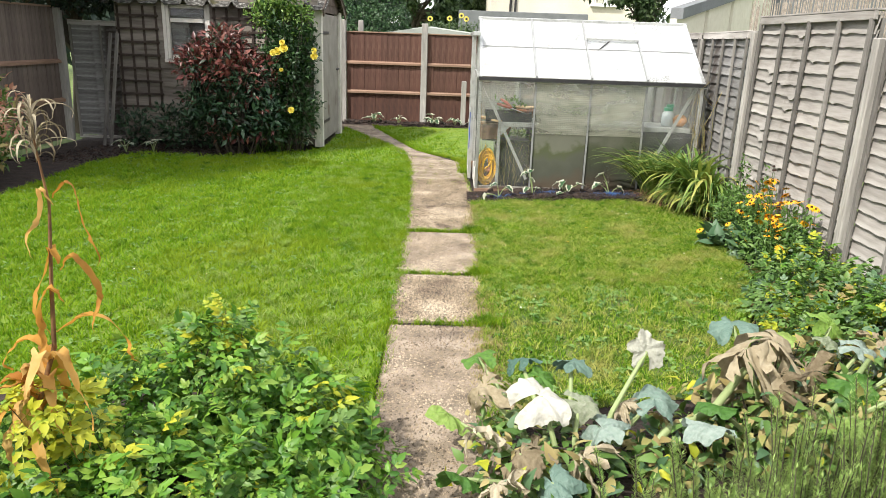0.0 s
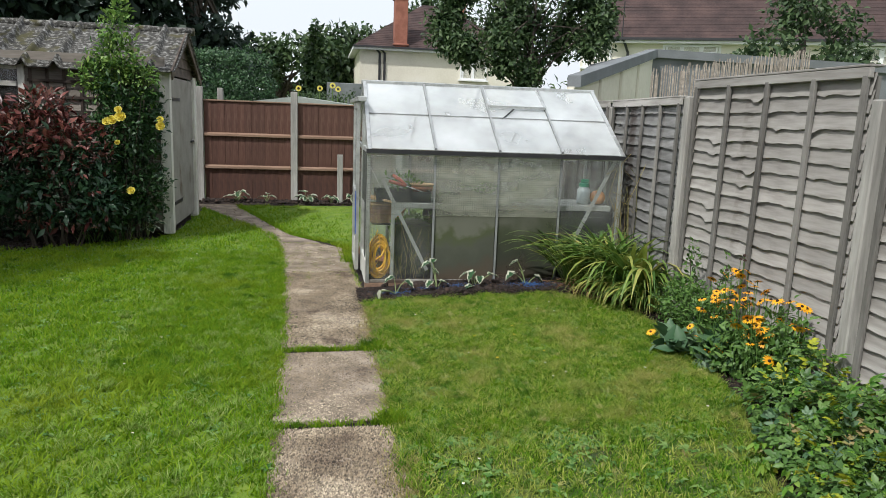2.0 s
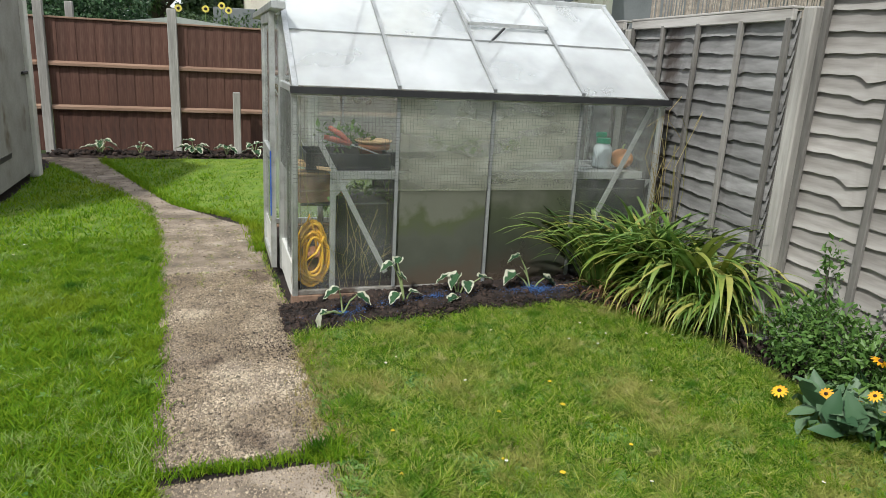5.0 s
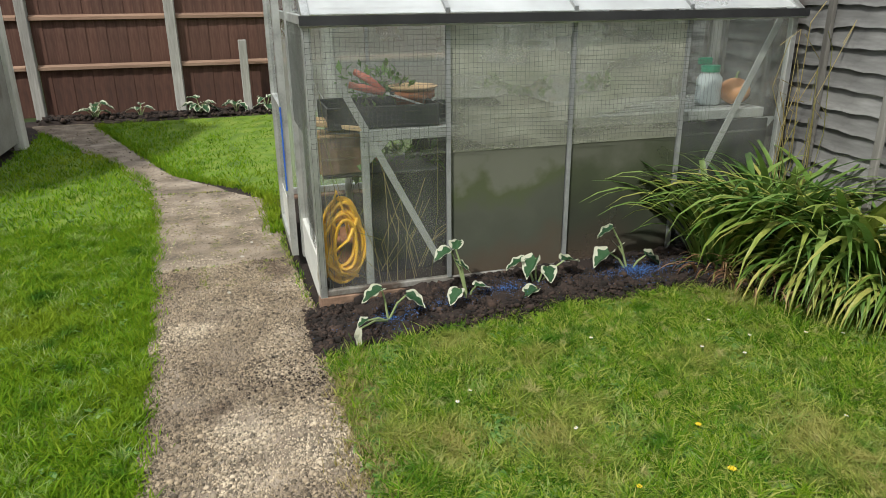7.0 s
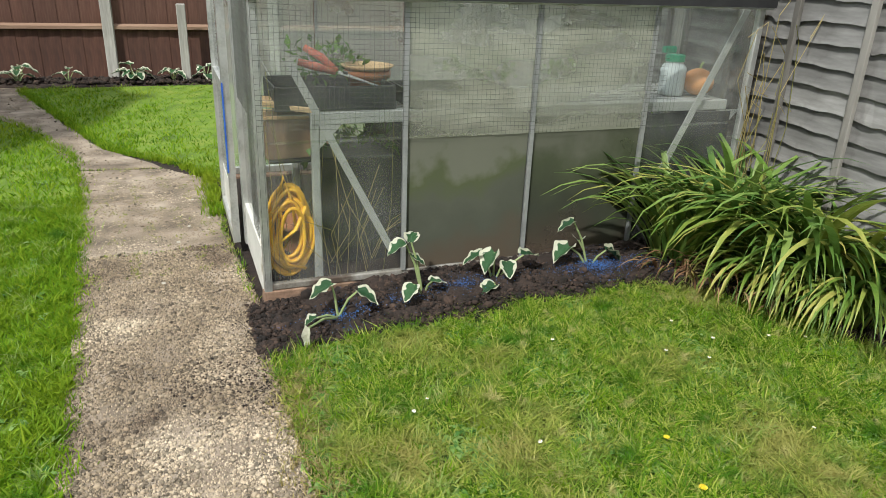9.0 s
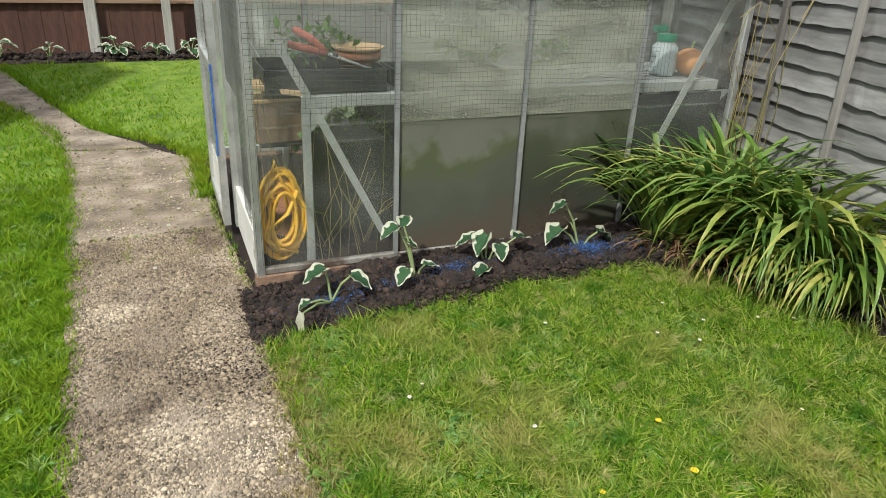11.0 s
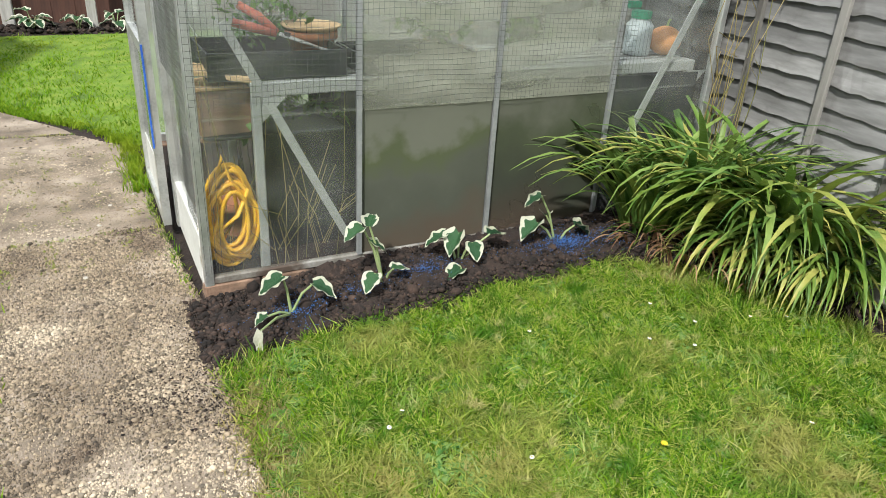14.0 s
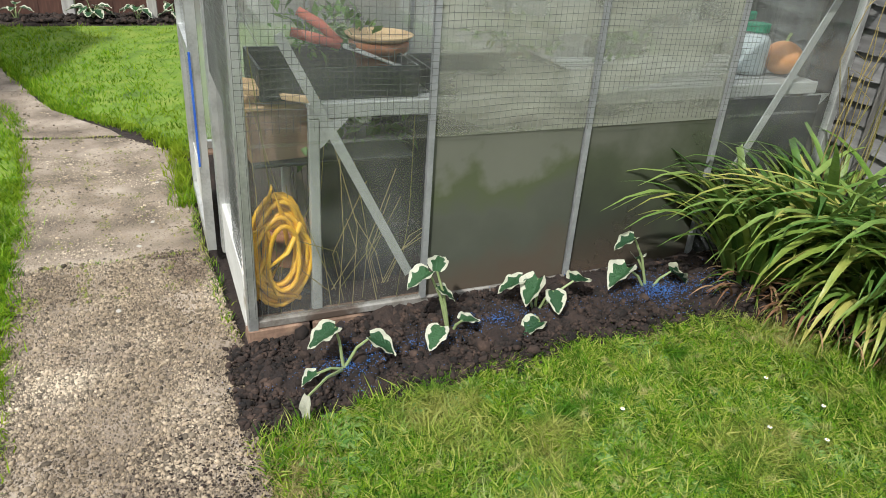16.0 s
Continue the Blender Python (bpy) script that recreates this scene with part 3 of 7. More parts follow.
# ---- back boundary: brown close-boarded fence ----
def close_panel(x0, x1, y, height, label, wood=None):
    p = thing("board_fence", label, "fence", group="brown fence bays")
    p.matrix_basis = pose(x0, y, 0)
    n = int(round((x1 - x0) / 0.115))
    w = (x1 - x0) / n
    bm_ = Geo().box(0.0, 0.0, 0.03, w + 0.008, 0.014, height, bev=0.002).mesh("board", wood or BROWNWOOD)
    for k in range(n):
        part("board", bm_, None, p, m=pose(k * w, 0.006 * (k % 2), 0, 0, 0, 0))
    for z in (0.62, 1.19):
        part("rail", Geo().add([(0, 0, z - .035), (x1 - x0, 0, z - .035), (x1 - x0, -.05, z - .03), (0, -.05, z - .03), (0, 0, z + .03), (x1 - x0, 0, z + .03), (x1 - x0, -.05, z + .005), (0, -.05, z + .005)],
                               [(0, 3, 2, 1), (4, 5, 6, 7), (3, 7, 6, 2), (0, 4, 7, 3), (1, 2, 6, 5), (0, 1, 5, 4)]), BROWNRAIL, p, "paler arris rail")
    part("cap", Geo().box(-0.01, -0.025, height, x1 - x0 + 0.01, 0.035, height + 0.025, bev=0.004), BROWNRAIL, p)
    return p


BF = 14.36
close_panel(-2.84, -1.35, BF, 1.76, "red-brown stained close-board fence with pale rails")
close_panel(-1.22, 0.55, BF, 1.76, "red-brown stained close-board fence with pale rails")
close_panel(0.68, 2.4, BF, 1.76, "red-brown stained close-board fence with pale rails")
fence_post(-1.285, BF - 0.03, 0, 1.97, 0.12, label="grey concrete post in the brown fence")
fence_post(-2.90, BF - 0.03, 0, 2.0, 0.11, label="grey concrete post in the brown fence")
fence_post(0.615, BF - 0.03, 0, 1.97, 0.12, label="grey concrete post in the brown fence")
fence_post(-2.62, BF + 0.5, 0, 2.0, 0.10, label="short grey post behind the brown fence")
fence_post(-0.47, 14.1, 0, 0.90, 0.10, label="short weathered stub post by the brown fence")
for k in range(3):
    close_panel(-4.45 - 1.6 * k, -2.97 - 1.6 * k, BF, 1.76, "red-brown stained close-board fence with pale rails")

# ---- left boundary: brown boards, concrete post, lap panel by the shed ----
def side_bays():
    for k, y in enumerate((10.6, 8.75, 6.9, 5.05, 3.2, 1.35, -0.5)):
        p = close_panel(0, 1.75, 0, 1.95, "dull brown boarded fence along the garden side", DULLWOOD)
        p.matrix_basis = pose(-6.62, y - 1.75, 0, 0, 0, 90)
        fence_post(-6.58, y + 0.05, 0, 1.95, 0.1, label="pale concrete fence post by the boards")


side_bays()
left_lap = copy_thing(low, pose(-6.52, 10.86, 0.02))
copy_thing(tall, pose(-6.62, 12.7, 0.02, 0, 0, 90))

# wall of the house behind the camera, never in view, closing the garden
hw = Geo().box(-9, -6.3, -0.1, 5, -6.0, 5.5)
tagged(part("wall_south", hw, RENDERWALL), "cream rendered house wall closing the garden", "wall", kind="structure")

# ---- shed ----
def shed():
    s = thing("garden_shed", "old timber shed with lichened corrugated roof and trellis", "shed")
    x0, x1, y0, y1, ez, rz = -5.75, -2.72, 10.72, 12.55, 2.10, 2.60
    ym = (y0 + y1) / 2
    # front wall of lap boards, with the window opening left free
    wx0, wx1, wz0, wz1 = -4.98, -4.36, 1.27, 2.06
    bl = 0.135
    for k in range(int(ez / bl) + 1):
        z = 0.05 + k * bl
        spans = [(x0, x1)] if z + bl < wz0 or z > wz1 else [(x0, wx0), (wx1, x1)]
        for a, b in spans:
            part("front_board", Geo().add([(a, y0 - .022, z), (b, y0 - .022, z), (b, y0 - .004, z + bl + .01), (a, y0 - .004, z + bl + .01), (a, y0 + .01, z), (b, y0 + .01, z), (b, y0 + .01, z + bl + .01), (a, y0 + .01, z + bl + .01)],
                                          [(0, 1, 2, 3), (5, 4, 7, 6), (0, 4, 5, 1), (3, 2, 6, 7), (0, 3, 7, 4), (1, 5, 6, 2)]), SHEDFRONT, s)
    # gable end with door, other walls
    part("back_wall", Geo().box(x0, y1 - .04, 0, x1, y1, ez), SHEDWOOD, s)
    part("end_wall", Geo().add([(x0, y0, 0), (x0, y1, 0), (x0, y1, ez), (x0, ym, rz - .05), (x0, y0, ez), (x0 + .04, y0, 0), (x0 + .04, y1, 0), (x0 + .04, y1, ez), (x0 + .04, ym, rz - .05), (x0 + .04, y0, ez)],
                               [(0, 4, 3, 2, 1), (5, 6, 7, 8, 9)]), SHEDWOOD, s)
    for k in range(4):
        z = 2.02 + k * 0.13
        hw_ = max(0.05, (y1 - y0) / 2 * (1 - max(0, z - ez) / (rz - ez)))
        ht = max(0.03, (y1 - y0) / 2 * (1 - max(0, z + .13 - ez) / (rz - ez)))
        part("gable_board", Geo().add([(x1 + .03, ym - hw_, z), (x1 + .03, ym + hw_, z), (x1 + .012, ym + ht, z + .135), (x1 + .012, ym - ht, z + .135), (x1 - .02, ym - hw_, z), (x1 - .02, ym + hw_, z), (x1 - .02, ym + ht, z + .135), (x1 - .02, ym - ht, z + .135)],
                                      [(0, 1, 2, 3), (5, 4, 7, 6), (0, 4, 5, 1), (3, 2, 6, 7), (0, 3, 7, 4), (1, 5, 6, 2)]), SHEDWOOD, s)
    door = part("door", Geo().box(x1 - .02, y0 + .22, .08, x1 + .02, y1 - .16, 2.0, bev=.004), SHEDGREY, s, "grey weathered shed door")
    for z in (0.35, 1.7):
        part("hinge", Geo().box(x1 + .021, y0 + .25, z, x1 + .028, y0 + .75, z + .045), DARKPAINT, door)
    part("latch", Geo().box(x1 + .021, y1 - .36, 1.12, x1 + .045, y1 - .14, 1.15, bev=.004), DARKPAINT, door)
    part("end_board", Geo().box(x1 - .02, y0 + .05, .05, x1 + .012, y0 + .215, 2.02), SHEDWOOD, s)
    part("corner_post", Geo().box(x1 - .07, y0 - .05, .02, x1 + .06, y0 + .055, 2.10, bev=.006), PALEPAINT, s, "pale painted corner post")
    part("corner_post", Geo().box(x1 - .04, y1 - .15, .0, x1 + .06, y1 + .02, 2.06, bev=.006), PALEPAINT, s, "pale painted door post")
    # window
    win = part("window", Geo().box(wx0, y0 - .03, wz0, wx0 + .045, y0 + .03, wz1, bev=.004).box(wx1 - .045, y0 - .03, wz0, wx1, y0 + .03, wz1, bev=.004)
               .box(wx0 + .061, y0 - .03, wz1 - .06, wx1 - .061, y0 + .03, wz1, bev=.004).box(wx0 + .061, y0 - .03, wz0, wx1 - .061, y0 + .03, wz0 + .06, bev=.004), PALEPAINT, s, "flaking white window frame")
    part("transom", Geo().box(wx0 + .061, y0 - .035, 1.80, wx1 - .061, y0 + .02, 1.86, bev=.004), PALEPAINT, win)
    part("sill", Geo().box(wx0 - .04, y0 - .09, wz0 - .05, wx1 + .04, y0 + .02, wz0 - .002, bev=.005), PALEPAINT, win)
    part("jamb", Geo().box(wx1 + .002, y0 - .045, wz0 - .05, wx1 + .035, y0 + .02, ez - .03, bev=.004), PALEPAINT, win)
    part("jamb", Geo().box(wx0 - .05, y0 - .045, wz0 - .05, wx0 - .002, y0 + .02, ez - .03, bev=.004), PALEPAINT, win)
    for za, zb in ((wz0 + .06, 1.80), (1.86, wz1 - .06)):
        part("pane", Geo().box(wx0 + .06, y0 - .003, za, wx1 - .06, y0 + .003, zb), WINGLASS, win)
    # roof: moulded sheets with rounded rolls, both slopes
    for side in (-1, 1):
        ov = 0.16
        ye = ym + side * ((y1 - y0) / 2 + ov)
        zs = (rz - ez) / ((y1 - y0) / 2)
        ze = ez + 0.03 - ov * zs
        xa, xb, n = x0 - .15, x1 + .14, 150
        vs, fs = [], []
        rows = 7
        for j in range(rows):
            f = j / (rows - 1)
            for i in range(n + 1):
                x = xa + (xb - xa) * i / n
                u = ((x - xa) / 0.355) % 1.0
                roll = 0.085 * max(0, math.cos((u - .5) * math.pi / 0.32)) if abs(u - .5) < 0.16 else 0.0
                sag = 0.012 * math.sin(x * 2.1 + j) - 0.01 * math.sin(f * 3.14)
                vs.append((x, ym + (ye - ym) * f, rz + 0.03 + (ze - rz - 0.03) * f + roll + sag))
        for j in range(rows - 1):
            for i in range(n):
                a = j * (n + 1) + i
                q = (a, a + 1, a + n + 2, a + n + 1)
                fs.append(q if side > 0 else tuple(reversed(q)))
        sheet = part("roof_sheet", Geo().add(vs, fs), ROOFSHEET, s, "grey corrugated sheet with moss and lichen", True)
        sm = sheet.modifiers.new("thick", "SOLIDIFY")
        sm.thickness = 0.014
        part("barge_board", Geo().beam((x1 + .11, ym, rz - .03), (x1 + .11, ye, ze - .04), .02, .12), SHEDWOOD, s)
    part("ridge_cap", Geo().tube([(x0 - .16 + k * 0.2, ym, rz + 0.03 + 0.006 * math.sin(k * 2.4)) for k in range(18)], 0.055, 8), ROOFSHEET, s, "rounded mossy ridge capping", True)
    return s


shed()


def trellis(x0, x1, z0, z1, y, label):
    t = thing("trellis", label, "trellis", group="trellis on the shed wall")
    k = x0
    while k <= x1 + .001:
        part("upright", Geo().box(k - .016, y - .014, z0, k + .016, y - .002, z1), DARKSLAT, t)
        k += 0.19
    k = z0 + .05
    while k <= z1:
        part("crosspiece", Geo().box(x0 - .03, y - .028, k - .016, x1 + .03, y - .0145, k + .016), DARKSLAT, t)
        k += 0.19
    return t


trellis(-5.70, -5.12, 0.5, 2.02, 10.695, "dark brown square trellis fixed to shed boards")
trellis(-4.26, -3.0, 0.5, 2.02, 10.695, "dark brown square trellis fixed to shed boards")
# pale slats given the dark batten colour in place of the shade on them
for k in range(2):
    lean = Geo().beam((0, 0, 0), (0.12, 0.28, 1.62), 0.05, 0.02)
    tagged(part("leaning_slat", lean, BATTEN, m=pose(-5.86 + 0.11 * k, 10.22 - 0.02 * k, 0.0)), "pale timber slat, coloured dark for shade, leaning against the shed", "timber", "leaning slats")

# ---- greenhouse ----
GX0, GX1, GY0, GY1, GEAVE, GRIDGE, GBASE = -0.37, 2.07, 7.75, 9.65, 1.30, 1.935, 0.09
GYM = (GY0 + GY1) / 2


def greenhouse():
    g = thing("greenhouse", "small old aluminium greenhouse with dirty glass panes", "greenhouse")
    t = 0.034
    # brick footing
    for ya, yb in ((GY0 - .02, GY0 + .08), (GY1 - .08, GY1 + .02)):
        foot = part("footing", Geo().box(GX0 - .02, ya, -.05, GX1 + .02, yb, .0), BRICK, g)
    bk = Geo().box(0, 0, 0, .212, .1, .066, bev=.004).mesh("brick", BRICK)
    x = GX0 - .02
    while x < GX1 - .1:
        for y in (GY0 - .02, GY1 - .08):
            part("brick", bk, None, foot, m=pose(x, y, .002))
        x += 0.222
    # sill, posts, bars
    part("sill", Geo().box(GX0 - .005, GY0 - .012, .07, GX1, GY0 + .02, .098, bev=.003), SILLDIRT, g, "soil-stained aluminium sill")
    part("sill", Geo().box(GX0 - .005, GY1 - .02, .07, GX1, GY1 + .012, .115, bev=.003), ALU, g)
    part("sill", Geo().box(GX1 - .02, GY0 + .03, .07, GX1 + .01, GY1 - .03, .115, bev=.003), ALU, g)
    for x in (GX0, GX1):
        for y in (GY0, GY1):
            part("corner_post", Geo().box(x - t / 2, y - t / 2, .06, x + t / 2, y + t / 2, GEAVE, bev=.003), ALU, g)
    for k in (1, 2, 3):
        x = GX0 + .61 * k
        for y in (GY0, GY1):
            part("glazing_bar", Geo().box(x - .005, y - .014, .099, x + .005, y + .014, GEAVE - .03).box(x - .010, y - .018, .099, x + .010, y - .0145, GEAVE - .03), ALUDARK, g)
        part("roof_bar", Geo().beam((x, GY0 - .01, GEAVE + .030), (x, GYM, GRIDGE + .022), .02, .03), ALUDARK, g)
        part("roof_bar", Geo().beam((x, GY1 + .01, GEAVE + .030), (x, GYM, GRIDGE + .022), .02, .03), ALUDARK, g)
    for x in (GX0, GX1):
        part("verge_bar", Geo().beam((x, GY0 - .03, GEAVE), (x, GYM, GRIDGE + .01), .032, .05), ALU, g)
        part("verge_bar", Geo().beam((x, GY1 + .03, GEAVE), (x, GYM, GRIDGE + .01), .032, .05), ALU, g)
    for y, s in ((GY0, -1), (GY1, 1)):
        part("eave_gutter", Geo().box(GX0 - .03, y + s * .035 - .028, GEAVE - .028, GX1 + .03, y + s * .035 + .028, GEAVE + .006, bev=.006), ALU, g)
        part("eave_lip", Geo().box(GX0 - .03, y + s * .064 - .003, GEAVE - .02, GX1 + .03, y + s * .064 + .003, GEAVE + .018), DARKPAINT, g)
    part("ridge_bar", Geo().box(GX0 - .03, GYM - .03, GRIDGE - .01, GX1 + .03, GYM + .03, GRIDGE + .035, bev=.006), ALU, g)
    # diagonal braces inside the end bays
    part("brace", Geo().beam((GX0 + .13, GY0 + .035, 1.04), (GX0 + .57, GY0 + .035, .18), .032, .006, up=(0, 1, 0)), ALUPALE, g)
    part("brace", Geo().beam((GX1 - .05, GY0 + .035, 1.27), (GX1 - .46, GY0 + .035, .40), .036, .006, up=(0, 1, 0)), ALUPALE, g)
    part("brace", Geo().beam((GX0 + .05, GY1 - .035, 1.2), (GX0 + .57, GY1 - .035, .18), .006, .03, up=(0, 1, 0)), ALU, g)
    # front and back panes, upper over lower
    for k in range(4):
        xa, xb = GX0 + .61 * k + .012, GX0 + .61 * (k + 1) - .012
        dirty = k in (1, 2)
        for za, zb in ((.10, .72), (.71, GEAVE - .02)):
            up = za > .5
            m_ = (ALGAEPANE, DIMALGAE)[k - 1] if dirty and not up else (REFLECTPANE if k in (1, 2) else CLEARPANE)
            part("front_pane", Geo().box(xa, GY0 - .006 + (.004 if not up else 0), za, xb, GY0 - .003 + (.004 if not up else 0), zb), m_, g)
        part("back_pane", Geo().box(xa, GY1 + .003, .12, xb, GY1 + .006, GEAVE - .02), GLOWPANE, g)
        for s in (-1, 1):
            ye, z0 = (GY0 - .02, GY1 + .02)[s > 0], GEAVE + .01
            for f0, f1 in ((0.0, .505), (.495, 1.0)):
                lift = .012 + (.004 if f0 else 0)
                if s < 0 and k == 2 and not f0:
                    f1 = .66
                if s < 0 and k == 2 and f0:
                    continue                      # the opening roof light stands here
                a = (ye + (GYM - ye) * f0, z0 + (GRIDGE - z0) * f0 + lift)
                b = (ye + (GYM - ye) * f1, z0 + (GRIDGE - z0) * f1 + lift)
                part("roof_pane", Geo().add([(xa, a[0], a[1]), (xb, a[0], a[1]), (xb, b[0], b[1]), (xa, b[0], b[1]), (xa, a[0], a[1] + .004), (xb, a[0], a[1] + .004), (xb, b[0], b[1] + .004), (xa, b[0], b[1] + .004)],
                                            [(0, 3, 2, 1), (4, 5, 6, 7), (0, 1, 5, 4), (2, 3, 7, 6), (0, 4, 7, 3), (1, 2, 6, 5)]), ROOFPANE, g)
        part("glass_joint", Geo().beam((xa, GY0 + .455, GEAVE + .338), (xb, GY0 + .455, GEAVE + .338), .012, .008), ALUDARK, g)
    # roof light, propped ajar
    xa, xb = GX0 + 1.235, GX0 + 1.815
    vent = part("roof_light", Geo().beam((xa, 8.33, 1.75), (xb, 8.33, 1.75), .022, .022).beam((xa, GYM, GRIDGE + .01), (xb, GYM, GRIDGE + .01), .022, .022)
                .beam((xa, 8.33, 1.75), (xa, GYM, GRIDGE + .01), .02, .02).beam((xb, 8.33, 1.75), (xb, GYM, GRIDGE + .01), .02, .02), ALU, g, "roof light propped slightly open")
    part("pane", Geo().add([(xa, 8.33, 1.752), (xb, 8.33, 1.752), (xb, GYM, GRIDGE + .012), (xa, GYM, GRIDGE + .012), (xa, 8.33, 1.756), (xb, 8.33, 1.756), (xb, GYM, GRIDGE + .016), (xa, GYM, GRIDGE + .016)],
                           [(0, 3, 2, 1), (4, 5, 6, 7), (0, 1, 5, 4), (2, 3, 7, 6), (0, 4, 7, 3), (1, 2, 6, 5)]), ROOFPANE, vent)
    part("stay", Geo().beam((xa + .25, 8.31, 1.73), (xa + .10, 8.20, 1.62), .012, .012), DARKPAINT, vent)
    # left gable: side light, sliding door on the outside, kick boards
    gx = GX0
    part("side_pane", Geo().box(gx - .005, GY0 + .03, .28, gx - .002, GY0 + .62, GEAVE), CLEARPANE, g)
    part("kick_board", Geo().box(gx - .02, GY0 + .025, .05, gx + .005, GY0 + .67, .27, bev=.003), WHITEBOARD, g, "white-painted kick board")
    part("door_post", Geo().box(gx - .03, GY0 + .62, .05, gx + .01, GY0 + .68, 1.72, bev=.004), ALU, g)
    part("gable_bar", Geo().box(gx - .02, GY0 + .03, GEAVE - .02, gx + .01, GY1 - .03, GEAVE + .02, bev=.003), ALU, g)
    part("gable_pane", Geo().add([(gx - .004, GY0 + .05, GEAVE + .02), (gx - .004, GY1 - .05, GEAVE + .02), (gx - .004, GYM, GRIDGE - .03)], [(0, 1, 2)]), CLEARPANE, g)
    part("side_pane", Geo().box(gx - .005, GY0 + 1.36, .12, gx - .002, GY1 - .03, GEAVE), CLEARPANE, g)
    dx = gx - .065
    da, db = GY0 + .66, GY0 + 1.38
    vs, fs = [], []
    for x in (dx - .02, dx + .015):
        for k, (ya, yb, za, zb) in enumerate(((da, db, .05, 1.74), (da + .06, db - .06, .10, 1.68))):
            vs += [(x, ya, za), (x, yb, za), (x, yb, zb), (x, ya, zb)]
    for i in range(4):
        j = (i + 1) % 4
        fs += [(i, i + 4, j + 4, j), (8 + i, 8 + j, 12 + j, 12 + i), (i, j, 8 + j, 8 + i), (4 + i, 12 + i, 12 + j, 4 + j)]
    door = part("sliding_door", Geo().add(vs, fs), ALU, g, "aluminium sliding door with blue edge strip")
    part("mid_rail", Geo().box(dx - .018, da + .061, .80, dx + .013, db - .061, .85), ALU, door)
    part("door_kick", Geo().box(dx - .004, da + .061, .10, dx + .004, db - .061, .30), WHITEBOARD, door)
    part("pane", Geo().box(dx - .002, da + .06, .30, dx + .002, db - .06, .80), CLEARPANE, door)
    part("pane", Geo().box(dx - .002, da + .06, .85, dx + .002, db - .06, 1.68), CLEARPANE, door)
    part("seal_strip", Geo().box(dx - .024, da - .006, .42, dx - .016, da - .0005, .86), BLUE, door, "blue sealing strip")
    part("door_track", Geo().box(dx - .03, GY0 + .35, 1.745, gx - .01, GY1 + .3, 1.79, bev=.004), ALU, g)
    # right gable
    part("side_pane", Geo().box(GX1 + .002, GY0 + .03, .12, GX1 + .005, GY1 - .03, GEAVE), CLEARPANE, g)
    part("gable_pane", Geo().add([(GX1 + .004, GY0 + .05, GEAVE), (GX1 + .004, GY1 - .05, GEAVE), (GX1 + .004, GYM, GRIDGE - .03)], [(0, 1, 2)]), GLOWPANE, g)
    part("gable_bar", Geo().box(GX1 - .01, GYM - .02, .1, GX1 + .01, GYM + .02, GRIDGE - .02), ALU, g)
    return g


BLUE = surface("blue_strip", [(0.02, 0.08, 0.40), (0.04, 0.14, 0.55)], 9, 60, 0.5, 0.1)
# hazy glass; level streaks in the film stand in for reflected sky and greenery
REFLECTPANE = pane_glass("greenhouse_pane_haze_and_reflections", (0.24, 0.72), (0.56, 0.565, 0.47), 2.6, 0.4, stretch=(1, 1, 3.4))
greenhouse()


def netting():
    """Square pea net hung over the front glass and round the near corner."""
    g = Geo()
    net = thing("pea_net", "fine square black net hung over greenhouse glass", "netting")
    w = 0.0011
    def wire(a, b):
        g.beam(a, b, w, w, up=(0.3, 0.5, 0.81))
    y = GY0 - .022
    def hem(x):
        """Height of the net's lower edge along the front."""
        u = x - GX0
        return .12 if u < .06 else .76 if u < .61 else .72 + .01 * math.sin(u * 9)
    step, r = .021, random.Random(5)
    xs_ = [GX0 - .012 + step * i for i in range(96)]
    for x in xs_:
        wire((x, y - .003, hem(x)), (x + r.uniform(-.004, .004), y, 1.27))
    z = .14
    while z < 1.27:
        run = [x for x in xs_ if hem(x) <= z]
        for a, b in zip(run[::4], run[4::4]):
            if b - a < step * 4.5:
                wire((a, y + .003 * math.sin(a * 11 + z * 9), z + .004 * math.sin(a * 14 + z * 31)), (b, y + .003 * math.sin(b * 11 + z * 9), z + .004 * math.sin(b * 14 + z * 31)))
        z += step
    part("front_mesh", g, NET, net)
    g = Geo()
    for k in range(26):
        wire((GX0 - .022, GY0 + .01 + k * .024, .3 if k < 9 else .8), (GX0 - .022, GY0 + .01 + k * .024, 1.28))
    z = .32
    while z < 1.28:
        wire((GX0 - .022, GY0 - .02, z), (GX0 - .022, GY0 + (.23 if z < .8 else .62), z))
        z += step
    part("side_mesh", g, NET, net)
    return net


netting()

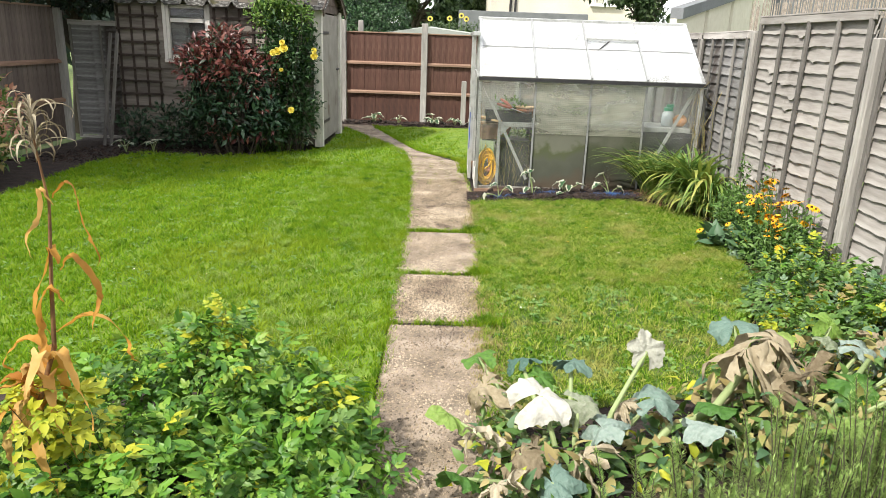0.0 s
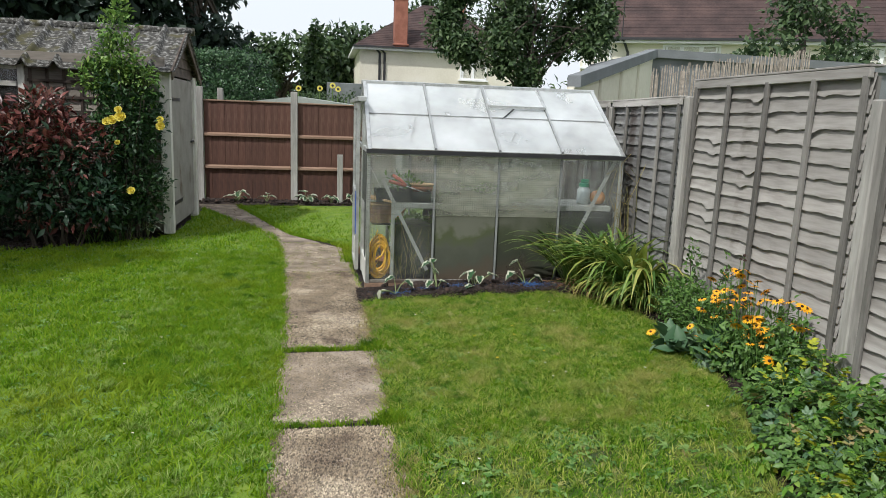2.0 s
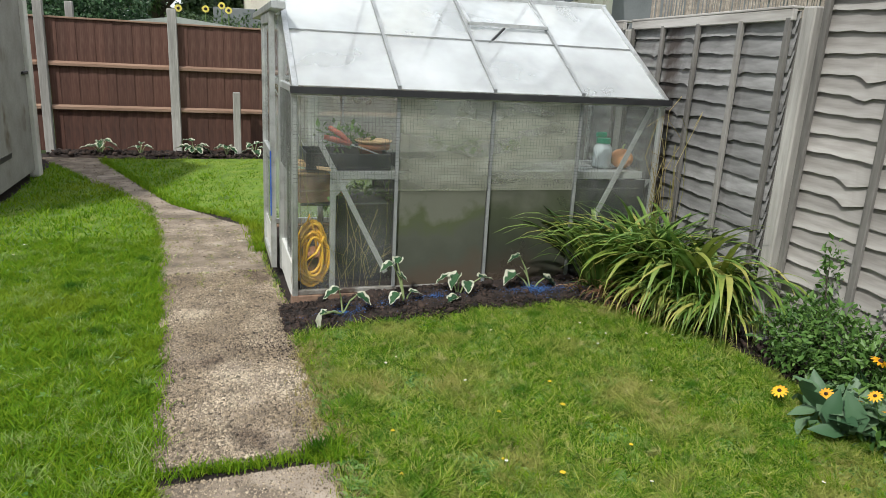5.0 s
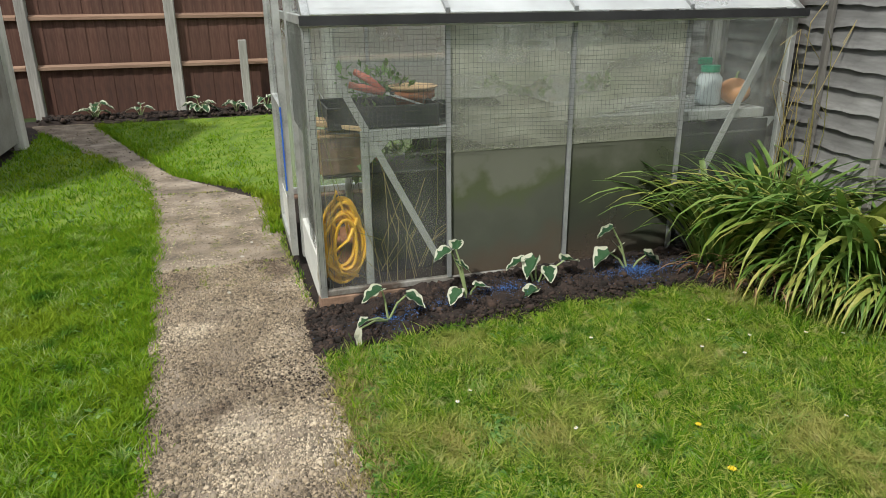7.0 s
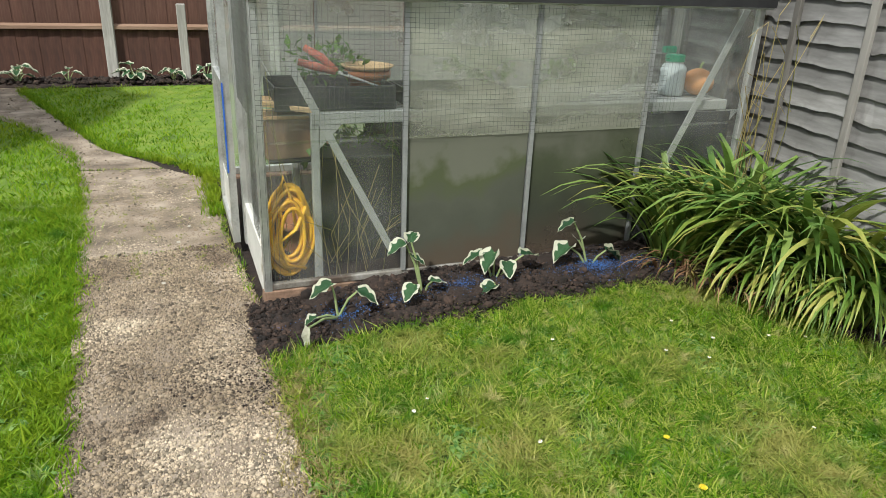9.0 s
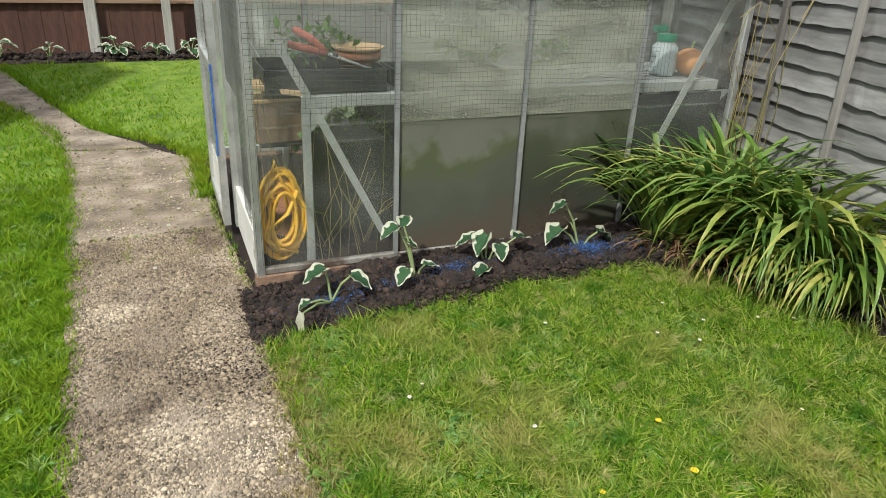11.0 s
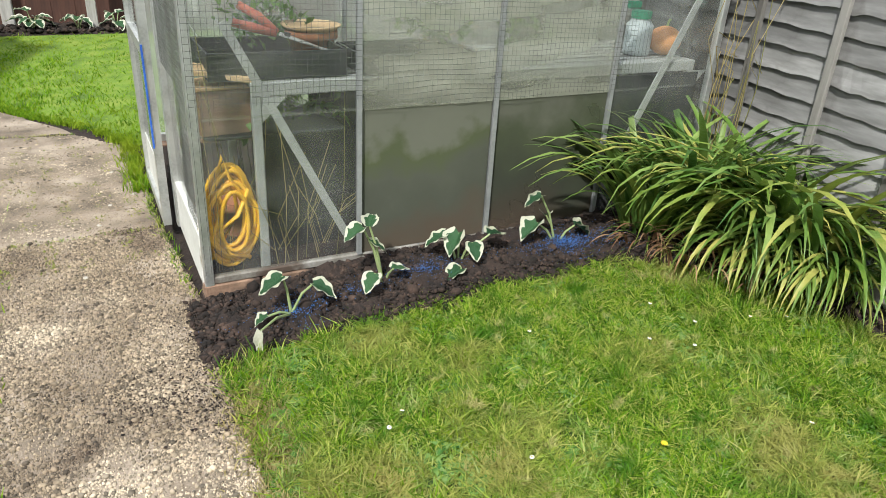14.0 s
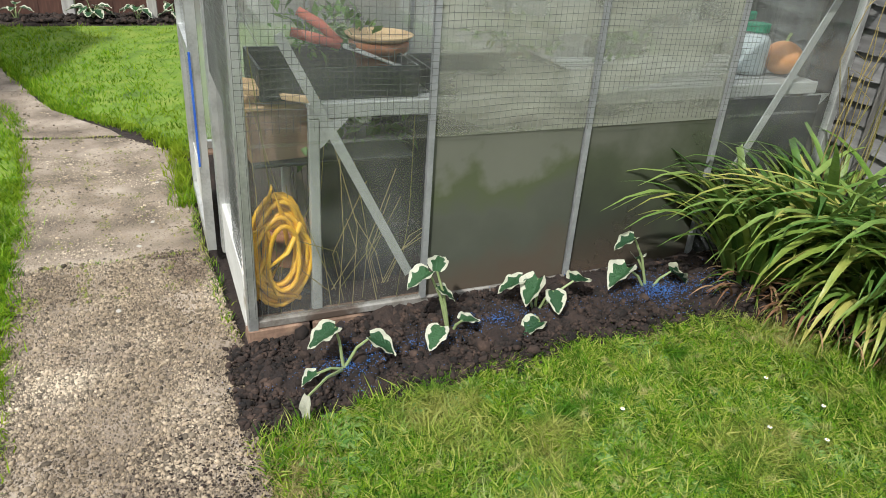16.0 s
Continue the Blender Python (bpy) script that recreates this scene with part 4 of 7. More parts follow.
# ---- outbuilding behind the fence ----
def outbuilding():
    o = thing("neighbour_outbuilding", "pale flat-roofed outbuilding with grey felt edge behind fence", "outbuilding")
    A, B, C = Vector((2.42, 10.2, 0)), Vector((5.28, 14.0, 0)), Vector((12.0, 14.0, 0))
    za, zb, zc = 2.22, 3.02, 2.95
    D = Vector((12, 18, 0))
    for nm, P, Q, zp, zq, mt in (("side_wall", A, B, za, zb, RENDERWALL), ("end_wall", B, C, zb, zc, FELT)):
        n = (Q - P).cross(Vector((0, 0, 1))).normalized()
        u = [P, Q, Q - n * .1, P - n * .1]
        zz = [zp - .14, zq - .14, zq - .14, zp - .14]
        part(nm, Geo().add([tuple(p) for p in u] + [(p.x, p.y, z) for p, z in zip(u, zz)], [(0, 1, 5, 4), (1, 2, 6, 5), (2, 3, 7, 6), (3, 0, 4, 7), (4, 5, 6, 7)]), mt, o)
        f = [P + n * .08, Q + n * .08, Q - n * .1, P - n * .1]
        part("fascia", Geo().add([(p.x, p.y, z - .15) for p, z in zip(f, (zp, zq, zq, zp))] + [(p.x, p.y, z) for p, z in zip(f, (zp, zq, zq, zp))], [(0, 1, 5, 4), (1, 2, 6, 5), (2, 3, 7, 6), (3, 0, 4, 7), (4, 5, 6, 7), (3, 2, 1, 0)]), FELT, o, "grey felted fascia")
    part("roof", Geo().add([(A.x, A.y, za - .005), (B.x, B.y, zb - .005), (C.x, C.y, zc - .005), (D.x, D.y, zc), (5.6, 18, zb)], [(0, 1, 4), (1, 2, 3, 4)]), FELT, o)
    for k in (1, 2, 3):
        p = A.lerp(B, k / 4)
        n = (B - A).cross(Vector((0, 0, 1))).normalized()
        q = p + n * .01
        part("cover_strip", Geo().box(q.x - .02, q.y - .02, 0, q.x + .02, q.y + .02, za + (zb - za) * k / 4 - .15), RENDERWALL, o)
    return o


outbuilding()
rs = Geo()
rr = random.Random(11)
for k in range(150):
    x = 3.36 + k * 0.0150
    h = 2.30 + .15 * (x - 3.36) + rr.uniform(-.06, .07)
    rs.tube([(x, 10.0 + rr.uniform(-.015, .015), 0), (x + rr.uniform(-.02, .02), 10.0, h)], .007, 4, False)
tagged(part("reed_screen", rs, REED), "brown reed screening standing behind the fence", "screen")

# ---- neighbouring houses ----
def hip_roof(parent, x0, y0, x1, y1, ez, rz, over=0.35, inset=None):
    """Hipped roof in tile courses, each course a little proud of the next."""
    inset = inset if inset is not None else (y1 - y0) / 2
    xa, xb, ya, yb = x0 - over, x1 + over, y0 - over, y1 + over
    ym = (ya + yb) / 2
    n = 26
    g = Geo()
    def ring(f):
        return [(xa + inset * f, ya + (ym - ya) * f), (xb - inset * f, ya + (ym - ya) * f), (xb - inset * f, yb + (ym - yb) * f), (xa + inset * f, yb + (ym - yb) * f)]
    vs, fs = [], []
    for k in range(n + 1):
        q = ring(k / n)
        z = ez + (rz - ez) * k / n
        vs += [(*c, z) for c in q] + [(*c, z + .016) for c in q]
    for k in range(n):
        o = k * 8
        for i in range(4):
            j = (i + 1) % 4
            fs += [(o + i, o + j, o + 4 + j, o + 4 + i), (o + 4 + i, o + 4 + j, o + 8 + j, o + 8 + i)]
    g.add(vs, fs)
    r = part("roof", g, ROOFTILE, parent, "dark brown plain-tile hipped roof")
    part("gutter", Geo().beam((xa, ya - .05, ez - .02), (xb, ya - .05, ez - .02), .1, .09), DARKPAINT, r)
    part("soffit", Geo().box(xa, ya, ez - .16, xb, yb, ez - .03), UPVC, r)
    return r


def house_window(parent, x0, x1, z0, z1, y, lights):
    w = part("window", Geo().box(x0, y - .05, z0, x0 + .08, y + .05, z1).box(x1 - .08, y - .05, z0, x1, y + .05, z1).box(x0 + .08, y - .05, z1 - .08, x1 - .08, y + .05, z1).box(x0 + .08, y - .05, z0, x1 - .08, y + .05, z0 + .08), UPVC, parent, "white framed window with pale curtains")
    part("sill", Geo().box(x0 - .08, y - .14, z0 - .07, x1 + .08, y + .02, z0 - .002), UPVC, w)
    for k in range(lights):
        a, b = x0 + .08 + (x1 - x0 - .16) * k / lights, x0 + .08 + (x1 - x0 - .16) * (k + 1) / lights
        if k:
            part("mullion", Geo().box(a - .045, y - .045, z0 + .08, a + .045, y + .045, z1 - .08), UPVC, w)
        part("pane", Geo().box(a, y - .006, z0 + .08, b, y + .006, z1 - .08), WINGLASS, w)
        if k != 1:
            part("transom", Geo().box(a + .045, y - .04, z0 + (z1 - z0) * .62, b - .045, y + .04, z0 + (z1 - z0) * .62 + .08), UPVC, w)
            part("sash", Geo().box(a + .04, y - .042, z0 + .08, a + .10, y + .042, z1 - .08).box(b - .10, y - .042, z0 + .08, b - .04, y + .042, z1 - .08), UPVC, w)
    part("curtain", Geo().box(x0 + .1, y + .2, z0, x0 + (x1 - x0) * .28, y + .22, z1).box(x1 - (x1 - x0) * .3, y + .2, z0, x1 - .1, y + .22, z1), UPVC, w)
    part("room_back", Geo().box(x0, y + .5, z0, x1, y + .52, z1), DARKPAINT, w)
    return w


def house_one():
    h = thing("house", "cream rendered semi-detached house with hipped roof and brick chimney", "house", group="houses behind the garden")
    x0, x1, y0, y1 = 1.05, 9.5, 38, 46
    part("wall", Geo().box(x0, y0, 0, x1, y1, 5.0), RENDERWALL, h)
    hip_roof(h, x0, y0, x1, y1, 5.0, 7.75)
    ch = part("chimney", Geo().box(2.75, y0 - .30, 5.02, 3.4, y0 + .5, 7.6, bev=.02).box(2.68, y0 - .37, 7.35, 3.47, y0 + .57, 7.6, bev=.02).box(2.68, y0 - .37, 5.1, 3.47, y0 + .57, 5.2, bev=.02), CHIMBRICK, h, "tall red brick chimney stack")
    for x in (2.88, 3.25):
        part("chimney_pot", Geo().lathe([(.13, 0), (.11, .1), (.09, .55), (.12, .62), (.07, .62)], (x, y0 + .1, 7.6), 10), TERRACOTTA, ch)
    part("chimney", Geo().box(6.0, y0 + 3.2, 6.2, 7.0, y0 + 4.4, 8.3, bev=.02), CHIMBRICK, h, "red brick chimney stack")
    for x in (2.05, 2.30):
        part("drainpipe", Geo().tube([(x, y0 - .06, 0), (x, y0 - .06, 4.7), (x - .25, y0 - .3, 4.95)], .06, 6), DARKPAINT, h)
    part("extension", Geo().box(-0.6, 33, 0, 5.2, 35.5, 2.95, bev=.02), FELT, h)
    house_window(h, 6.2, 7.6, 3.6, 4.6, y0 - .03, 2)


def house_two():
    h = thing("house", "cream house with broad brown tiled roof and white windows", "house", pose(9.0, 28.0, 0, 0, 0, -24), "houses behind the garden")
    part("wall", Geo().box(0, 0, 0, 14.5, 8, 4.8), RENDERWALL, h)
    hip_roof(h, 0, 0, 14.5, 8, 4.8, 8.6, inset=3.0)
    house_window(h, 3.0, 5.05, 3.75, 4.62, -.03, 3)
    house_window(h, 0.1, 1.15, 3.75, 4.5, -.03, 2)
    house_window(h, 9.0, 11.0, 3.75, 4.62, -.03, 3)
    for x in (1.75, 6.3):
        part("drainpipe", Geo().tube([(x, -.1, 0), (x, -.1, 4.3), (x - .2, -.35, 4.75)], .05, 6), DARKPAINT, h)
    part("aerial", Geo().tube([(1.5, -.4, 4.7), (1.5, -.4, 6.1)], .02, 5).tube([(1.2, -.4, 5.9), (1.8, -.4, 5.9)], .015, 5), DARKPAINT, h)
    ch = part("chimney", Geo().box(4.2, 3.4, 7.5, 5.4, 4.4, 10.2, bev=.02), CHIMBRICK, h)


house_one()
house_two()

# neighbour's low shed roof just over the back fence
FELTPALE = surface("pale_green_felt", [(0.25, 0.28, 0.25), (0.36, 0.39, 0.35)], 3, 40, 0.9, 0.3)
ns = thing("neighbour_shed", "low shed with pale grey-green roof beyond the brown fence", "shed")
part("body", Geo().box(-2.35, 16.2, 0, -0.2, 18.2, 1.70), SHEDWOOD, ns)
part("roof", Geo().add([(-2.45, 16.1, 1.72), (-1.3, 16.1, 1.80), (-0.1, 16.1, 1.72), (-2.45, 18.3, 1.72), (-1.3, 18.3, 1.80), (-0.1, 18.3, 1.72), (-2.45, 16.1, 1.77), (-1.3, 16.1, 1.93), (-0.1, 16.1, 1.80), (-2.45, 18.3, 1.85), (-1.3, 18.3, 1.98), (-0.1, 18.3, 1.85)],
                       [(6, 7, 10, 9), (7, 8, 11, 10), (0, 1, 7, 6), (1, 2, 8, 7)]), FELTPALE, ns, "pale shed roof")

# ---- trees and hedges ----
DARKLEAF = foliage("dark_conifer_leaf", [(0.010, 0.022, 0.016), (0.018, 0.035, 0.024), (0.028, 0.05, 0.032)], 0.6, 0.15)
TREELEAF = foliage("tree_leaf", [(0.02, 0.045, 0.015), (0.045, 0.085, 0.028), (0.10, 0.15, 0.055)], 0.5, 0.25)
HEDGELEAF = foliage("hedge_leaf", [(0.02, 0.055, 0.022), (0.045, 0.105, 0.038), (0.08, 0.15, 0.06)], 0.4, 0.2)


def cloud(blobs, n, rng, shell=0.5):
    """Points in a set of ellipsoids, denser to the outside. blobs: (x, y, z, rx, ry, rz)."""
    B = np.array(blobs, float)
    vol = (B[:, 3] * B[:, 4] * B[:, 5]) ** 0.67
    k = rng.choice(len(B), n, p=vol / vol.sum())
    d = unit(n, rng)
    r = rng.uniform(shell, 1.0, n)
    lump = 1 + 0.14 * np.sin(d[:, 0] * 9 + k) * np.sin(d[:, 1] * 8 + 2 * k) + 0.12 * np.sin(d[:, 2] * 11 + k)
    return B[k, :3] + d * (r * lump)[:, None] * B[k, 3:6], d


def tree(name, label, base, blobs, leaves, size, material, rng, trunk=0.12, shell=0.45, limbs=None):
    t = thing(name, label, "tree" if "hedge" not in name else "hedge")
    base = Vector(base)
    g = Geo()
    top = Vector(max(blobs, key=lambda b: b[2])[:3])
    g.tube([base, base.lerp(top, .3) + Vector((.05, .04, 0)), base.lerp(top, .65), top], [trunk, trunk * .75, trunk * .5, trunk * .15], 8)
    for b in blobs:
        f = 0.35 + 0.4 * rng.uniform()
        a = base.lerp(top, f)
        c = Vector(b[:3])
        g.tube([a, a.lerp(c, .5) + Vector((0, 0, .1 * trunk * 5)), c], [trunk * .4, trunk * .25, trunk * .06], 5)
    part("trunk", g, BARK, t)
    P, d = cloud(blobs, leaves, rng, shell)
    D = unit(leaves, rng) + d * 0.7 - np.array([0, 0, .35])
    Nn = d + unit(leaves, rng) * .8 + np.array([0, 0, .8])
    L = size * rng.uniform(.6, 1.3, leaves)
    part("crown", scatter_leaves("crown", P, D, Nn, L, L * .55, material, "ovate", 2, .2), None, t)
    return t


R = np.random.RandomState(7)
def ring_blobs(c, r, n, rng, rb):
    out = []
    for k in range(n):
        d = unit(1, rng)[0]
        out.append((c[0] + d[0] * r[0], c[1] + d[1] * r[1], c[2] + d[2] * r[2], rb * rng.uniform(.7, 1.2), rb * rng.uniform(.7, 1.2), rb * rng.uniform(.6, 1.0)))
    return out


tree("maple_tree", "leafy green tree standing beyond the back fences", (3.5, 16.2, 0), ring_blobs((3.35, 16.2, 3.75), (1.7, .9, 1.45), 36, R, .42) + [(3.3, 16.3, 3.6, 1.1, .6, 1.0)], 22000, .115, TREELEAF, R, .05, .2)
tree("conifer_tree", "tall dark conifer towering behind the shed", (-11, 30, 0), ring_blobs((-10.3, 30, 6.0), (3.6, 2, 4.5), 40, R, 1.9), 15000, .46, DARKLEAF, R, .35)
tree("conifer_tree", "tall dark conifer towering behind the shed", (-5.6, 32, 0), ring_blobs((-5.6, 32, 5.6), (1.8, 2, 4.8), 34, R, 1.0), 9000, .36, DARKLEAF, R, .3)
tree("broadleaf_tree", "dark broadleaf tree behind the shed roof", (-16, 26, 0), ring_blobs((-15, 26, 5.0), (3.2, 2, 4.0), 20, R, 1.5), 7000, .4, DARKLEAF, R, .3)
tree("spruce_tree", "pointed mid-green conifer in the distance", (-1.1, 34, 0), [(-1.1, 34, .8 + .5 * k, 1.15 - .115 * k, 1.1 - .11 * k, .5) for k in range(10)], 6000, .26, TREELEAF, R, .2)
tree("broadleaf_tree", "round green tree beyond the gardens", (-2.9, 45, 0), ring_blobs((-2.2, 45, 3.8), (2.4, 2, 2.2), 18, R, 1.2), 6000, .38, TREELEAF, R, .25)
tree("broadleaf_tree", "round green tree beyond the gardens", (0.9, 48, 0), ring_blobs((1.0, 48, 4.4), (2.2, 2, 2.4), 18, R, 1.2), 6000, .38, TREELEAF, R, .25)
tree("birch_tree", "thin tree rising behind the house roofs", (8, 52, 0), ring_blobs((7.6, 52, 9), (2.2, 1.5, 3.2), 18, R, .7), 3500, .35, TREELEAF, R, .25)
tree("ash_tree", "bright green tree beside the neighbouring house", (9.9, 15.8, 0), ring_blobs((9.6, 15.8, 3.1), (1.2, 1.0, 1.3), 16, R, .6), 5000, .16, TREELEAF, R, .12)
tree("yew_tree", "dark overhanging tree at the shed's side", (-6.9, 11.6, 0), ring_blobs((-6.5, 10.6, 2.85), (1.1, 1.1, .7), 22, R, .5) + [(-5.75, 10.2, 2.45, .55, .4, .35), (-5.9, 9.9, 2.6, .5, .5, .4)], 12000, .09, DARKLEAF, R, .14)
tree("yew_tree", "dark overhanging tree at the garden side", (-7.6, 8.2, 0), ring_blobs((-7.6, 8.6, 3.3), (1.3, 1.6, 1.2), 22, R, .7), 9000, .12, DARKLEAF, R, .18)
tree("clipped_hedge", "dense rounded dark green hedge beyond the fence", (-2.6, 16.6, 0), [(-3.0, 16.8, 2.1, .75, .7, .80), (-2.35, 16.7, 2.1, .6, .65, .82), (-2.6, 16.7, 1.3, 1.0, .7, .95)], 20000, .062, HEDGELEAF, R, .1, .86)
tree("boundary_hedge", "pale green hedge with yellow flowers beyond fence", (-0.7, 19.5, 0), [(-1.2 + .6 * k, 19.5, 1.5, .6, .5, .68 + .04 * (k % 2)) for k in range(5)], 6000, .08, TREELEAF, R, .08, .8)
# tree added out of view, placed to cast shade on the shed front
tree("yew_tree", "added unseen evergreen that shades the shed front", (-7.9, 6.4, 0), ring_blobs((-7.4, 6.9, 4.4), (1.3, 1.5, 1.0), 26, R, .8), 9000, .14, DARKLEAF, R, .2)
# far wooded skyline
fw = []
for k in range(46):
    a = radians(-75 + k * 150 / 45)
    fw += [(math.sin(a) * 85, math.cos(a) * 85, 2 + 1.2 * math.sin(k * 1.9), 4, 2.5, 3.2 + 1.3 * math.sin(k * 2.7))]
P, d = cloud(fw, 22000, R, .6)
L = 0.9 * R.uniform(.6, 1.3, len(P))
tagged(new("distant_trees", scatter_leaves("distant_trees", P, unit(len(P), R) + d, d + [0, 0, .8], L, L * .6, TREELEAF, "ovate", 2, .2)), "distant line of green trees on the skyline", "trees", kind="stuff")

# ---- grass ----
GRASS_L = foliage("grass_blade_lush", [(0.095, 0.21, 0.009), (0.155, 0.29, 0.011), (0.20, 0.34, 0.014), (0.28, 0.37, 0.026)], 0.65, 0.45, (((0.26, 0.33, 0.022), 0.7, 0.50, 0.72), ((0.055, 0.15, 0.010), 5.0, 0.56, 0.72)), 0.15)
GRASS_R = foliage("grass_blade_mixed", [(0.02, 0.075, 0.005), (0.13, 0.28, 0.015), (0.26, 0.38, 0.03), (0.52, 0.52, 0.15)], 0.65, 0.42, (((0.40, 0.38, 0.12), 2.4, 0.50, 0.72), ((0.075, 0.19, 0.012), 8.0, 0.55, 0.70), ((0.50, 0.47, 0.20), 14.0, 0.60, 0.74)), 0.15)
CLOVER = foliage("lawn_weed", [(0.05, 0.15, 0.025), (0.13, 0.26, 0.05), (0.22, 0.34, 0.10), (0.18, 0.31, 0.07)], 0.5, 0.3)
STRAW = foliage("dry_grass", [(0.30, 0.24, 0.09), (0.40, 0.33, 0.15), (0.20, 0.20, 0.06)], 0.7, 0.3)


def blade_mesh(name, X, Y, H, W, material, rng, lean=0.5, base=None):
    n = len(X)
    Z = rise(X) - 0.01 if base is None else base
    a, b = rng.uniform(0, 6.28, n), rng.uniform(0, 6.28, n)
    sx, sy = np.cos(a) * W / 2, np.sin(a) * W / 2
    l = H * rng.uniform(0.1, lean, n)
    lx, ly = np.cos(b) * l, np.sin(b) * l
    V = np.empty((n, 5, 3), np.float32)
    V[:, 0] = np.stack([X - sx, Y - sy, Z], 1)
    V[:, 1] = np.stack([X + sx, Y + sy, Z], 1)
    V[:, 2] = np.stack([X + sx * .8 + lx * .35, Y + sy * .8 + ly * .35, Z + H * .6], 1)
    V[:, 3] = np.stack([X - sx * .8 + lx * .35, Y - sy * .8 + ly * .35, Z + H * .6], 1)
    V[:, 4] = np.stack([X + lx, Y + ly, Z + H], 1)
    o = (np.arange(n) * 5)[:, None, None]
    F = (np.array([[0, 1, 2], [0, 2, 3], [3, 2, 4]])[None] + o).reshape(-1, 3)
    return array_mesh(name, V.reshape(-1, 3), F, material)


def grow(name, poly, n, h, w, material, seed, label, box=None):
    rng = np.random.RandomState(seed)
    p = np.array(poly)
    lo, hi = p.min(0), p.max(0)
    if box:
        lo, hi = np.maximum(lo, box[:2]), np.minimum(hi, box[2:])
    X, Y = rng.uniform(lo[0] - .02, hi[0] + .02, n), rng.uniform(lo[1] - .02, hi[1] + .02, n)
    jx, jy = X + .03 * smooth_noise(X, Y, .25, 5), Y + .03 * smooth_noise(X, Y, .25, 6)
    k = inside(poly, jx, jy)
    X, Y = X[k], Y[k]
    patch = .7 * smooth_noise(X, Y, .5, 8) + .8 * smooth_noise(X, Y, .11, 9) + .8 * smooth_noise(X, Y, .045, 19)
    keep = rng.uniform(-1.5, .9, len(X)) < patch + .6
    keep &= ~((X > -.5) & (X < -.31 + .05 * smooth_noise(X, Y, .2, 29)) & (Y > 5.3) & (Y < 7.3) & (rng.uniform(0, 1, len(X)) < .8))
    X, Y, patch = X[keep], Y[keep], patch[keep]
    H = h * (1 + .42 * np.clip(patch, -1.4, 1.6)) * rng.uniform(.4, 1.4, len(X))
    W = w * rng.uniform(.7, 1.3, len(X))
    return tagged(new(name, blade_mesh(name, X, Y, H, W, material, rng, 2.0)), label, "grass", kind="stuff")


grow("grass", LAWN_R, 400000, .030, .0054, GRASS_R, 1, "short mown grass with yellowed patches", (-.6, 4.6, 2, 7.6))
grow("grass", LAWN_R, 60000, .028, .006, GRASS_R, 2, "short mown grass with yellowed patches", (-.6, 2.4, 2, 4.6))
grow("grass", LAWN_L, 90000, .030, .0045, GRASS_L, 3, "short mown lush green grass", (-2.1, 5.4, -.9, 9.5))
grow("grass", LAWN_L, 190000, .032, .008, GRASS_L, 4, "short mown lush green grass", (-5.5, 2.4, -.9, 9.5))
grow("grass", LAWN_L, 40000, .032, .009, GRASS_L, 5, "short mown lush green grass", (-5.5, 9.5, -.9, 13.5))
grow("grass", LAWN_B, 40000, .032, .008, GRASS_L, 6, "short mown lush green grass")


def fringe(name, lines, per_m, h, w, material, seed, label, spread=.03):
    """Longer blades that creep over an edge or fill a joint."""
    rng = np.random.RandomState(seed)
    X, Y = [], []
    for (xa, ya), (xb, yb) in lines:
        n = int(math.hypot(xb - xa, yb - ya) * per_m)
        u = rng.uniform(0, 1, n)
        X.append(xa + (xb - xa) * u + rng.normal(0, spread, n))
        Y.append(ya + (yb - ya) * u + rng.normal(0, spread, n))
    X, Y = np.concatenate(X), np.concatenate(Y)
    clump = smooth_noise(X, Y, .16, seed)
    k = clump > rng.uniform(-1.2, .8, len(X))
    X, Y, clump = X[k], Y[k], clump[k]
    H = h * rng.uniform(.5, 1.3, len(X)) * (1 + .3 * clump)
    return tagged(new(name, blade_mesh(name, X, Y, H, np.full(len(X), w), material, rng, 1.3, np.where(X > -.42, rise(X), 0) - .012)), label, "grass", kind="stuff")


EDGE_L = list(zip(LAWN_L[:9], LAWN_L[1:9]))
EDGE_R = list(zip(LAWN_R[:2], LAWN_R[1:3]))
fringe("edge_grass", EDGE_L, 700, .04, .005, GRASS_L, 21, "ragged grass creeping over the path edge", .028)
fringe("edge_grass", EDGE_R, 800, .04, .005, GRASS_R, 22, "ragged grass creeping over the path edge", .03)
fringe("edge_grass", list(zip(LAWN_R[3:18], LAWN_R[4:19])), 1400, .045, .004, GRASS_R, 23, "grass overhanging the bed edge", .016)
fringe("edge_grass", list(zip(LAWN_B[:5], LAWN_B[1:6])), 1500, .035, .006, GRASS_L, 71, "ragged grass creeping over the path edge", .03)
fringe("edge_grass", [((-.43, 7.80), (-.45, 8.42)), ((-.47, 8.4), (-.50, 9.6))], 500, .03, .005, GRASS_R, 72, "grass growing along the greenhouse base", .012)
fringe("joint_grass", [((-1.04, 3.84), (-.38, 3.86)), ((-1.06, 4.82), (-.40, 4.82)), ((-1.09, 6.04), (-.38, 6.05)), ((-1.08, 6.04), (-.4, 6.05))], 1100, .035, .005, GRASS_L, 24, "grass growing in the joints between slabs", .018)
fringe("joint_grass", [((-1.19, 8.505), (-.46, 8.52)), ((-1.36, 10.23), (-.78, 10.18))], 380, .016, .004, GRASS_R, 25, "moss and grass in the path cracks", .008)
fringe("joint_grass", [((-.46, 4.82), (-.36, 4.83)), ((-.44, 3.86), (-.33, 3.86)), ((-.48, 6.04), (-.36, 6.05))], 9000, .06, .006, GRASS_L, 26, "grass tufts beside the slab joints", .03)
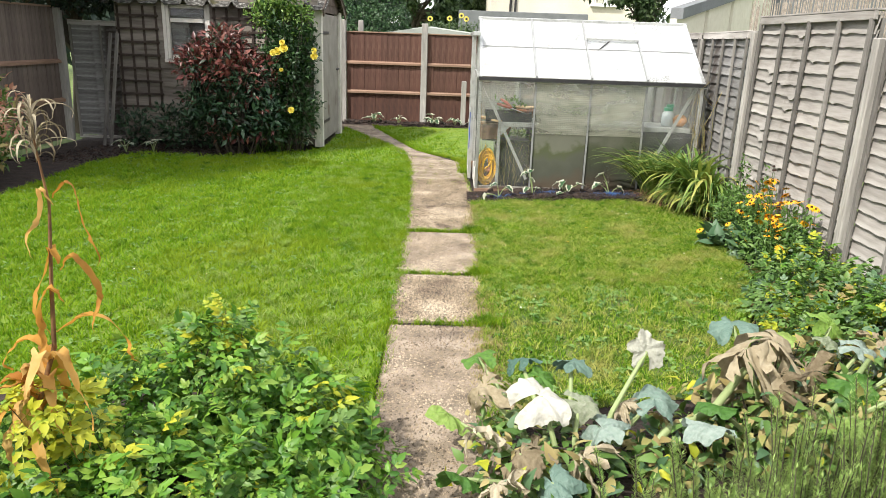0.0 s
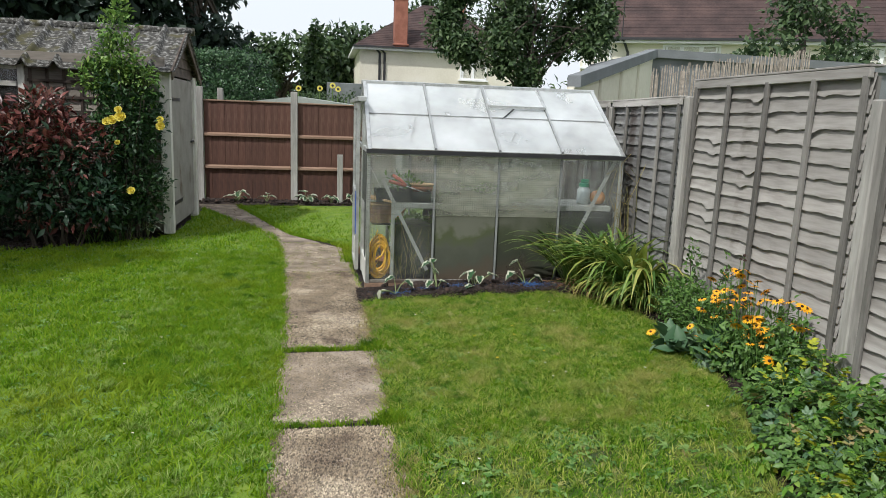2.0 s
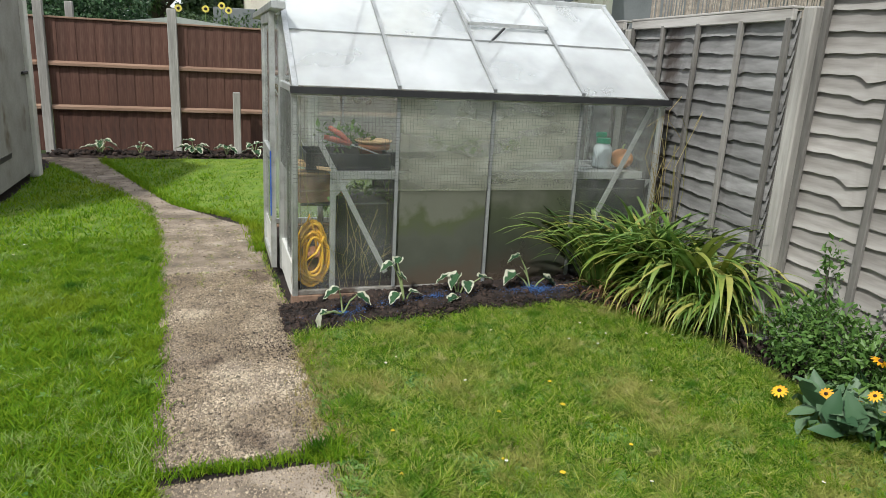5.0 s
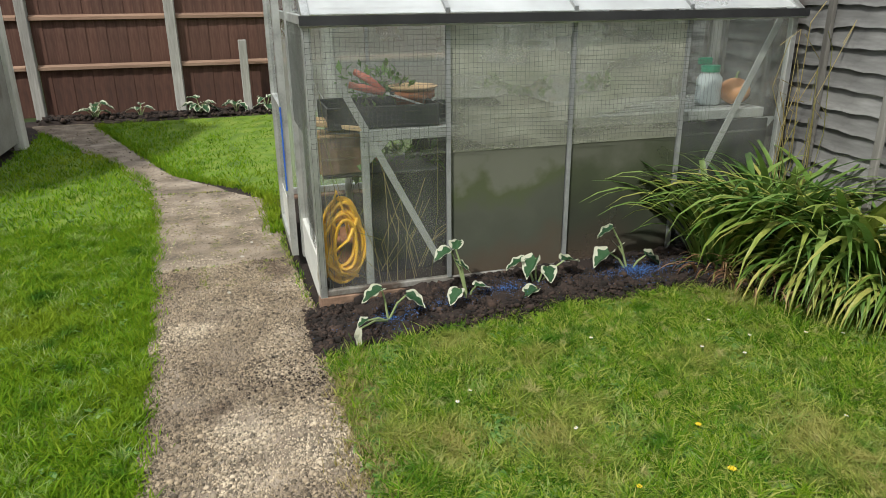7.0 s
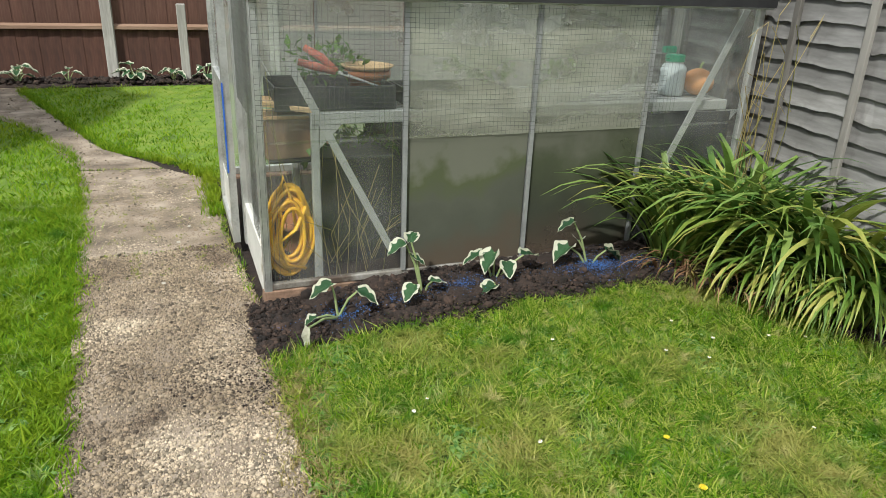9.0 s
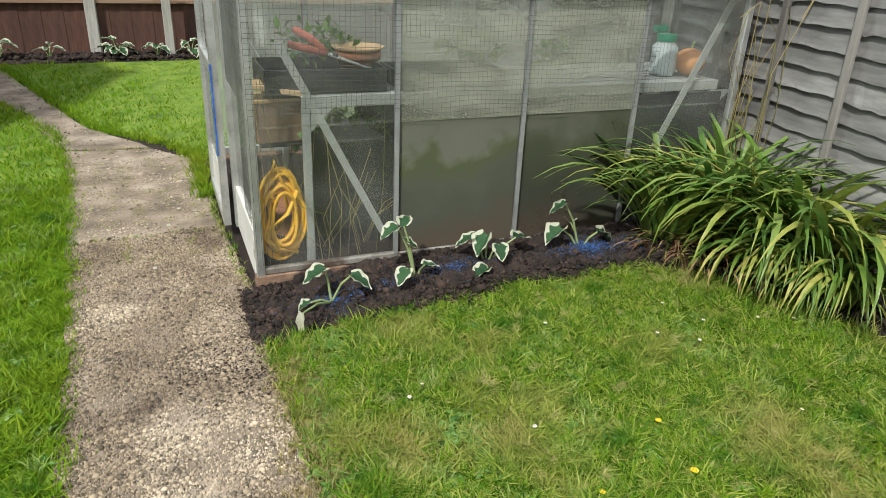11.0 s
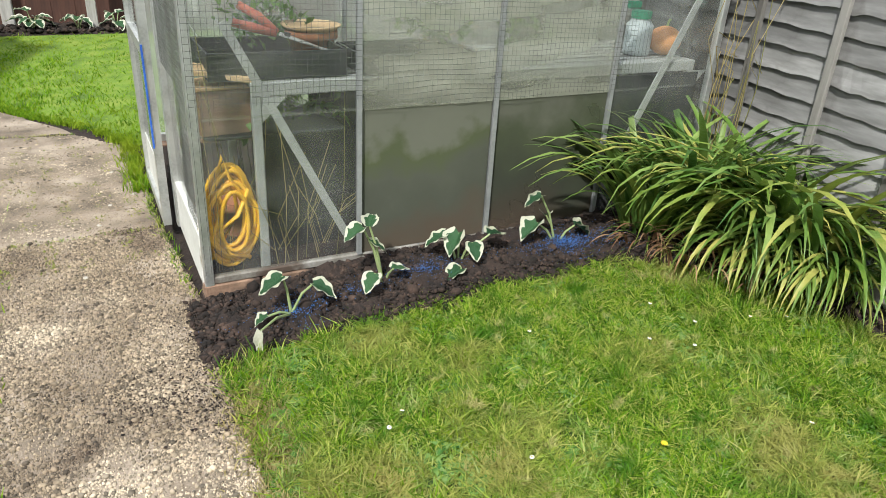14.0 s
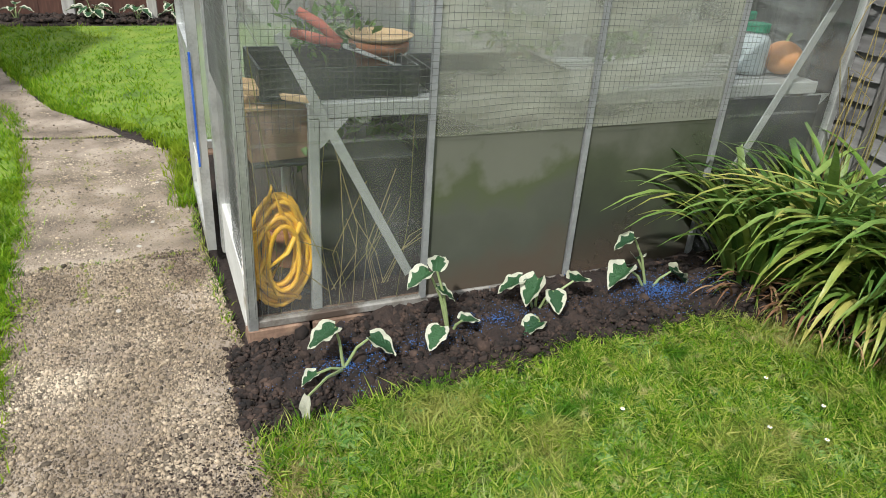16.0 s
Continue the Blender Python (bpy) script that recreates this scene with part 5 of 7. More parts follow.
fringe("dry_grass", [((-.42, 6.1), (-.34, 7.1)), ((-.36, 6.9), (-.30, 7.25)), ((.9, 7.38), (1.5, 7.1)), ((-.4, 3.0), (-.4, 4.4))], 4600, .030, .004, STRAW, 27, "straw-coloured dry grass along the path", .055)
fringe("dry_grass", [((-.37, 5.5), (-.37, 7.2)), ((-.32, 6.3), (-.33, 7.2))], 4200, .024, .0042, STRAW, 37, "straw-coloured dry grass along the path", .04)


def spots(name, n, seed):
    """Worn straw-coloured spots in the lawn."""
    r = random.Random(seed)
    lines = []
    for k in range(n):
        x, y = r.uniform(-.3, 1.5), r.uniform(3.2, 7.1)
        lines.append(((x, y), (x + r.uniform(-.12, .12), y + r.uniform(-.12, .12))))
    return fringe(name, lines, 1500, .022, .0035, STRAW, seed, "straw-coloured worn spots in the lawn", .07)


spots("dry_grass", 40, 61)
LIGHTGRASS = foliage("pale_tuft", [(0.16, 0.30, 0.03), (0.26, 0.38, 0.07), (0.36, 0.42, 0.14)], 0.6, 0.4)


def tufts(name, n, area, h, seed, material, label):
    """Clumps of coarser grass standing out of the mown lawn."""
    rng = np.random.RandomState(seed)
    cx, cy = rng.uniform(area[0], area[2], n), rng.uniform(area[1], area[3], n)
    k = inside(LAWN_R, cx, cy) | inside(LAWN_L, cx, cy)
    cx, cy = cx[k], cy[k]
    m = 60
    sp = np.repeat(rng.uniform(.012, .04, len(cx)), m)
    X, Y = np.repeat(cx, m) + rng.normal(0, 1, len(cx) * m) * sp, np.repeat(cy, m) + rng.normal(0, 1, len(cx) * m) * sp
    return tagged(new(name, blade_mesh(name, X, Y, h * rng.uniform(.5, 1.3, len(X)), np.full(len(X), .0056), material, rng, 1.8)), label, "grass", kind="stuff")


tufts("grass_tufts", 330, (-.4, 4.4, 1.8, 7.4), .038, 81, LIGHTGRASS, "pale coarse tufts in the mown lawn")
tufts("grass_tufts", 260, (-.4, 4.4, 1.8, 7.4), .042, 82, GRASS_L, "dark green coarse tufts in the mown lawn")
tufts("grass_tufts", 300, (-2.4, 3.0, -1.0, 9.5), .042, 83, LIGHTGRASS, "pale coarse tufts in the mown lawn")
fringe("edge_grass", [((-.50, 9.0), (-.50, 10.0))], 1500, .055, .006, GRASS_L, 28, "long uncut grass behind the greenhouse door", .035)


def weeds(name, n, area, seed, size):
    rng = np.random.RandomState(seed)
    xs_, ys_ = rng.uniform(area[0], area[2], n), rng.uniform(area[1], area[3], n)
    k = (smooth_noise(xs_, ys_, .4, seed) > .05) & (inside(LAWN_R, xs_, ys_) | inside(LAWN_L, xs_, ys_) | inside(LAWN_B, xs_, ys_))
    xs_, ys_ = xs_[k], ys_[k]
    m = 6
    X, Y = np.repeat(xs_, m), np.repeat(ys_, m)
    a = rng.uniform(0, 6.28, len(X))
    D = np.stack([np.cos(a), np.sin(a), rng.uniform(.15, .8, len(X))], 1)
    P = np.stack([X, Y, rise(X) + .004], 1)
    L = size * rng.uniform(.5, 1.3, len(X))
    return tagged(new(name, scatter_leaves(name, P, D, np.tile([0, 0, 1.0], (len(X), 1)), L, L * .5, CLOVER, "ovate", 2, .5)), "broad-leaved weeds and clover in the lawn", "weeds", kind="stuff")


weeds("lawn_weeds", 7600, (-.5, 4.4, 2, 7.5), 31, .027)
weeds("lawn_weeds", 1000, (-.5, 2.6, 2, 4.6), 32, .04)
weeds("lawn_weeds", 2200, (-5.3, 2.6, -1, 10), 33, .035)

# daisies and dandelions
PETALWHITE = surface("white_petal", [(0.62, 0.62, 0.58), (0.75, 0.75, 0.72)], 9, 60, 0.6, 0.1)
PETALYELLOW = surface("yellow_petal", [(0.62, 0.42, 0.01), (0.75, 0.55, 0.02)], 9, 60, 0.55, 0.1)
STEM = foliage("green_stem", [(0.07, 0.13, 0.03), (0.13, 0.20, 0.06)], 0.5, 0.1)


def small_flower(name, label, cat, group, petal, r, h):
    t = thing(name, label, cat, group=group)
    part("stem", Geo().tube([(0, 0, -.01), (.002, 0, h)], .0012, 4), STEM, t)
    g = Geo()
    for ring, n in ((1.0, 13), (.65, 9)):
        for k in range(n):
            a = 6.283 * k / n + ring
            c, s = math.cos(a), math.sin(a)
            w = .22 * r
            q = r * ring
            g.add([(0, 0, h + .002 * (2 - ring)), (c * q * .7 - s * w, s * q * .7 + c * w, h + .004), (c * q, s * q, h + .002), (c * q * .7 + s * w, s * q * .7 - c * w, h + .004)], [(0, 3, 2, 1)])
    part("petals", g, petal, t)
    part("eye", Geo().lathe([(r * .28, h + .002), (r * .22, h + .006), (.0005, h + .007)], sides=8), PETALYELLOW, t)
    return t


dai = small_flower("daisy", "tiny white daisy open in the short lawn", "flower", "daisies in the lawn", PETALWHITE, .008, .028)
dai.matrix_basis = pose(1.23, 6.80, .05)
rr = random.Random(77)
for x, y in ((.99, 6.78), (1.11, 6.68), (.62, 7.0), (1.16, 6.97), (.2, 5.77)):
    copy_thing(dai, pose(x, y, float(rise(x)) + .004))
for k in range(30):
    x, y = (rr.uniform(-.2, 1.6), rr.uniform(3.6, 7.0)) if k % 2 else (rr.uniform(-4.8, -1.3), rr.uniform(4, 9.3))
    copy_thing(dai, pose(x, y, float(rise(x)) + .004, rr.uniform(-15, 15), rr.uniform(-15, 15), rr.uniform(0, 360)))
dan = small_flower("dandelion", "yellow dandelion-like flower in the mown lawn", "flower", "yellow flowers in the lawn", PETALYELLOW, .014, .035)
dan.matrix_basis = pose(.61, 6.11, .03)
for x, y, s in ((.32, 6.14, .7), (-.16, 6.11, .7), (.73, 5.75, .7), (.66, 6.34, .8), (.37, 5.64, .9), (-.2, 5.81, .6), (.2, 5.80, .6)):
    d_ = copy_thing(dan, pose(x, y, float(rise(x)) + .002))
    d_.scale = (s, s, s)

# ---- pebbles in the path, clods in the beds ----
PEBBLE = surface("pebble", [(0.11, 0.082, 0.053), (0.225, 0.178, 0.122), (0.40, 0.338, 0.252)], 2, 60, 0.85, 0.2, vary=0.75, island=True, dirt=((0.115, 0.085, 0.058), 2.2, 0.55))
CLOD = surface("soil_clod", [(0.009, 0.006, 0.0045), (0.022, 0.0135, 0.010), (0.048, 0.030, 0.022)], 20, 90, 0.95, 0.5, vary=0.7, island=True)
ph = (1 + 5 ** .5) / 2
ICO = np.array([(-1, ph, 0), (1, ph, 0), (-1, -ph, 0), (1, -ph, 0), (0, -1, ph), (0, 1, ph), (0, -1, -ph), (0, 1, -ph), (ph, 0, -1), (ph, 0, 1), (-ph, 0, -1), (-ph, 0, 1)]) / 1.902
ICOF = np.array([(0, 11, 5), (0, 5, 1), (0, 1, 7), (0, 7, 10), (0, 10, 11), (1, 5, 9), (5, 11, 4), (11, 10, 2), (10, 7, 6), (7, 1, 8), (3, 9, 4), (3, 4, 2), (3, 2, 6), (3, 6, 8), (3, 8, 9), (4, 9, 5), (2, 4, 11), (6, 2, 10), (8, 6, 7), (9, 8, 1)])


def lumps(name, P, S, material, rng, flat=.6, rough=.25, smooth=False):
    n = len(P)
    V = ICO[None] * (1 + rng.uniform(-rough, rough, (n, 12, 1)))
    V = V * (S[:, None, None] * np.stack([rng.uniform(.7, 1.3, n), rng.uniform(.7, 1.3, n), np.full(n, flat)], 1)[:, None, :])
    a = rng.uniform(0, 6.28, n)
    c, s = np.cos(a)[:, None], np.sin(a)[:, None]
    V = np.stack([V[..., 0] * c - V[..., 1] * s, V[..., 0] * s + V[..., 1] * c, V[..., 2]], -1) + P[:, None, :]
    F = (ICOF[None] + (np.arange(n) * 12)[:, None, None]).reshape(-1, 3)
    return array_mesh(name, V.reshape(-1, 3), F, material, smooth)


rng = np.random.RandomState(4)
PX, PY = [], []
for s, n in zip(SLABS, (15000, 4500, 7000, 27000, 9000, 3000)):
    q = np.array(s)
    X, Y = rng.uniform(q[:, 0].min(), q[:, 0].max(), n * 2), rng.uniform(q[:, 1].min(), q[:, 1].max(), n * 2)
    k = inside(s, X, Y) & (smooth_noise(X, Y, .35, 12) + rng.uniform(-.5, 1.1, n * 2) > -.05)
    PX.append(X[k][:n]), PY.append(Y[k][:n])
PX, PY = np.concatenate(PX), np.concatenate(PY)
S = np.clip(rng.lognormal(math.log(.0034), .45, len(PX)), .002, .011)
tagged(new("path_pebbles", lumps("path_pebbles", np.stack([PX, PY, -.003 + S * .12], 1), S, PEBBLE, rng, .75, .2, True)), "tan and white pebbles exposed in the path surface", "pebbles", kind="stuff")


def grit(name, X, Y, S, material, rng, label, cat):
    """Small angular chips set in a surface, each a low five-sided point."""
    n = len(X)
    a = rng.uniform(0, 6.28, n)[:, None] + np.arange(5)[None] * 1.2566 + rng.uniform(-.3, .3, (n, 5))
    r = S[:, None] * rng.uniform(.6, 1.3, (n, 5))
    V = np.empty((n, 6, 3))
    V[:, :5, 0], V[:, :5, 1], V[:, :5, 2] = X[:, None] + r * np.cos(a), Y[:, None] + r * np.sin(a), -.005
    V[:, 5] = np.stack([X + rng.uniform(-.3, .3, n) * S, Y + rng.uniform(-.3, .3, n) * S, .0005 + S * rng.uniform(.3, 1.0, n)], 1)
    F = (np.array([(i, (i + 1) % 5, 5) for i in range(5)])[None] + (np.arange(n) * 6)[:, None, None]).reshape(-1, 3)
    return tagged(new(name, array_mesh(name, V.reshape(-1, 3), F, material)), label, cat, kind="stuff")


n = 90000
X, Y = rng.uniform(-1.2, -.38, n), rng.uniform(5.9, 9.8, n)
k = (inside(SLABS[3], X, Y) | inside(SLABS[4], X, Y) | inside(SLABS[2], X, Y)) & (smooth_noise(X, Y, .22, 15) + rng.uniform(-.5, 1.2, n) > -.1)
X, Y = X[k], Y[k]
grit("path_grit", X, Y, np.clip(rng.lognormal(math.log(.0028), .4, len(X)), .0015, .007), PEBBLE, rng, "angular gravel chips worn out of the path", "gravel")
n = 60000
X, Y = rng.uniform(-1.06, -.37, n), rng.uniform(1.6, 6.0, n)
k = inside(SLABS[0], X, Y) | inside(SLABS[1], X, Y) | inside(SLABS[2], X, Y)
X, Y = X[k], Y[k]
S = np.clip(rng.lognormal(math.log(.0042), .4, len(X)), .002, .010)
grit("path_grit", X, Y, S, PEBBLE, rng, "angular gravel chips worn out of the path", "gravel")


def clods(name, poly, n, z, seed, size=.010):
    rng = np.random.RandomState(seed)
    q = np.array(poly)
    X, Y = rng.uniform(q[:, 0].min(), q[:, 0].max(), n), rng.uniform(q[:, 1].min(), q[:, 1].max(), n)
    k = inside(poly, X, Y)
    X, Y = X[k], Y[k]
    S = np.clip(rng.lognormal(math.log(size), .5, len(X)), .003, .035)
    return tagged(new(name, lumps(name, np.stack([X, Y, z(X, Y) + S * .2], 1), S, CLOD, rng, .8, .45)), "loose dark crumbs of freshly dug soil", "soil", kind="stuff")


def soil_bed(name, x0, x1, y0f, y1f, zf, label, nx=90, ny=14, seed=0):
    """A raked bed between two curves, with uneven surface."""
    U, Vv = np.meshgrid(np.linspace(0, 1, nx), np.linspace(0, 1, ny))
    X = x0 + (x1 - x0) * U
    Y = y0f(X) + (y1f(X) - y0f(X)) * Vv
    Z = zf(X, Y) + .014 * smooth_noise(X, Y, .09, seed) + .012 * smooth_noise(X, Y, .3, seed + 1)
    bank = np.minimum(np.clip(Vv * 5, 0, 1), np.clip((X - x0) / .07, 0, 1))
    low = np.minimum(rise(X) - .03, Z)
    Z = low + (Z - low) * np.sin(bank * 1.5708)
    idx = np.arange(X.size).reshape(X.shape)
    F = np.stack([idx[:-1, :-1], idx[:-1, 1:], idx[1:, 1:], idx[1:, :-1]], -1).reshape(-1, 4)
    return tagged(new(name, array_mesh(name, np.stack([X, Y, Z], -1).reshape(-1, 3), F, SOIL, True)), label, "flower bed", kind="structure")


def front_z(X, Y):
    return np.interp(X, [-.45, -.1, .1, .5, 2.2], [.0, .015, .05, .075, .10]) + np.clip(Y - 7.3, 0, .4) * .05


soil_bed("bed_front", -.44, 1.75, lambda X: np.interp(X, [-.44, .32, .7, 1.4, 1.75], [7.24, 7.32, 7.36, 7.30, 6.9]), lambda X: 7.735 + 0 * X, front_z, "narrow bed of freshly dug dark soil before greenhouse")
clods("soil_crumbs", [(-.47, 7.22), (.32, 7.30), (.7, 7.34), (1.4, 7.28), (1.8, 6.86), (1.8, 7.73), (-.47, 7.73)], 30000, lambda X, Y: front_z(X, Y) - .05 * np.clip(1 - (Y - np.interp(X, [-.44, .32, .7, 1.4, 1.75], [7.22, 7.30, 7.34, 7.28, 6.88])) / .08, 0, 1), 41, .0048)
soil_bed("bed_back", -2.9, 2.2, lambda X: np.interp(X, [-2.9, -2.2, 2.2], [13.95, 13.85, 13.6]), lambda X: 14.34 + 0 * X, lambda X, Y: rise(X) + .03, "dark soil bed along the brown back fence")
clods("soil_crumbs", [(-2.9, 13.95), (2.2, 13.6), (2.2, 14.3), (-2.9, 14.3)], 2500, lambda X, Y: rise(X) + .04, 42, .016)
bx = np.array([3.0, 4.3, 4.8, 5.4, 6.0, 6.5, 6.9, 7.3])
bl = np.array([.85, 1.36, 1.56, 1.70, 1.76, 1.78, 1.70, 1.5])
clods("soil_crumbs", [(1.36, 4.3), (1.56, 4.8), (1.7, 5.4), (1.76, 6.0), (1.78, 6.5), (1.7, 6.9), (1.5, 7.3), (2.08, 7.3), (2.08, 4.3)], 9000, lambda X, Y: rise(X) - .018, 43, .008)
clods("soil_crumbs", [(-5.3, 8.8), (-4.0, 9.7), (-2.9, 10.4), (-2.8, 10.7), (-5.8, 10.7), (-6.5, 8.8)], 3000, lambda X, Y: rise(X) - .018, 44, .012)
# moss on the worn end of the path
MOSS = surface("moss", [(0.07, 0.085, 0.015), (0.14, 0.15, 0.03), (0.22, 0.20, 0.06)], 20, 90, 0.95, 0.4, vary=0.4, island=True)
rng = np.random.RandomState(29)
X, Y = rng.uniform(-1.3, -.5, 9000), rng.uniform(8.2, 10.2, 9000)
k = (inside(SLABS[3], X, Y) | inside(SLABS[4], X, Y)) & (smooth_noise(X, Y, .28, 33) + .6 * smooth_noise(X, Y, .07, 34) > .55 + rng.uniform(-.2, .3, 9000))
grit("path_moss", X[k], Y[k], rng.uniform(.003, .009, int(k.sum())), MOSS, rng, "dull yellow-green moss creeping over the path", "moss")
# soil spilled on the path
rng = np.random.RandomState(9)
n = 1100
X = np.concatenate([rng.normal(-.62, .10, n), -.47 + np.abs(rng.normal(0, .035, n)) * rng.choice([-1.6, .8], n)])
Y = np.concatenate([rng.normal(7.20, .10, n), rng.uniform(6.95, 7.72, n)])
n = 2 * n
S = np.clip(rng.lognormal(math.log(.0017), .5, n), .001, .006)
tagged(new("spilled_soil", lumps("spilled_soil", np.stack([X, Y, S * .3], 1), S, CLOD, rng)), "crumbs of soil spilled on the path", "soil", kind="stuff")
PELLET = surface("blue_pellet", [(0.02, 0.09, 0.30), (0.04, 0.15, 0.42)], 30, 90, 0.6, 0.0)
P = []
for cx, cy, sx, sy, n in ((-.10, 7.50, .08, .045, 700), (.16, 7.49, .08, .03, 160), (.45, 7.53, .09, .035, 420), (1.14, 7.52, .10, .05, 1300), (1.38, 7.50, .10, .05, 260)):
    P.append(np.stack([rng.laplace(cx, sx * .8, n), np.clip(rng.laplace(cy, sy * .8, n), 7.36, 7.72)], 1))
P = np.concatenate(P)
tagged(new("slug_pellets", lumps("slug_pellets", np.stack([P[:, 0], P[:, 1], front_z(P[:, 0], P[:, 1]) + .014], 1), rng.uniform(.0011, .0021, len(P)), PELLET, rng, .8, .1)), "scattered small blue slug pellets on soil", "pellets", kind="stuff")
# white stones and chips on the path
rng = np.random.RandomState(19)
PALESTONE = surface("pale_stone", [(0.34, 0.31, 0.26), (0.52, 0.49, 0.43)], 20, 90, 0.9, 0.3)
chip = lumps("stone_chip", np.array([[0, 0, 0.0]]), np.array([.015]), PALESTONE, rng, .25, .3)
for x, y, a in ((-.66, 8.86, 10), (-.72, 8.62, 70), (-.54, 8.98, 130), (-.80, 8.10, 40), (-.62, 9.35, 0)):
    tagged(part("stone_chip", chip, None, m=pose(x, y, .002, 0, 0, a)), "pale stone chip set in the path", "stone", "pale stone chips")

# ---- plants built from single leaves ----
def obj_foliage(name, cols, rough=0.5, trans=0.3, vein=0.0, blotch=None):
    """Leaf material for leaves that are objects of their own: colour by object, mottling by noise."""
    m = foliage(name, cols, rough, trans)
    t = m.node_tree
    N, Lk = t.nodes.new, t.links.new
    rp = [n for n in t.nodes if n.type == "VALTORGB"][0]
    oi, tc, nz, ma = N("ShaderNodeObjectInfo"), N("ShaderNodeTexCoord"), N("ShaderNodeTexNoise"), N("ShaderNodeMath")
    nz.inputs["Scale"].default_value, nz.inputs["Detail"].default_value = 14, 4
    Lk(tc.outputs["Object"], nz.inputs["Vector"])
    ma.operation = "MULTIPLY_ADD"
    Lk(nz.outputs[0], ma.inputs[0])
    ma.inputs[1].default_value = 0.7
    sub = N("ShaderNodeMath")
    sub.operation = "SUBTRACT"
    Lk(oi.outputs["Random"], sub.inputs[0])
    sub.inputs[1].default_value = 0.35
    Lk(sub.outputs[0], ma.inputs[2])
    Lk(ma.outputs[0], rp.inputs[0])
    bp = N("ShaderNodeBump")
    bp.inputs["Strength"].default_value, bp.inputs["Distance"].default_value = 0.6, 0.02
    Lk(nz.outputs[0], bp.inputs["Height"])
    Lk(bp.outputs[0], [n for n in t.nodes if n.type == "BSDF_PRINCIPLED"][0].inputs["Normal"])
    return m


LILYGREEN = obj_foliage("daylily_leaf_green", [(0.055, 0.13, 0.025), (0.125, 0.225, 0.045), (0.23, 0.32, 0.08)], 0.4, 0.3)
LILYYELLOW = obj_foliage("daylily_leaf_yellowing", [(0.10, 0.19, 0.03), (0.23, 0.30, 0.055), (0.45, 0.42, 0.12)], 0.4, 0.3)
DRYLEAF = obj_foliage("dry_brown_leaf", [(0.16, 0.08, 0.04), (0.28, 0.15, 0.08), (0.40, 0.28, 0.15)], 0.8, 0.2)
BROWNSTEM = surface("dry_brown_stem", [(0.10, 0.05, 0.02), (0.26, 0.14, 0.055)], 12, 60, 0.8, 0.3)
CORNDRY = obj_foliage("dry_maize_leaf", [(0.34, 0.14, 0.02), (0.56, 0.29, 0.05), (0.68, 0.46, 0.18)], 0.7, 0.4)
HOSTAGREEN = obj_foliage("hosta_leaf_centre", [(0.018, 0.065, 0.026), (0.045, 0.12, 0.045)], 0.4, 0.25)
HOSTAWHITE = obj_foliage("hosta_leaf_margin", [(0.55, 0.56, 0.42), (0.68, 0.68, 0.56)], 0.5, 0.3)
MARROWGREEN = obj_foliage("marrow_leaf_green", [(0.05, 0.14, 0.02), (0.12, 0.25, 0.03), (0.24, 0.34, 0.08)], 0.5, 0.25)
MARROWBLUE = obj_foliage("marrow_leaf_bluish", [(0.06, 0.13, 0.10), (0.14, 0.22, 0.18), (0.30, 0.36, 0.32)], 0.55, 0.2)
MILDEW = obj_foliage("marrow_leaf_mildewed", [(0.16, 0.21, 0.11), (0.36, 0.37, 0.30), (0.56, 0.55, 0.50)], 0.7, 0.25)
DRYMARROW = obj_foliage("marrow_leaf_dried", [(0.12, 0.09, 0.05), (0.30, 0.25, 0.16), (0.52, 0.46, 0.34)], 0.8, 0.25)
STALK = foliage("pale_stalk", [(0.22, 0.30, 0.12), (0.32, 0.38, 0.18)], 0.5, 0.1)


def strap(seed, bend, material, width=.029, fold=.35, seg=9):
    """An arching strap leaf of unit length, rising along +x from the root."""
    r = random.Random(seed)
    g = Geo()
    x = z = y = 0.0
    ang = radians(r.uniform(62, 82))
    side = r.uniform(-.25, .25)
    vs = []
    for i in range(seg + 1):
        u = i / seg
        w = width / 2 * (0.7 + 0.5 * math.sin(math.pi * min(u * 1.15, 1))) * min(1, (1 - u) * 3.5 + .04)
        up = Vector((-math.sin(ang), 0, math.cos(ang)))
        vs += [(x + up.x * fold * w, y - w, z + up.z * fold * w), (x, y, z), (x + up.x * fold * w, y + w, z + up.z * fold * w)]
        x += math.cos(ang) / seg
        z += math.sin(ang) / seg
        y += side * u / seg
        ang -= radians(bend) / seg * (0.5 + 1.1 * u) * r.uniform(.8, 1.2)
    g.add(vs, [(i * 3 + j, i * 3 + j + 1, i * 3 + j + 4, i * 3 + j + 3) for i in range(seg) for j in (0, 1)])
    return g.mesh("leaf", material, True)


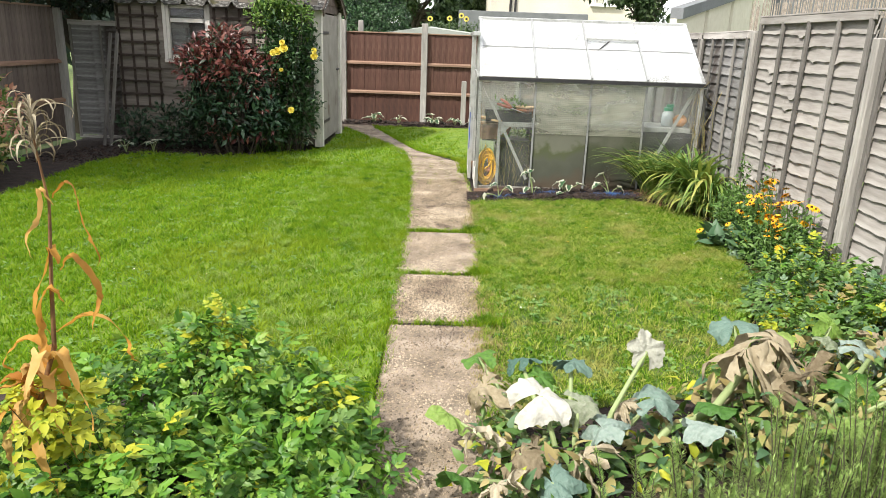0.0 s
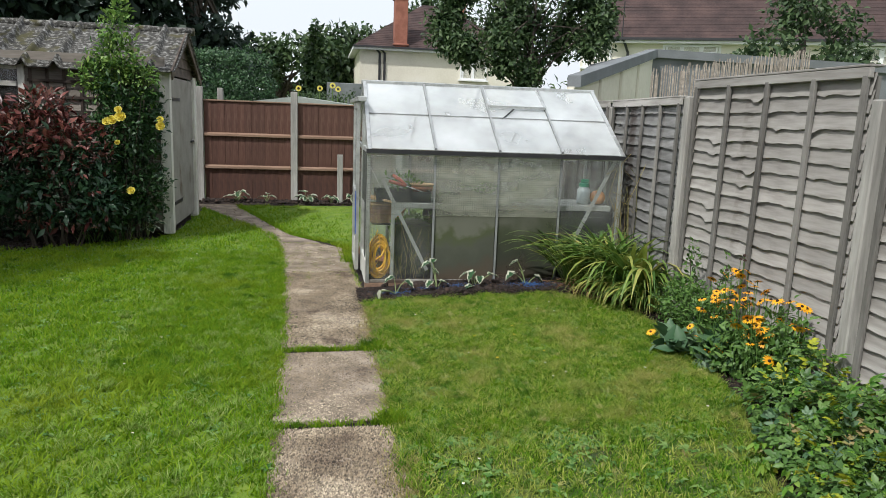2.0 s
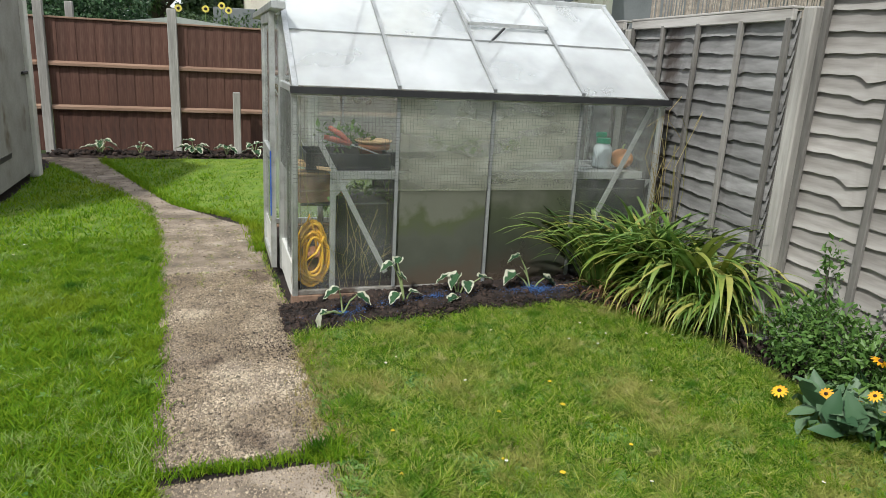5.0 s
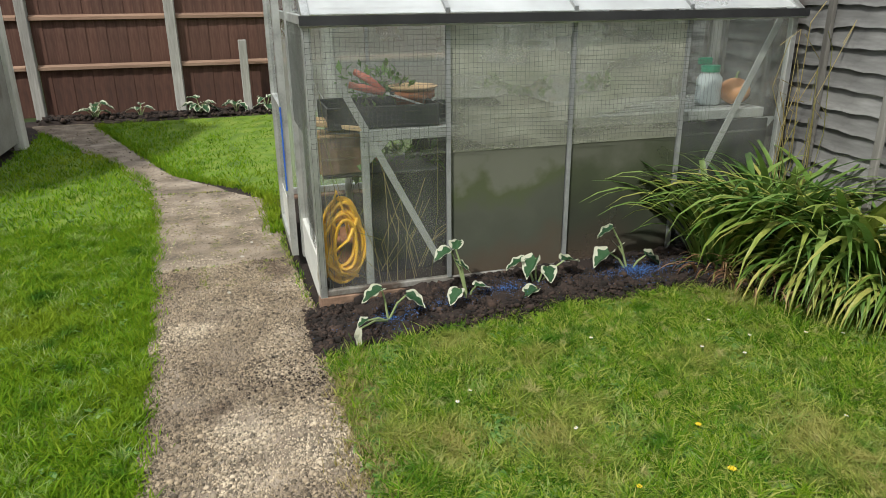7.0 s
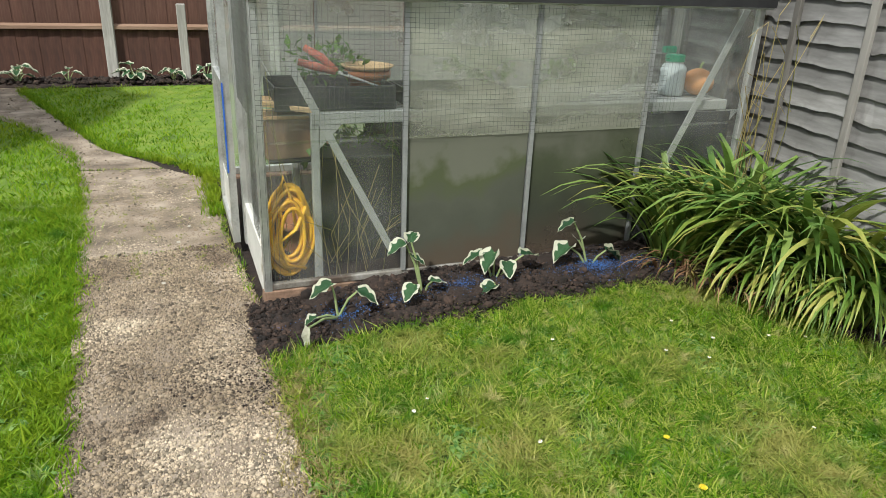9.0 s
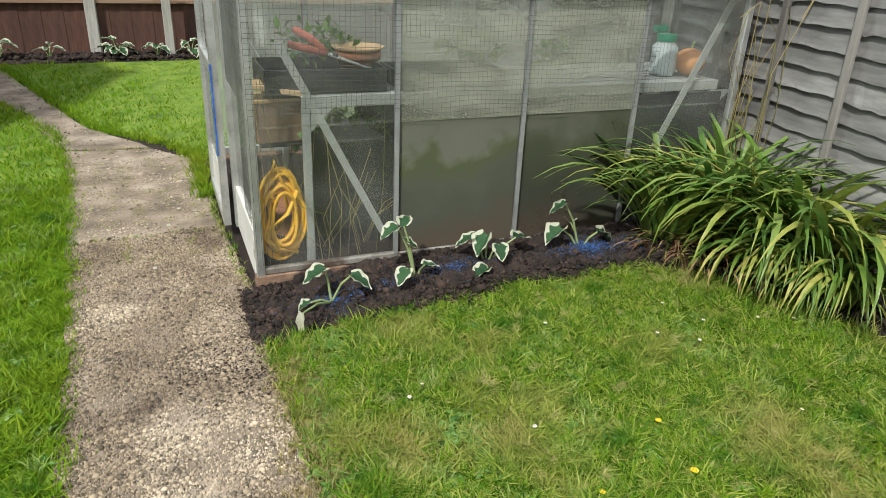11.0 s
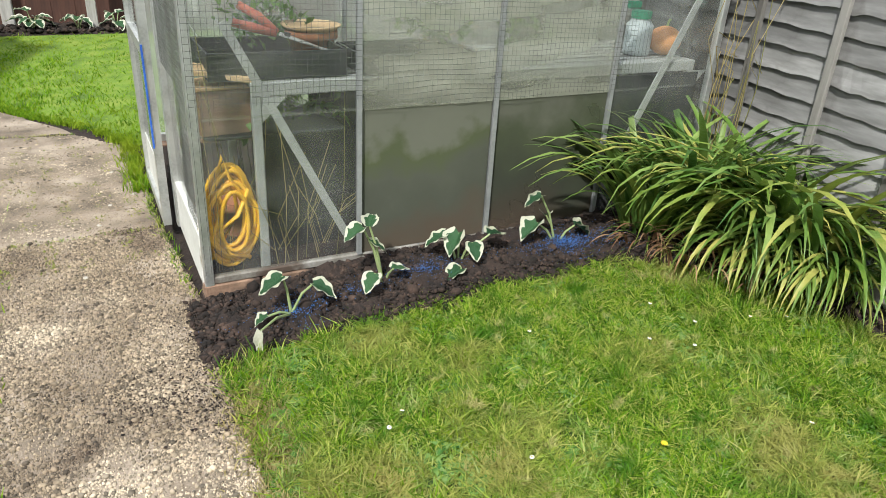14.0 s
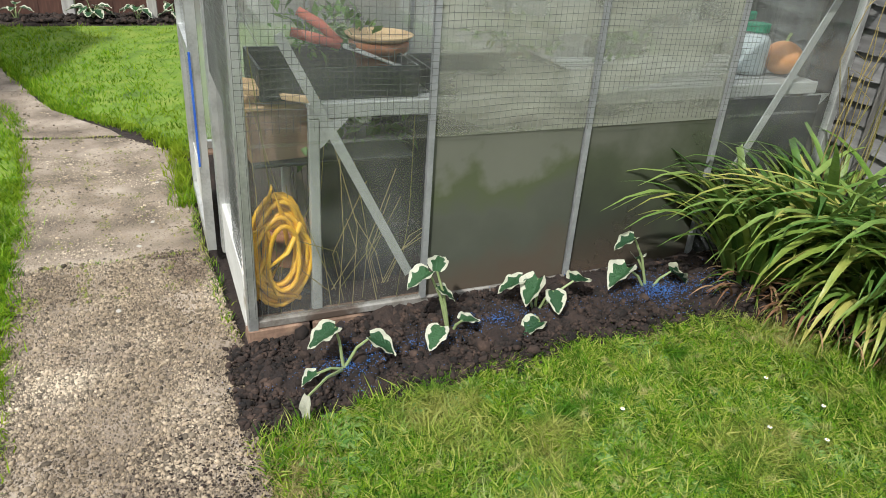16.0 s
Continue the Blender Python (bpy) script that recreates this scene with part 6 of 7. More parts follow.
def strap_clump(name, label, cat, spots, leaves, rng, m_list, lo, hi, pull=(0, 0), bend=(90, 150), group=""):
    t = thing(name, label, cat, pose(spots[0][0], spots[0][1], 0), group)
    meshes = [strap(100 + k, bend[0] + (bend[1] - bend[0]) * (k % 6) / 5, m_list[k % len(m_list)]) for k in range(12)]
    for k in range(leaves):
        sx, sy, sr = spots[k % len(spots)]
        a = rng.uniform(0, 6.283)
        d = rng.uniform(0, sr)
        x, y = sx + d * math.cos(a), sy + d * math.sin(a)
        dx, dy = math.cos(a) + pull[0] + rng.uniform(-.5, .5), math.sin(a) + pull[1] + rng.uniform(-.5, .5)
        s = rng.uniform(lo, hi)
        ob = part("leaf", meshes[rng.randrange(12)], None, t)
        ob.matrix_basis = pose(x - spots[0][0], y - spots[0][1], float(rise(x)) - .02, 0, 0, math.degrees(math.atan2(dy, dx))) @ Matrix.Diagonal((s, s * rng.uniform(.8, 1.3), s, 1))
    return t


rl = random.Random(3)
strap_clump("daylily", "tall upright dark daylily leaves in the fence corner", "plant", [(2.00, 7.40, .10), (1.88, 7.55, .10)], 40, rl, [LILYGREEN, LILYYELLOW], .60, .98, (-.2, -.2), (65, 130), "daylily clumps")
strap_clump("daylily", "arching green daylily clump against the greenhouse glass", "plant", [(1.78, 7.48, .16), (1.98, 7.52, .12), (1.60, 7.52, .10)], 250, rl, [LILYGREEN, LILYGREEN, LILYYELLOW], .50, 1.0, (-.40, -.25), (60, 135), "daylily clumps")
strap_clump("daylily", "yellowing arching daylily clump by the fence post", "plant", [(1.98, 7.08, .15), (2.00, 6.88, .12), (1.90, 7.22, .14)], 300, rl, [LILYGREEN, LILYYELLOW, LILYYELLOW, LILYGREEN], .45, 1.05, (-.35, -.40), (80, 190), "daylily clumps")
strap_clump("daylily", "low drooping yellow-green daylily leaves over the lawn edge", "plant", [(1.90, 6.95, .12), (1.95, 6.75, .10), (1.80, 7.12, .12)], 210, rl, [LILYYELLOW, LILYGREEN, LILYYELLOW], .34, .60, (-.7, -.6), (140, 215), "daylily clumps")
strap_clump("withered_leaves", "withered brown daylily leaves lying on the soil", "plant", [(1.55, 7.42, .14), (1.62, 7.2, .16), (1.74, 6.95, .14)], 150, rl, [DRYLEAF, DRYLEAF, LILYYELLOW], .16, .34, (-.6, -.6), (120, 190))
strap_clump("border_grass", "dark strap-leaved plants at the shed's foot", "plant", [(-3.2, 10.35, .2), (-3.5, 10.25, .2)], 60, rl, [LILYGREEN], .25, .45, (0, -.3), (90, 150))


def two_tone(name, verts, faces, rim, ma, mb):
    me = bpy.data.meshes.new(name)
    me.from_pydata(verts, [], faces)
    me.materials.append(ma), me.materials.append(mb)
    for p in me.polygons:
        p.use_smooth = True
        p.material_index = 1 if p.index in rim else 0
    me.update()
    return me


def hosta_leaf(seed, cup=.25, white=False, wide=.44):
    """Heart-shaped leaf of unit length along +x, green with an uneven cream rim."""
    r = random.Random(seed)
    nu = 12
    p0, p1 = r.uniform(0, 6), r.uniform(0, 6)
    vs, fs, rim = [], [], set()
    for i in range(nu + 1):
        u = i / nu
        w = wide * math.sin(math.pi * (u * .96 + .04) ** .60) ** .85 + .004
        back = -.13 * max(0, 1 - u * 5)
        le = .64 + .13 * math.sin(u * 17 + p0) + .06 * math.sin(u * 41 + p1) - .35 * max(0, u - .72)
        re = .64 + .13 * math.sin(u * 14 + p1) + .06 * math.sin(u * 37 + p0) - .35 * max(0, u - .72)
        for c in (-1, -le, -le * .5, 0, re * .5, re, 1):
            ripple = .05 * abs(c) ** 2 * math.sin(u * 15 + (p0 if c < 0 else p1))
            vs.append((u + back * abs(c), c * w * (1 + .04 * r.uniform(-1, 1)), cup * abs(c) ** 1.3 * w - .22 * u * u + ripple + .012 * math.sin(c * 14) + .006 * r.uniform(-1, 1)))
    for i in range(nu):
        for j in range(6):
            a = i * 7 + j
            if white or j in (0, 5) or i == nu - 1:
                rim.add(len(fs))
            fs.append((a, a + 1, a + 8, a + 7))
    return two_tone("leaf", vs, fs, rim, HOSTAGREEN, HOSTAWHITE)


HL = [hosta_leaf(k, .25 + .1 * (k % 3)) for k in range(4)]
HW = hosta_leaf(9, .7)
HN = hosta_leaf(10, 1.2, True, .17)


def hosta(x, y, z, leaves, label, cat="plant"):
    """leaves: (tip x, y, z, length, heading, tilt, mesh) about the world."""
    t = thing("hosta", label, cat, pose(x, y, z), "hostas")
    for lx, ly, lz, s, head, tilt, me in leaves:
        g = Geo().tube([(0, 0, -.02), ((lx - x) * .5, (ly - y) * .5, (lz - z) * .62), (lx - x, ly - y, lz - z)], [.006, .005, .004], 6)
        part("stalk", g, STALK, t)
        ob = part("leaf", me, None, t)
        ob.matrix_basis = pose(lx - x, ly - y, lz - z, 0, tilt, head) @ Matrix.Diagonal((s, s, s, 1))
    return t


HLAB = "young hosta with cream-edged green leaves in dark soil"
hosta(-.12, 7.50, .04, [(-.14, 7.53, .17, .11, 195, 15, HL[0]), (-.04, 7.47, .15, .10, -35, 20, HL[1]), (-.28, 7.30, .10, .10, 235, 78, HN), (-.22, 7.45, .06, .06, 200, 10, HW)], HLAB)
hosta(.27, 7.54, .06, [(.20, 7.59, .29, .10, 200, 10, HL[2]), (.22, 7.57, .30, .08, 60, -25, HW), (.22, 7.56, .24, .08, -20, 25, HL[3]), (.20, 7.46, .15, .09, 220, 25, HL[0]), (.29, 7.49, .14, .08, 10, 5, HL[1])], HLAB)
hosta(.62, 7.56, .07, [(.57, 7.60, .20, .10, 170, 20, HL[3]), (.62, 7.57, .21, .11, 210, 40, HW), (.66, 7.52, .18, .09, -100, 25, HL[0]), (.76, 7.55, .19, .11, 20, 5, HL[1]), (.58, 7.46, .10, .10, 200, 5, HL[2])], HLAB)
hosta(1.13, 7.57, .08, [(1.04, 7.60, .31, .09, 175, 20, HL[1]), (1.02, 7.58, .19, .12, 200, 15, HW), (1.08, 7.6, .21, .07, 60, 10, HW), (1.20, 7.54, .17, .10, -10, 25, HW)], HLAB)
for x, y, s, n in ((-2.25, 14.02, .17, 8), (-1.05, 14.0, .17, 9), (-.62, 14.02, .14, 6), (-.25, 13.98, .15, 6), (-2.95, 10.52, .17, 10), (-4.95, 9.8, .13, 6), (-5.3, 9.7, .13, 5), (-1.75, 14.05, .12, 4)):
    lv = []
    for k in range(n):
        a = 6.283 * k / n + x
        d = s * rl.uniform(.25, .55)
        lv.append((x + d * math.cos(a), y + d * math.sin(a), float(rise(x)) + .03 + s * rl.uniform(.5, 1.2), s * rl.uniform(.7, 1.1), math.degrees(a), rl.uniform(-20, 25), HL[k % 4]))
    hosta(x, y, float(rise(x)) + .02, lv, "clump of cream-edged hosta in dark soil")


def bush(name, label, blobs, n, size, mats, rng, cat="shrub", shell=.4, aspect=.5, stems=7, stem_r=.008, droop=.2, up=.3, kind="ovate", seg=2):
    """A shrub: stems from the ground and one leaf mesh for each material; mats: (material, share, lowest height share)."""
    cx, cy = np.mean([b[0] for b in blobs]), np.mean([b[1] for b in blobs])
    t = thing(name, label, cat)
    g = Geo()
    gz0 = float(rise(cx)) - .03
    for k in range(stems):
        b = blobs[k % len(blobs)]
        tip = Vector((b[0] + rng.uniform(-.7, .7) * b[3], b[1] + rng.uniform(-.7, .7) * b[4], b[2] + rng.uniform(0, .8) * b[5]))
        root = Vector((cx + (b[0] - cx) * .5 + rng.uniform(-.05, .05), cy + (b[1] - cy) * .5 + rng.uniform(-.05, .05), gz0))
        g.tube([root, root.lerp(tip, .5) + Vector((rng.uniform(-.03, .03), rng.uniform(-.03, .03), .04)), tip], [stem_r, stem_r * .7, stem_r * .3], 5)
    tagged(part("stem", g, BARK, t), kind="stuff")
    P, d = cloud(blobs, n, rng, shell)
    zlo, zhi = P[:, 2].min(), P[:, 2].max()
    hgt = (P[:, 2] - zlo) / (zhi - zlo + 1e-6)
    left = np.ones(n, bool)
    ok = P[:, 2] > rise(P[:, 0]) - .01
    for i, (mt, share, lowest) in enumerate(mats):
        k = left & (rng.uniform(0, 1, n) < share) & (hgt + rng.uniform(-.15, .15, n) > lowest)
        left &= ~k
        k &= ok
        m_ = int(k.sum())
        if not m_:
            continue
        D = unit(m_, rng) * .8 + d[k] * .7 + np.array([0, 0, up])
        Nn = d[k] * .6 + unit(m_, rng) * .5 + np.array([0, 0, 1.0])
        L = size * rng.uniform(.4, 1.5, m_)
        part("leaves", scatter_leaves("leaves", P[k], D, Nn, L, L * aspect, mt, kind, seg, droop), None, t)
    return t


RED = foliage("red_young_leaf", [(0.075, 0.020, 0.020), (0.15, 0.042, 0.036), (0.26, 0.10, 0.078), (0.08, 0.04, 0.03)], 0.35, 0.25)
DKGREEN = foliage("glossy_dark_leaf", [(0.012, 0.035, 0.018), (0.025, 0.06, 0.028), (0.04, 0.085, 0.04)], 0.35, 0.15)
ROSELEAF = foliage("rose_leaf", [(0.014, 0.04, 0.015), (0.03, 0.075, 0.022), (0.05, 0.11, 0.03)], 0.45, 0.2)
ROSELIGHT = foliage("rose_young_leaf", [(0.06, 0.15, 0.03), (0.15, 0.27, 0.05), (0.26, 0.37, 0.09)], 0.45, 0.35)
MIDGREEN = foliage("mid_green_leaf", [(0.05, 0.115, 0.022), (0.095, 0.19, 0.038), (0.16, 0.27, 0.07)], 0.45, 0.3)
BRIGHT = foliage("bright_crop_leaf", [(0.045, 0.14, 0.020), (0.085, 0.22, 0.022), (0.15, 0.31, 0.03), (0.25, 0.37, 0.06)], 0.45, 0.35)
YELLOWL = foliage("yellowing_leaf", [(0.32, 0.37, 0.02), (0.48, 0.48, 0.035), (0.25, 0.34, 0.03)], 0.5, 0.35)
BROWNL = foliage("browning_leaf", [(0.22, 0.17, 0.06), (0.36, 0.30, 0.13), (0.24, 0.25, 0.07)], 0.7, 0.25)
PINK = foliage("pinkish_flower_head", [(0.45, 0.20, 0.14), (0.55, 0.30, 0.22), (0.40, 0.26, 0.16)], 0.6, 0.3)
ROSEMARYL = foliage("rosemary_needle", [(0.13, 0.22, 0.05), (0.22, 0.34, 0.075), (0.34, 0.44, 0.13)], 0.5, 0.3)
LUNGWORT = foliage("spotted_grey_leaf", [(0.04, 0.10, 0.045), (0.09, 0.17, 0.08), (0.15, 0.23, 0.13)], 0.5, 0.2)

Q = np.random.RandomState(12)
bush("photinia", "red-tipped photinia shrub in front of the shed", [(-3.95, 9.95, 1.25, .55, .38, .38), (-3.55, 9.95, 1.05, .40, .34, .42), (-4.3, 10.0, 1.25, .36, .3, .30), (-3.75, 9.9, .6, .52, .34, .46), (-3.3, 9.85, .55, .26, .24, .34), (-3.9, 9.98, 1.60, .3, .22, .17), (-4.2, 9.95, .7, .36, .3, .4)], 4600, .105, [(RED, .75, .55), (DKGREEN, .93, 0), (RED, 1, 0)], Q, stems=12, stem_r=.014, aspect=.40)
bush("climbing_rose", "tall dark climbing rose with yellow blooms", [(-3.12, 10.25, 1.35, .40, .28, .5), (-2.98, 10.36, .7, .36, .26, .6), (-3.22, 10.3, 1.9, .28, .22, .35), (-2.90, 10.42, 1.5, .24, .18, .5), (-3.25, 10.2, .5, .3, .25, .45)], 8200, .062, [(ROSELIGHT, .4, .78), (ROSELEAF, 1, 0)], Q, stems=12, stem_r=.009)
bush("rose_shoots", "light green young rose shoots over the roof edge", [(-3.15, 10.3, 2.15, .34, .16, .28), (-3.16, 10.3, 2.50, .20, .12, .24), (-3.38, 10.28, 1.95, .28, .15, .24), (-3.12, 10.32, 2.72, .12, .07, .14), (-2.95, 10.3, 1.95, .25, .14, .2)], 2000, .062, [(ROSELIGHT, 1, 0)], Q, stems=8, stem_r=.006)
bush("hydrangea", "fading pink flowering shrub at the lawn edge", [(-5.95, 7.5, .75, .55, .5, .45), (-5.7, 7.2, .45, .4, .4, .35), (-6.1, 7.9, .6, .4, .4, .5)], 2600, .085, [(PINK, .55, .35), (MIDGREEN, .8, 0), (BROWNL, 1, 0)], Q, stems=9)
bush("shade_shrub", "low dark shrub under the shed window", [(-4.75, 10.2, .35, .4, .25, .35), (-5.4, 10.3, .3, .3, .2, .3), (-4.3, 10.25, .4, .4, .22, .4)], 1800, .07, [(DKGREEN, 1, 0)], Q, stems=8)
bush("border_shrub", "small leafy green shrub against the fence", [(1.93, 5.98, .30, .22, .30, .24), (1.92, 5.75, .28, .20, .22, .20), (1.95, 6.2, .26, .18, .2, .2), (1.98, 6.1, .62, .05, .05, .22), (2.0, 5.68, .55, .05, .05, .18)], 3400, .036, [(MIDGREEN, 1, 0)], Q, stems=12, stem_r=.005)
bush("lungwort", "low lungwort with pale spotted leaves", [(1.72, 5.65, .10, .17, .26, .10), (1.82, 5.42, .13, .16, .22, .11)], 230, .13, [(LUNGWORT, 1, 0)], Q, "plant", stems=5, aspect=.5, seg=3, stem_r=.004)
bush("strawberry_bed", "mixed green and yellowing ground-cover leaves in border", [(1.72, 4.45, .16, .28, .35, .16), (1.90, 4.05, .20, .30, .4, .2), (1.55, 3.95, .14, .28, .35, .14), (1.45, 3.55, .14, .32, .3, .14), (1.9, 3.5, .22, .3, .4, .2), (1.98, 4.7, .22, .16, .25, .18)], 2600, .085, [(YELLOWL, .12, 0), (BROWNL, .06, 0), (MIDGREEN, .7, 0), (BRIGHT, .6, 0), (LUNGWORT, 1, 0)], Q, "plant", stems=20, aspect=1.1, stem_r=.003, kind="pinnate")
bush("potato_plants", "sprawling leafy green vegetable plants by the path", [(-1.60, 2.42, .26, .42, .34, .24), (-1.60, 2.46, .44, .16, .14, .13), (-1.25, 2.25, .20, .34, .32, .18), (-2.0, 2.2, .22, .45, .40, .20), (-1.05, 2.05, .10, .22, .36, .13), (-1.55, 1.75, .20, .5, .42, .20), (-1.15, 1.55, .14, .3, .4, .15), (-2.1, 1.6, .22, .45, .45, .2)], 4600, .085, [(YELLOWL, .05, .3), (BRIGHT, .85, .15), (MIDGREEN, 1, 0)], Q, "vegetable", stems=34, aspect=1.0, stem_r=.005, kind="pinnate", droop=.3)
bush("yellowed_shoots", "yellowing pale shoots among the vegetables", [(-1.93, 1.72, .55, .10, .10, .10), (-1.58, 2.5, .55, .09, .07, .07), (-1.85, 1.8, .42, .12, .1, .08)], 130, .085, [(YELLOWL, 1, 0)], Q, "vegetable", stems=9, stem_r=.004, aspect=1.0, kind="pinnate")


def rosemary(x, y, h, n, seed):
    r = np.random.RandomState(seed)
    t = thing("rosemary", "upright bushy rosemary with needle leaves", "herb", pose(x, y, 0), "rosemary bushes")
    g, P, D = Geo(), [], []
    for k in range(n):
        a, d = r.uniform(0, 6.28), r.uniform(.02, .2)
        tip = Vector((math.cos(a) * d * 1.6, math.sin(a) * d * 1.6, h * r.uniform(.6, 1.05)))
        root = Vector((math.cos(a) * d * .5, math.sin(a) * d * .5, 0))
        mid = root.lerp(tip, .5) + Vector((math.cos(a) * .03, math.sin(a) * .03, 0))
        g.tube([root, mid, tip], [.004, .003, .0015], 4)
        for q in np.linspace(.2, 1, 80):
            c = root.lerp(mid, q * 2) if q < .5 else mid.lerp(tip, q * 2 - 1)
            for _ in range(4):
                b = r.uniform(0, 6.28)
                P.append(c), D.append((math.cos(b), math.sin(b), r.uniform(.5, 1.5)))
    tagged(part("stem", g, BARK, t), kind="stuff")
    P, D = np.array([tuple(p) for p in P]), np.array(D)
    L = .024 * r.uniform(.6, 1.2, len(P))
    part("needles", scatter_leaves("needles", P, D, np.tile([.1, .2, 1.0], (len(P), 1)), L, L * .13, ROSEMARYL, "narrow", 2, .1), None, t)


for x, y, h, n, s in ((.30, 1.72, .46, 60, 1), (.04, 1.62, .38, 40, 2), (.62, 1.85, .55, 70, 3), (.80, 1.65, .62, 70, 4), (.45, 1.45, .5, 50, 5), (1.0, 1.95, .58, 60, 6)):
    rosemary(x, y, h, n, s)


def lobed_leaf(seed, material, curl=.3, tatter=.12):
    """A big five-lobed leaf of unit span around its stalk, ridged and ragged."""
    r = random.Random(seed)
    n, rings = 72, 7
    ph_ = [r.uniform(0, 6.28) for _ in range(4)]
    dry = tatter > .2
    vs, fs = [(0, 0, -.04)], []
    for k in range(1, rings + 1):
        f = k / rings
        for i in range(n):
            a = -math.pi * .93 + 2 * math.pi * .93 * i / (n - 1)
            n1 = noise.noise(Vector((math.cos(a) * 1.3 + seed, math.sin(a) * 1.3, 3.1)))
            n2 = noise.noise(Vector((math.cos(a) * 7 + seed, math.sin(a) * 7, 1.7)))
            lob = (.40 + .055 * math.cos(5 * a)) * (1 + .35 * n1 + (.5 if dry else .12) * n2 * f * f) + .012 * math.sin(31 * a + ph_[0]) * f
            fall = curl * f * f * (.7 + .5 * n1 + .35 * math.sin(2 * a + ph_[1]))
            q = lob * f * (1 - .35 * min(1, max(0, fall)))
            z = .07 * abs(math.sin(2.5 * a + .3)) * f - fall * .6 + .03 * math.sin(9 * a + ph_[2]) * f * f
            c, s_ = q * math.cos(a), q * math.sin(a)
            crumple = (.2 if dry else .06) * f
            w3 = noise.noise_vector(Vector((c * 5, s_ * 5, seed * 1.7))) + .5 * noise.noise_vector(Vector((c * 13, s_ * 13, seed * 2.3)))
            vs.append((c + crumple * w3.x * .7, s_ + crumple * w3.y * .7, z + crumple * w3.z))
    for i in range(n - 1):
        fs.append((0, 1 + i, 2 + i))
    torn = [noise.noise(Vector((i * .42, seed * 3.7, .5))) for i in range(n)]
    for k in range(rings - 1):
        for i in range(n - 1):
            if dry and torn[i] > .42 - .09 * k:
                continue
            a = 1 + k * n + i
            fs.append((a, a + n, a + n + 1, a + 1))
    return Geo().add(vs, fs).mesh("leaf", material, True)


def marrow(x, y, spots, label):
    t = thing("marrow_plant", label, "vegetable", pose(x, y, 0), "marrow plants")
    for i, (lx, ly, lz, s, mt, rx, ry, rz, curl) in enumerate(spots):
        me = lobed_leaf(300 + i * 7 + int(x * 50), mt, curl, .25 if mt is DRYMARROW else .1)
        g = Geo().tube([(rl.uniform(-.12, .12), rl.uniform(-.12, .12), -.02), ((lx - x) * .55, (ly - y) * .55 - .03, lz * .55), (lx - x, ly - y, lz - .01)], [.014, .011, .008], 7)
        part("stalk", g, STALK, t)
        ob = part("leaf", me, None, t)
        ob.matrix_basis = pose(lx - x, ly - y, lz, rx, ry, rz) @ Matrix.Diagonal((s * .9, s * .9, s * .9, 1))
    return t


G_, B_, W_, D_ = MARROWGREEN, MARROWBLUE, MILDEW, DRYMARROW
marrow(-.15, 2.25, [(-.50, 2.80, .28, .24, G_, -15, 10, 100, .3), (-.30, 2.78, .28, .22, B_, -20, 0, 60, .4), (-.22, 2.70, .24, .22, G_, 15, 0, 20, .3),
                    (-.48, 2.52, .27, .34, D_, -20, 25, 150, .5), (-.26, 2.34, .34, .38, W_, 18, 0, 30, .45), (-.10, 2.36, .30, .26, W_, 30, 10, -30, .6), (-.08, 2.70, .32, .24, B_, -10, 10, 40, .4), (-.50, 2.22, .24, .28, D_, 40, -20, 210, .6),
                    (.19, 2.50, .48, .23, W_, 10, -58, 90, .25), (.22, 2.42, .30, .30, B_, 10, 0, 10, .4), (.08, 2.40, .28, .22, D_, 30, 20, 200, .7), (-.02, 2.28, .24, .28, B_, 25, -10, 300, .4),
                    (-.36, 2.10, .22, .32, D_, 30, 0, 270, .6), (-.46, 1.95, .18, .32, D_, 45, -10, 240, .6), (-.25, 1.98, .18, .26, B_, 30, 0, 290, .5), (-.12, 2.12, .2, .3, D_, 50, 10, 250, .7), (-.62, 2.42, .18, .26, G_, 10, -30, 190, .4),
                    (-.58, 2.05, .14, .26, G_, 20, -35, 210, .4), (-.30, 1.75, .14, .28, D_, 40, 0, 260, .6)], "collapsing marrow plant with mildewed and dried leaves")
marrow(.78, 2.55, [(.66, 2.62, .46, .56, D_, 25, -10, 240, .95), (.80, 2.66, .48, .58, D_, 15, 10, 30, 1.0), (.74, 2.50, .34, .38, D_, 65, 0, 270, .8), (.92, 2.60, .36, .34, D_, 50, 20, 300, .8), (.76, 3.02, .40, .34, B_, -15, 0, 80, .35), (.95, 2.98, .38, .30, G_, -5, 10, 20, .3),
                   (1.20, 2.96, .44, .30, G_, 40, -20, 60, .4), (1.26, 2.78, .40, .30, B_, 10, 20, -20, .4), (1.12, 2.80, .42, .22, W_, 20, -10, 100, .4), (.38, 2.22, .30, .28, B_, 15, -10, 200, .4), (1.1, 2.55, .34, .32, G_, 20, 10, -40, .4),
                   (1.36, 2.60, .42, .32, B_, 10, 20, 0, .4), (1.25, 2.35, .44, .32, W_, 30, 0, 300, .5), (.50, 2.45, .26, .26, G_, 20, -20, 200, .4), (.95, 2.30, .28, .3, MARROWGREEN, 20, 0, 250, .4), (1.45, 2.95, .38, .3, D_, 20, 10, 20, .5)], "large marrow plant with one withered papery leaf crown")
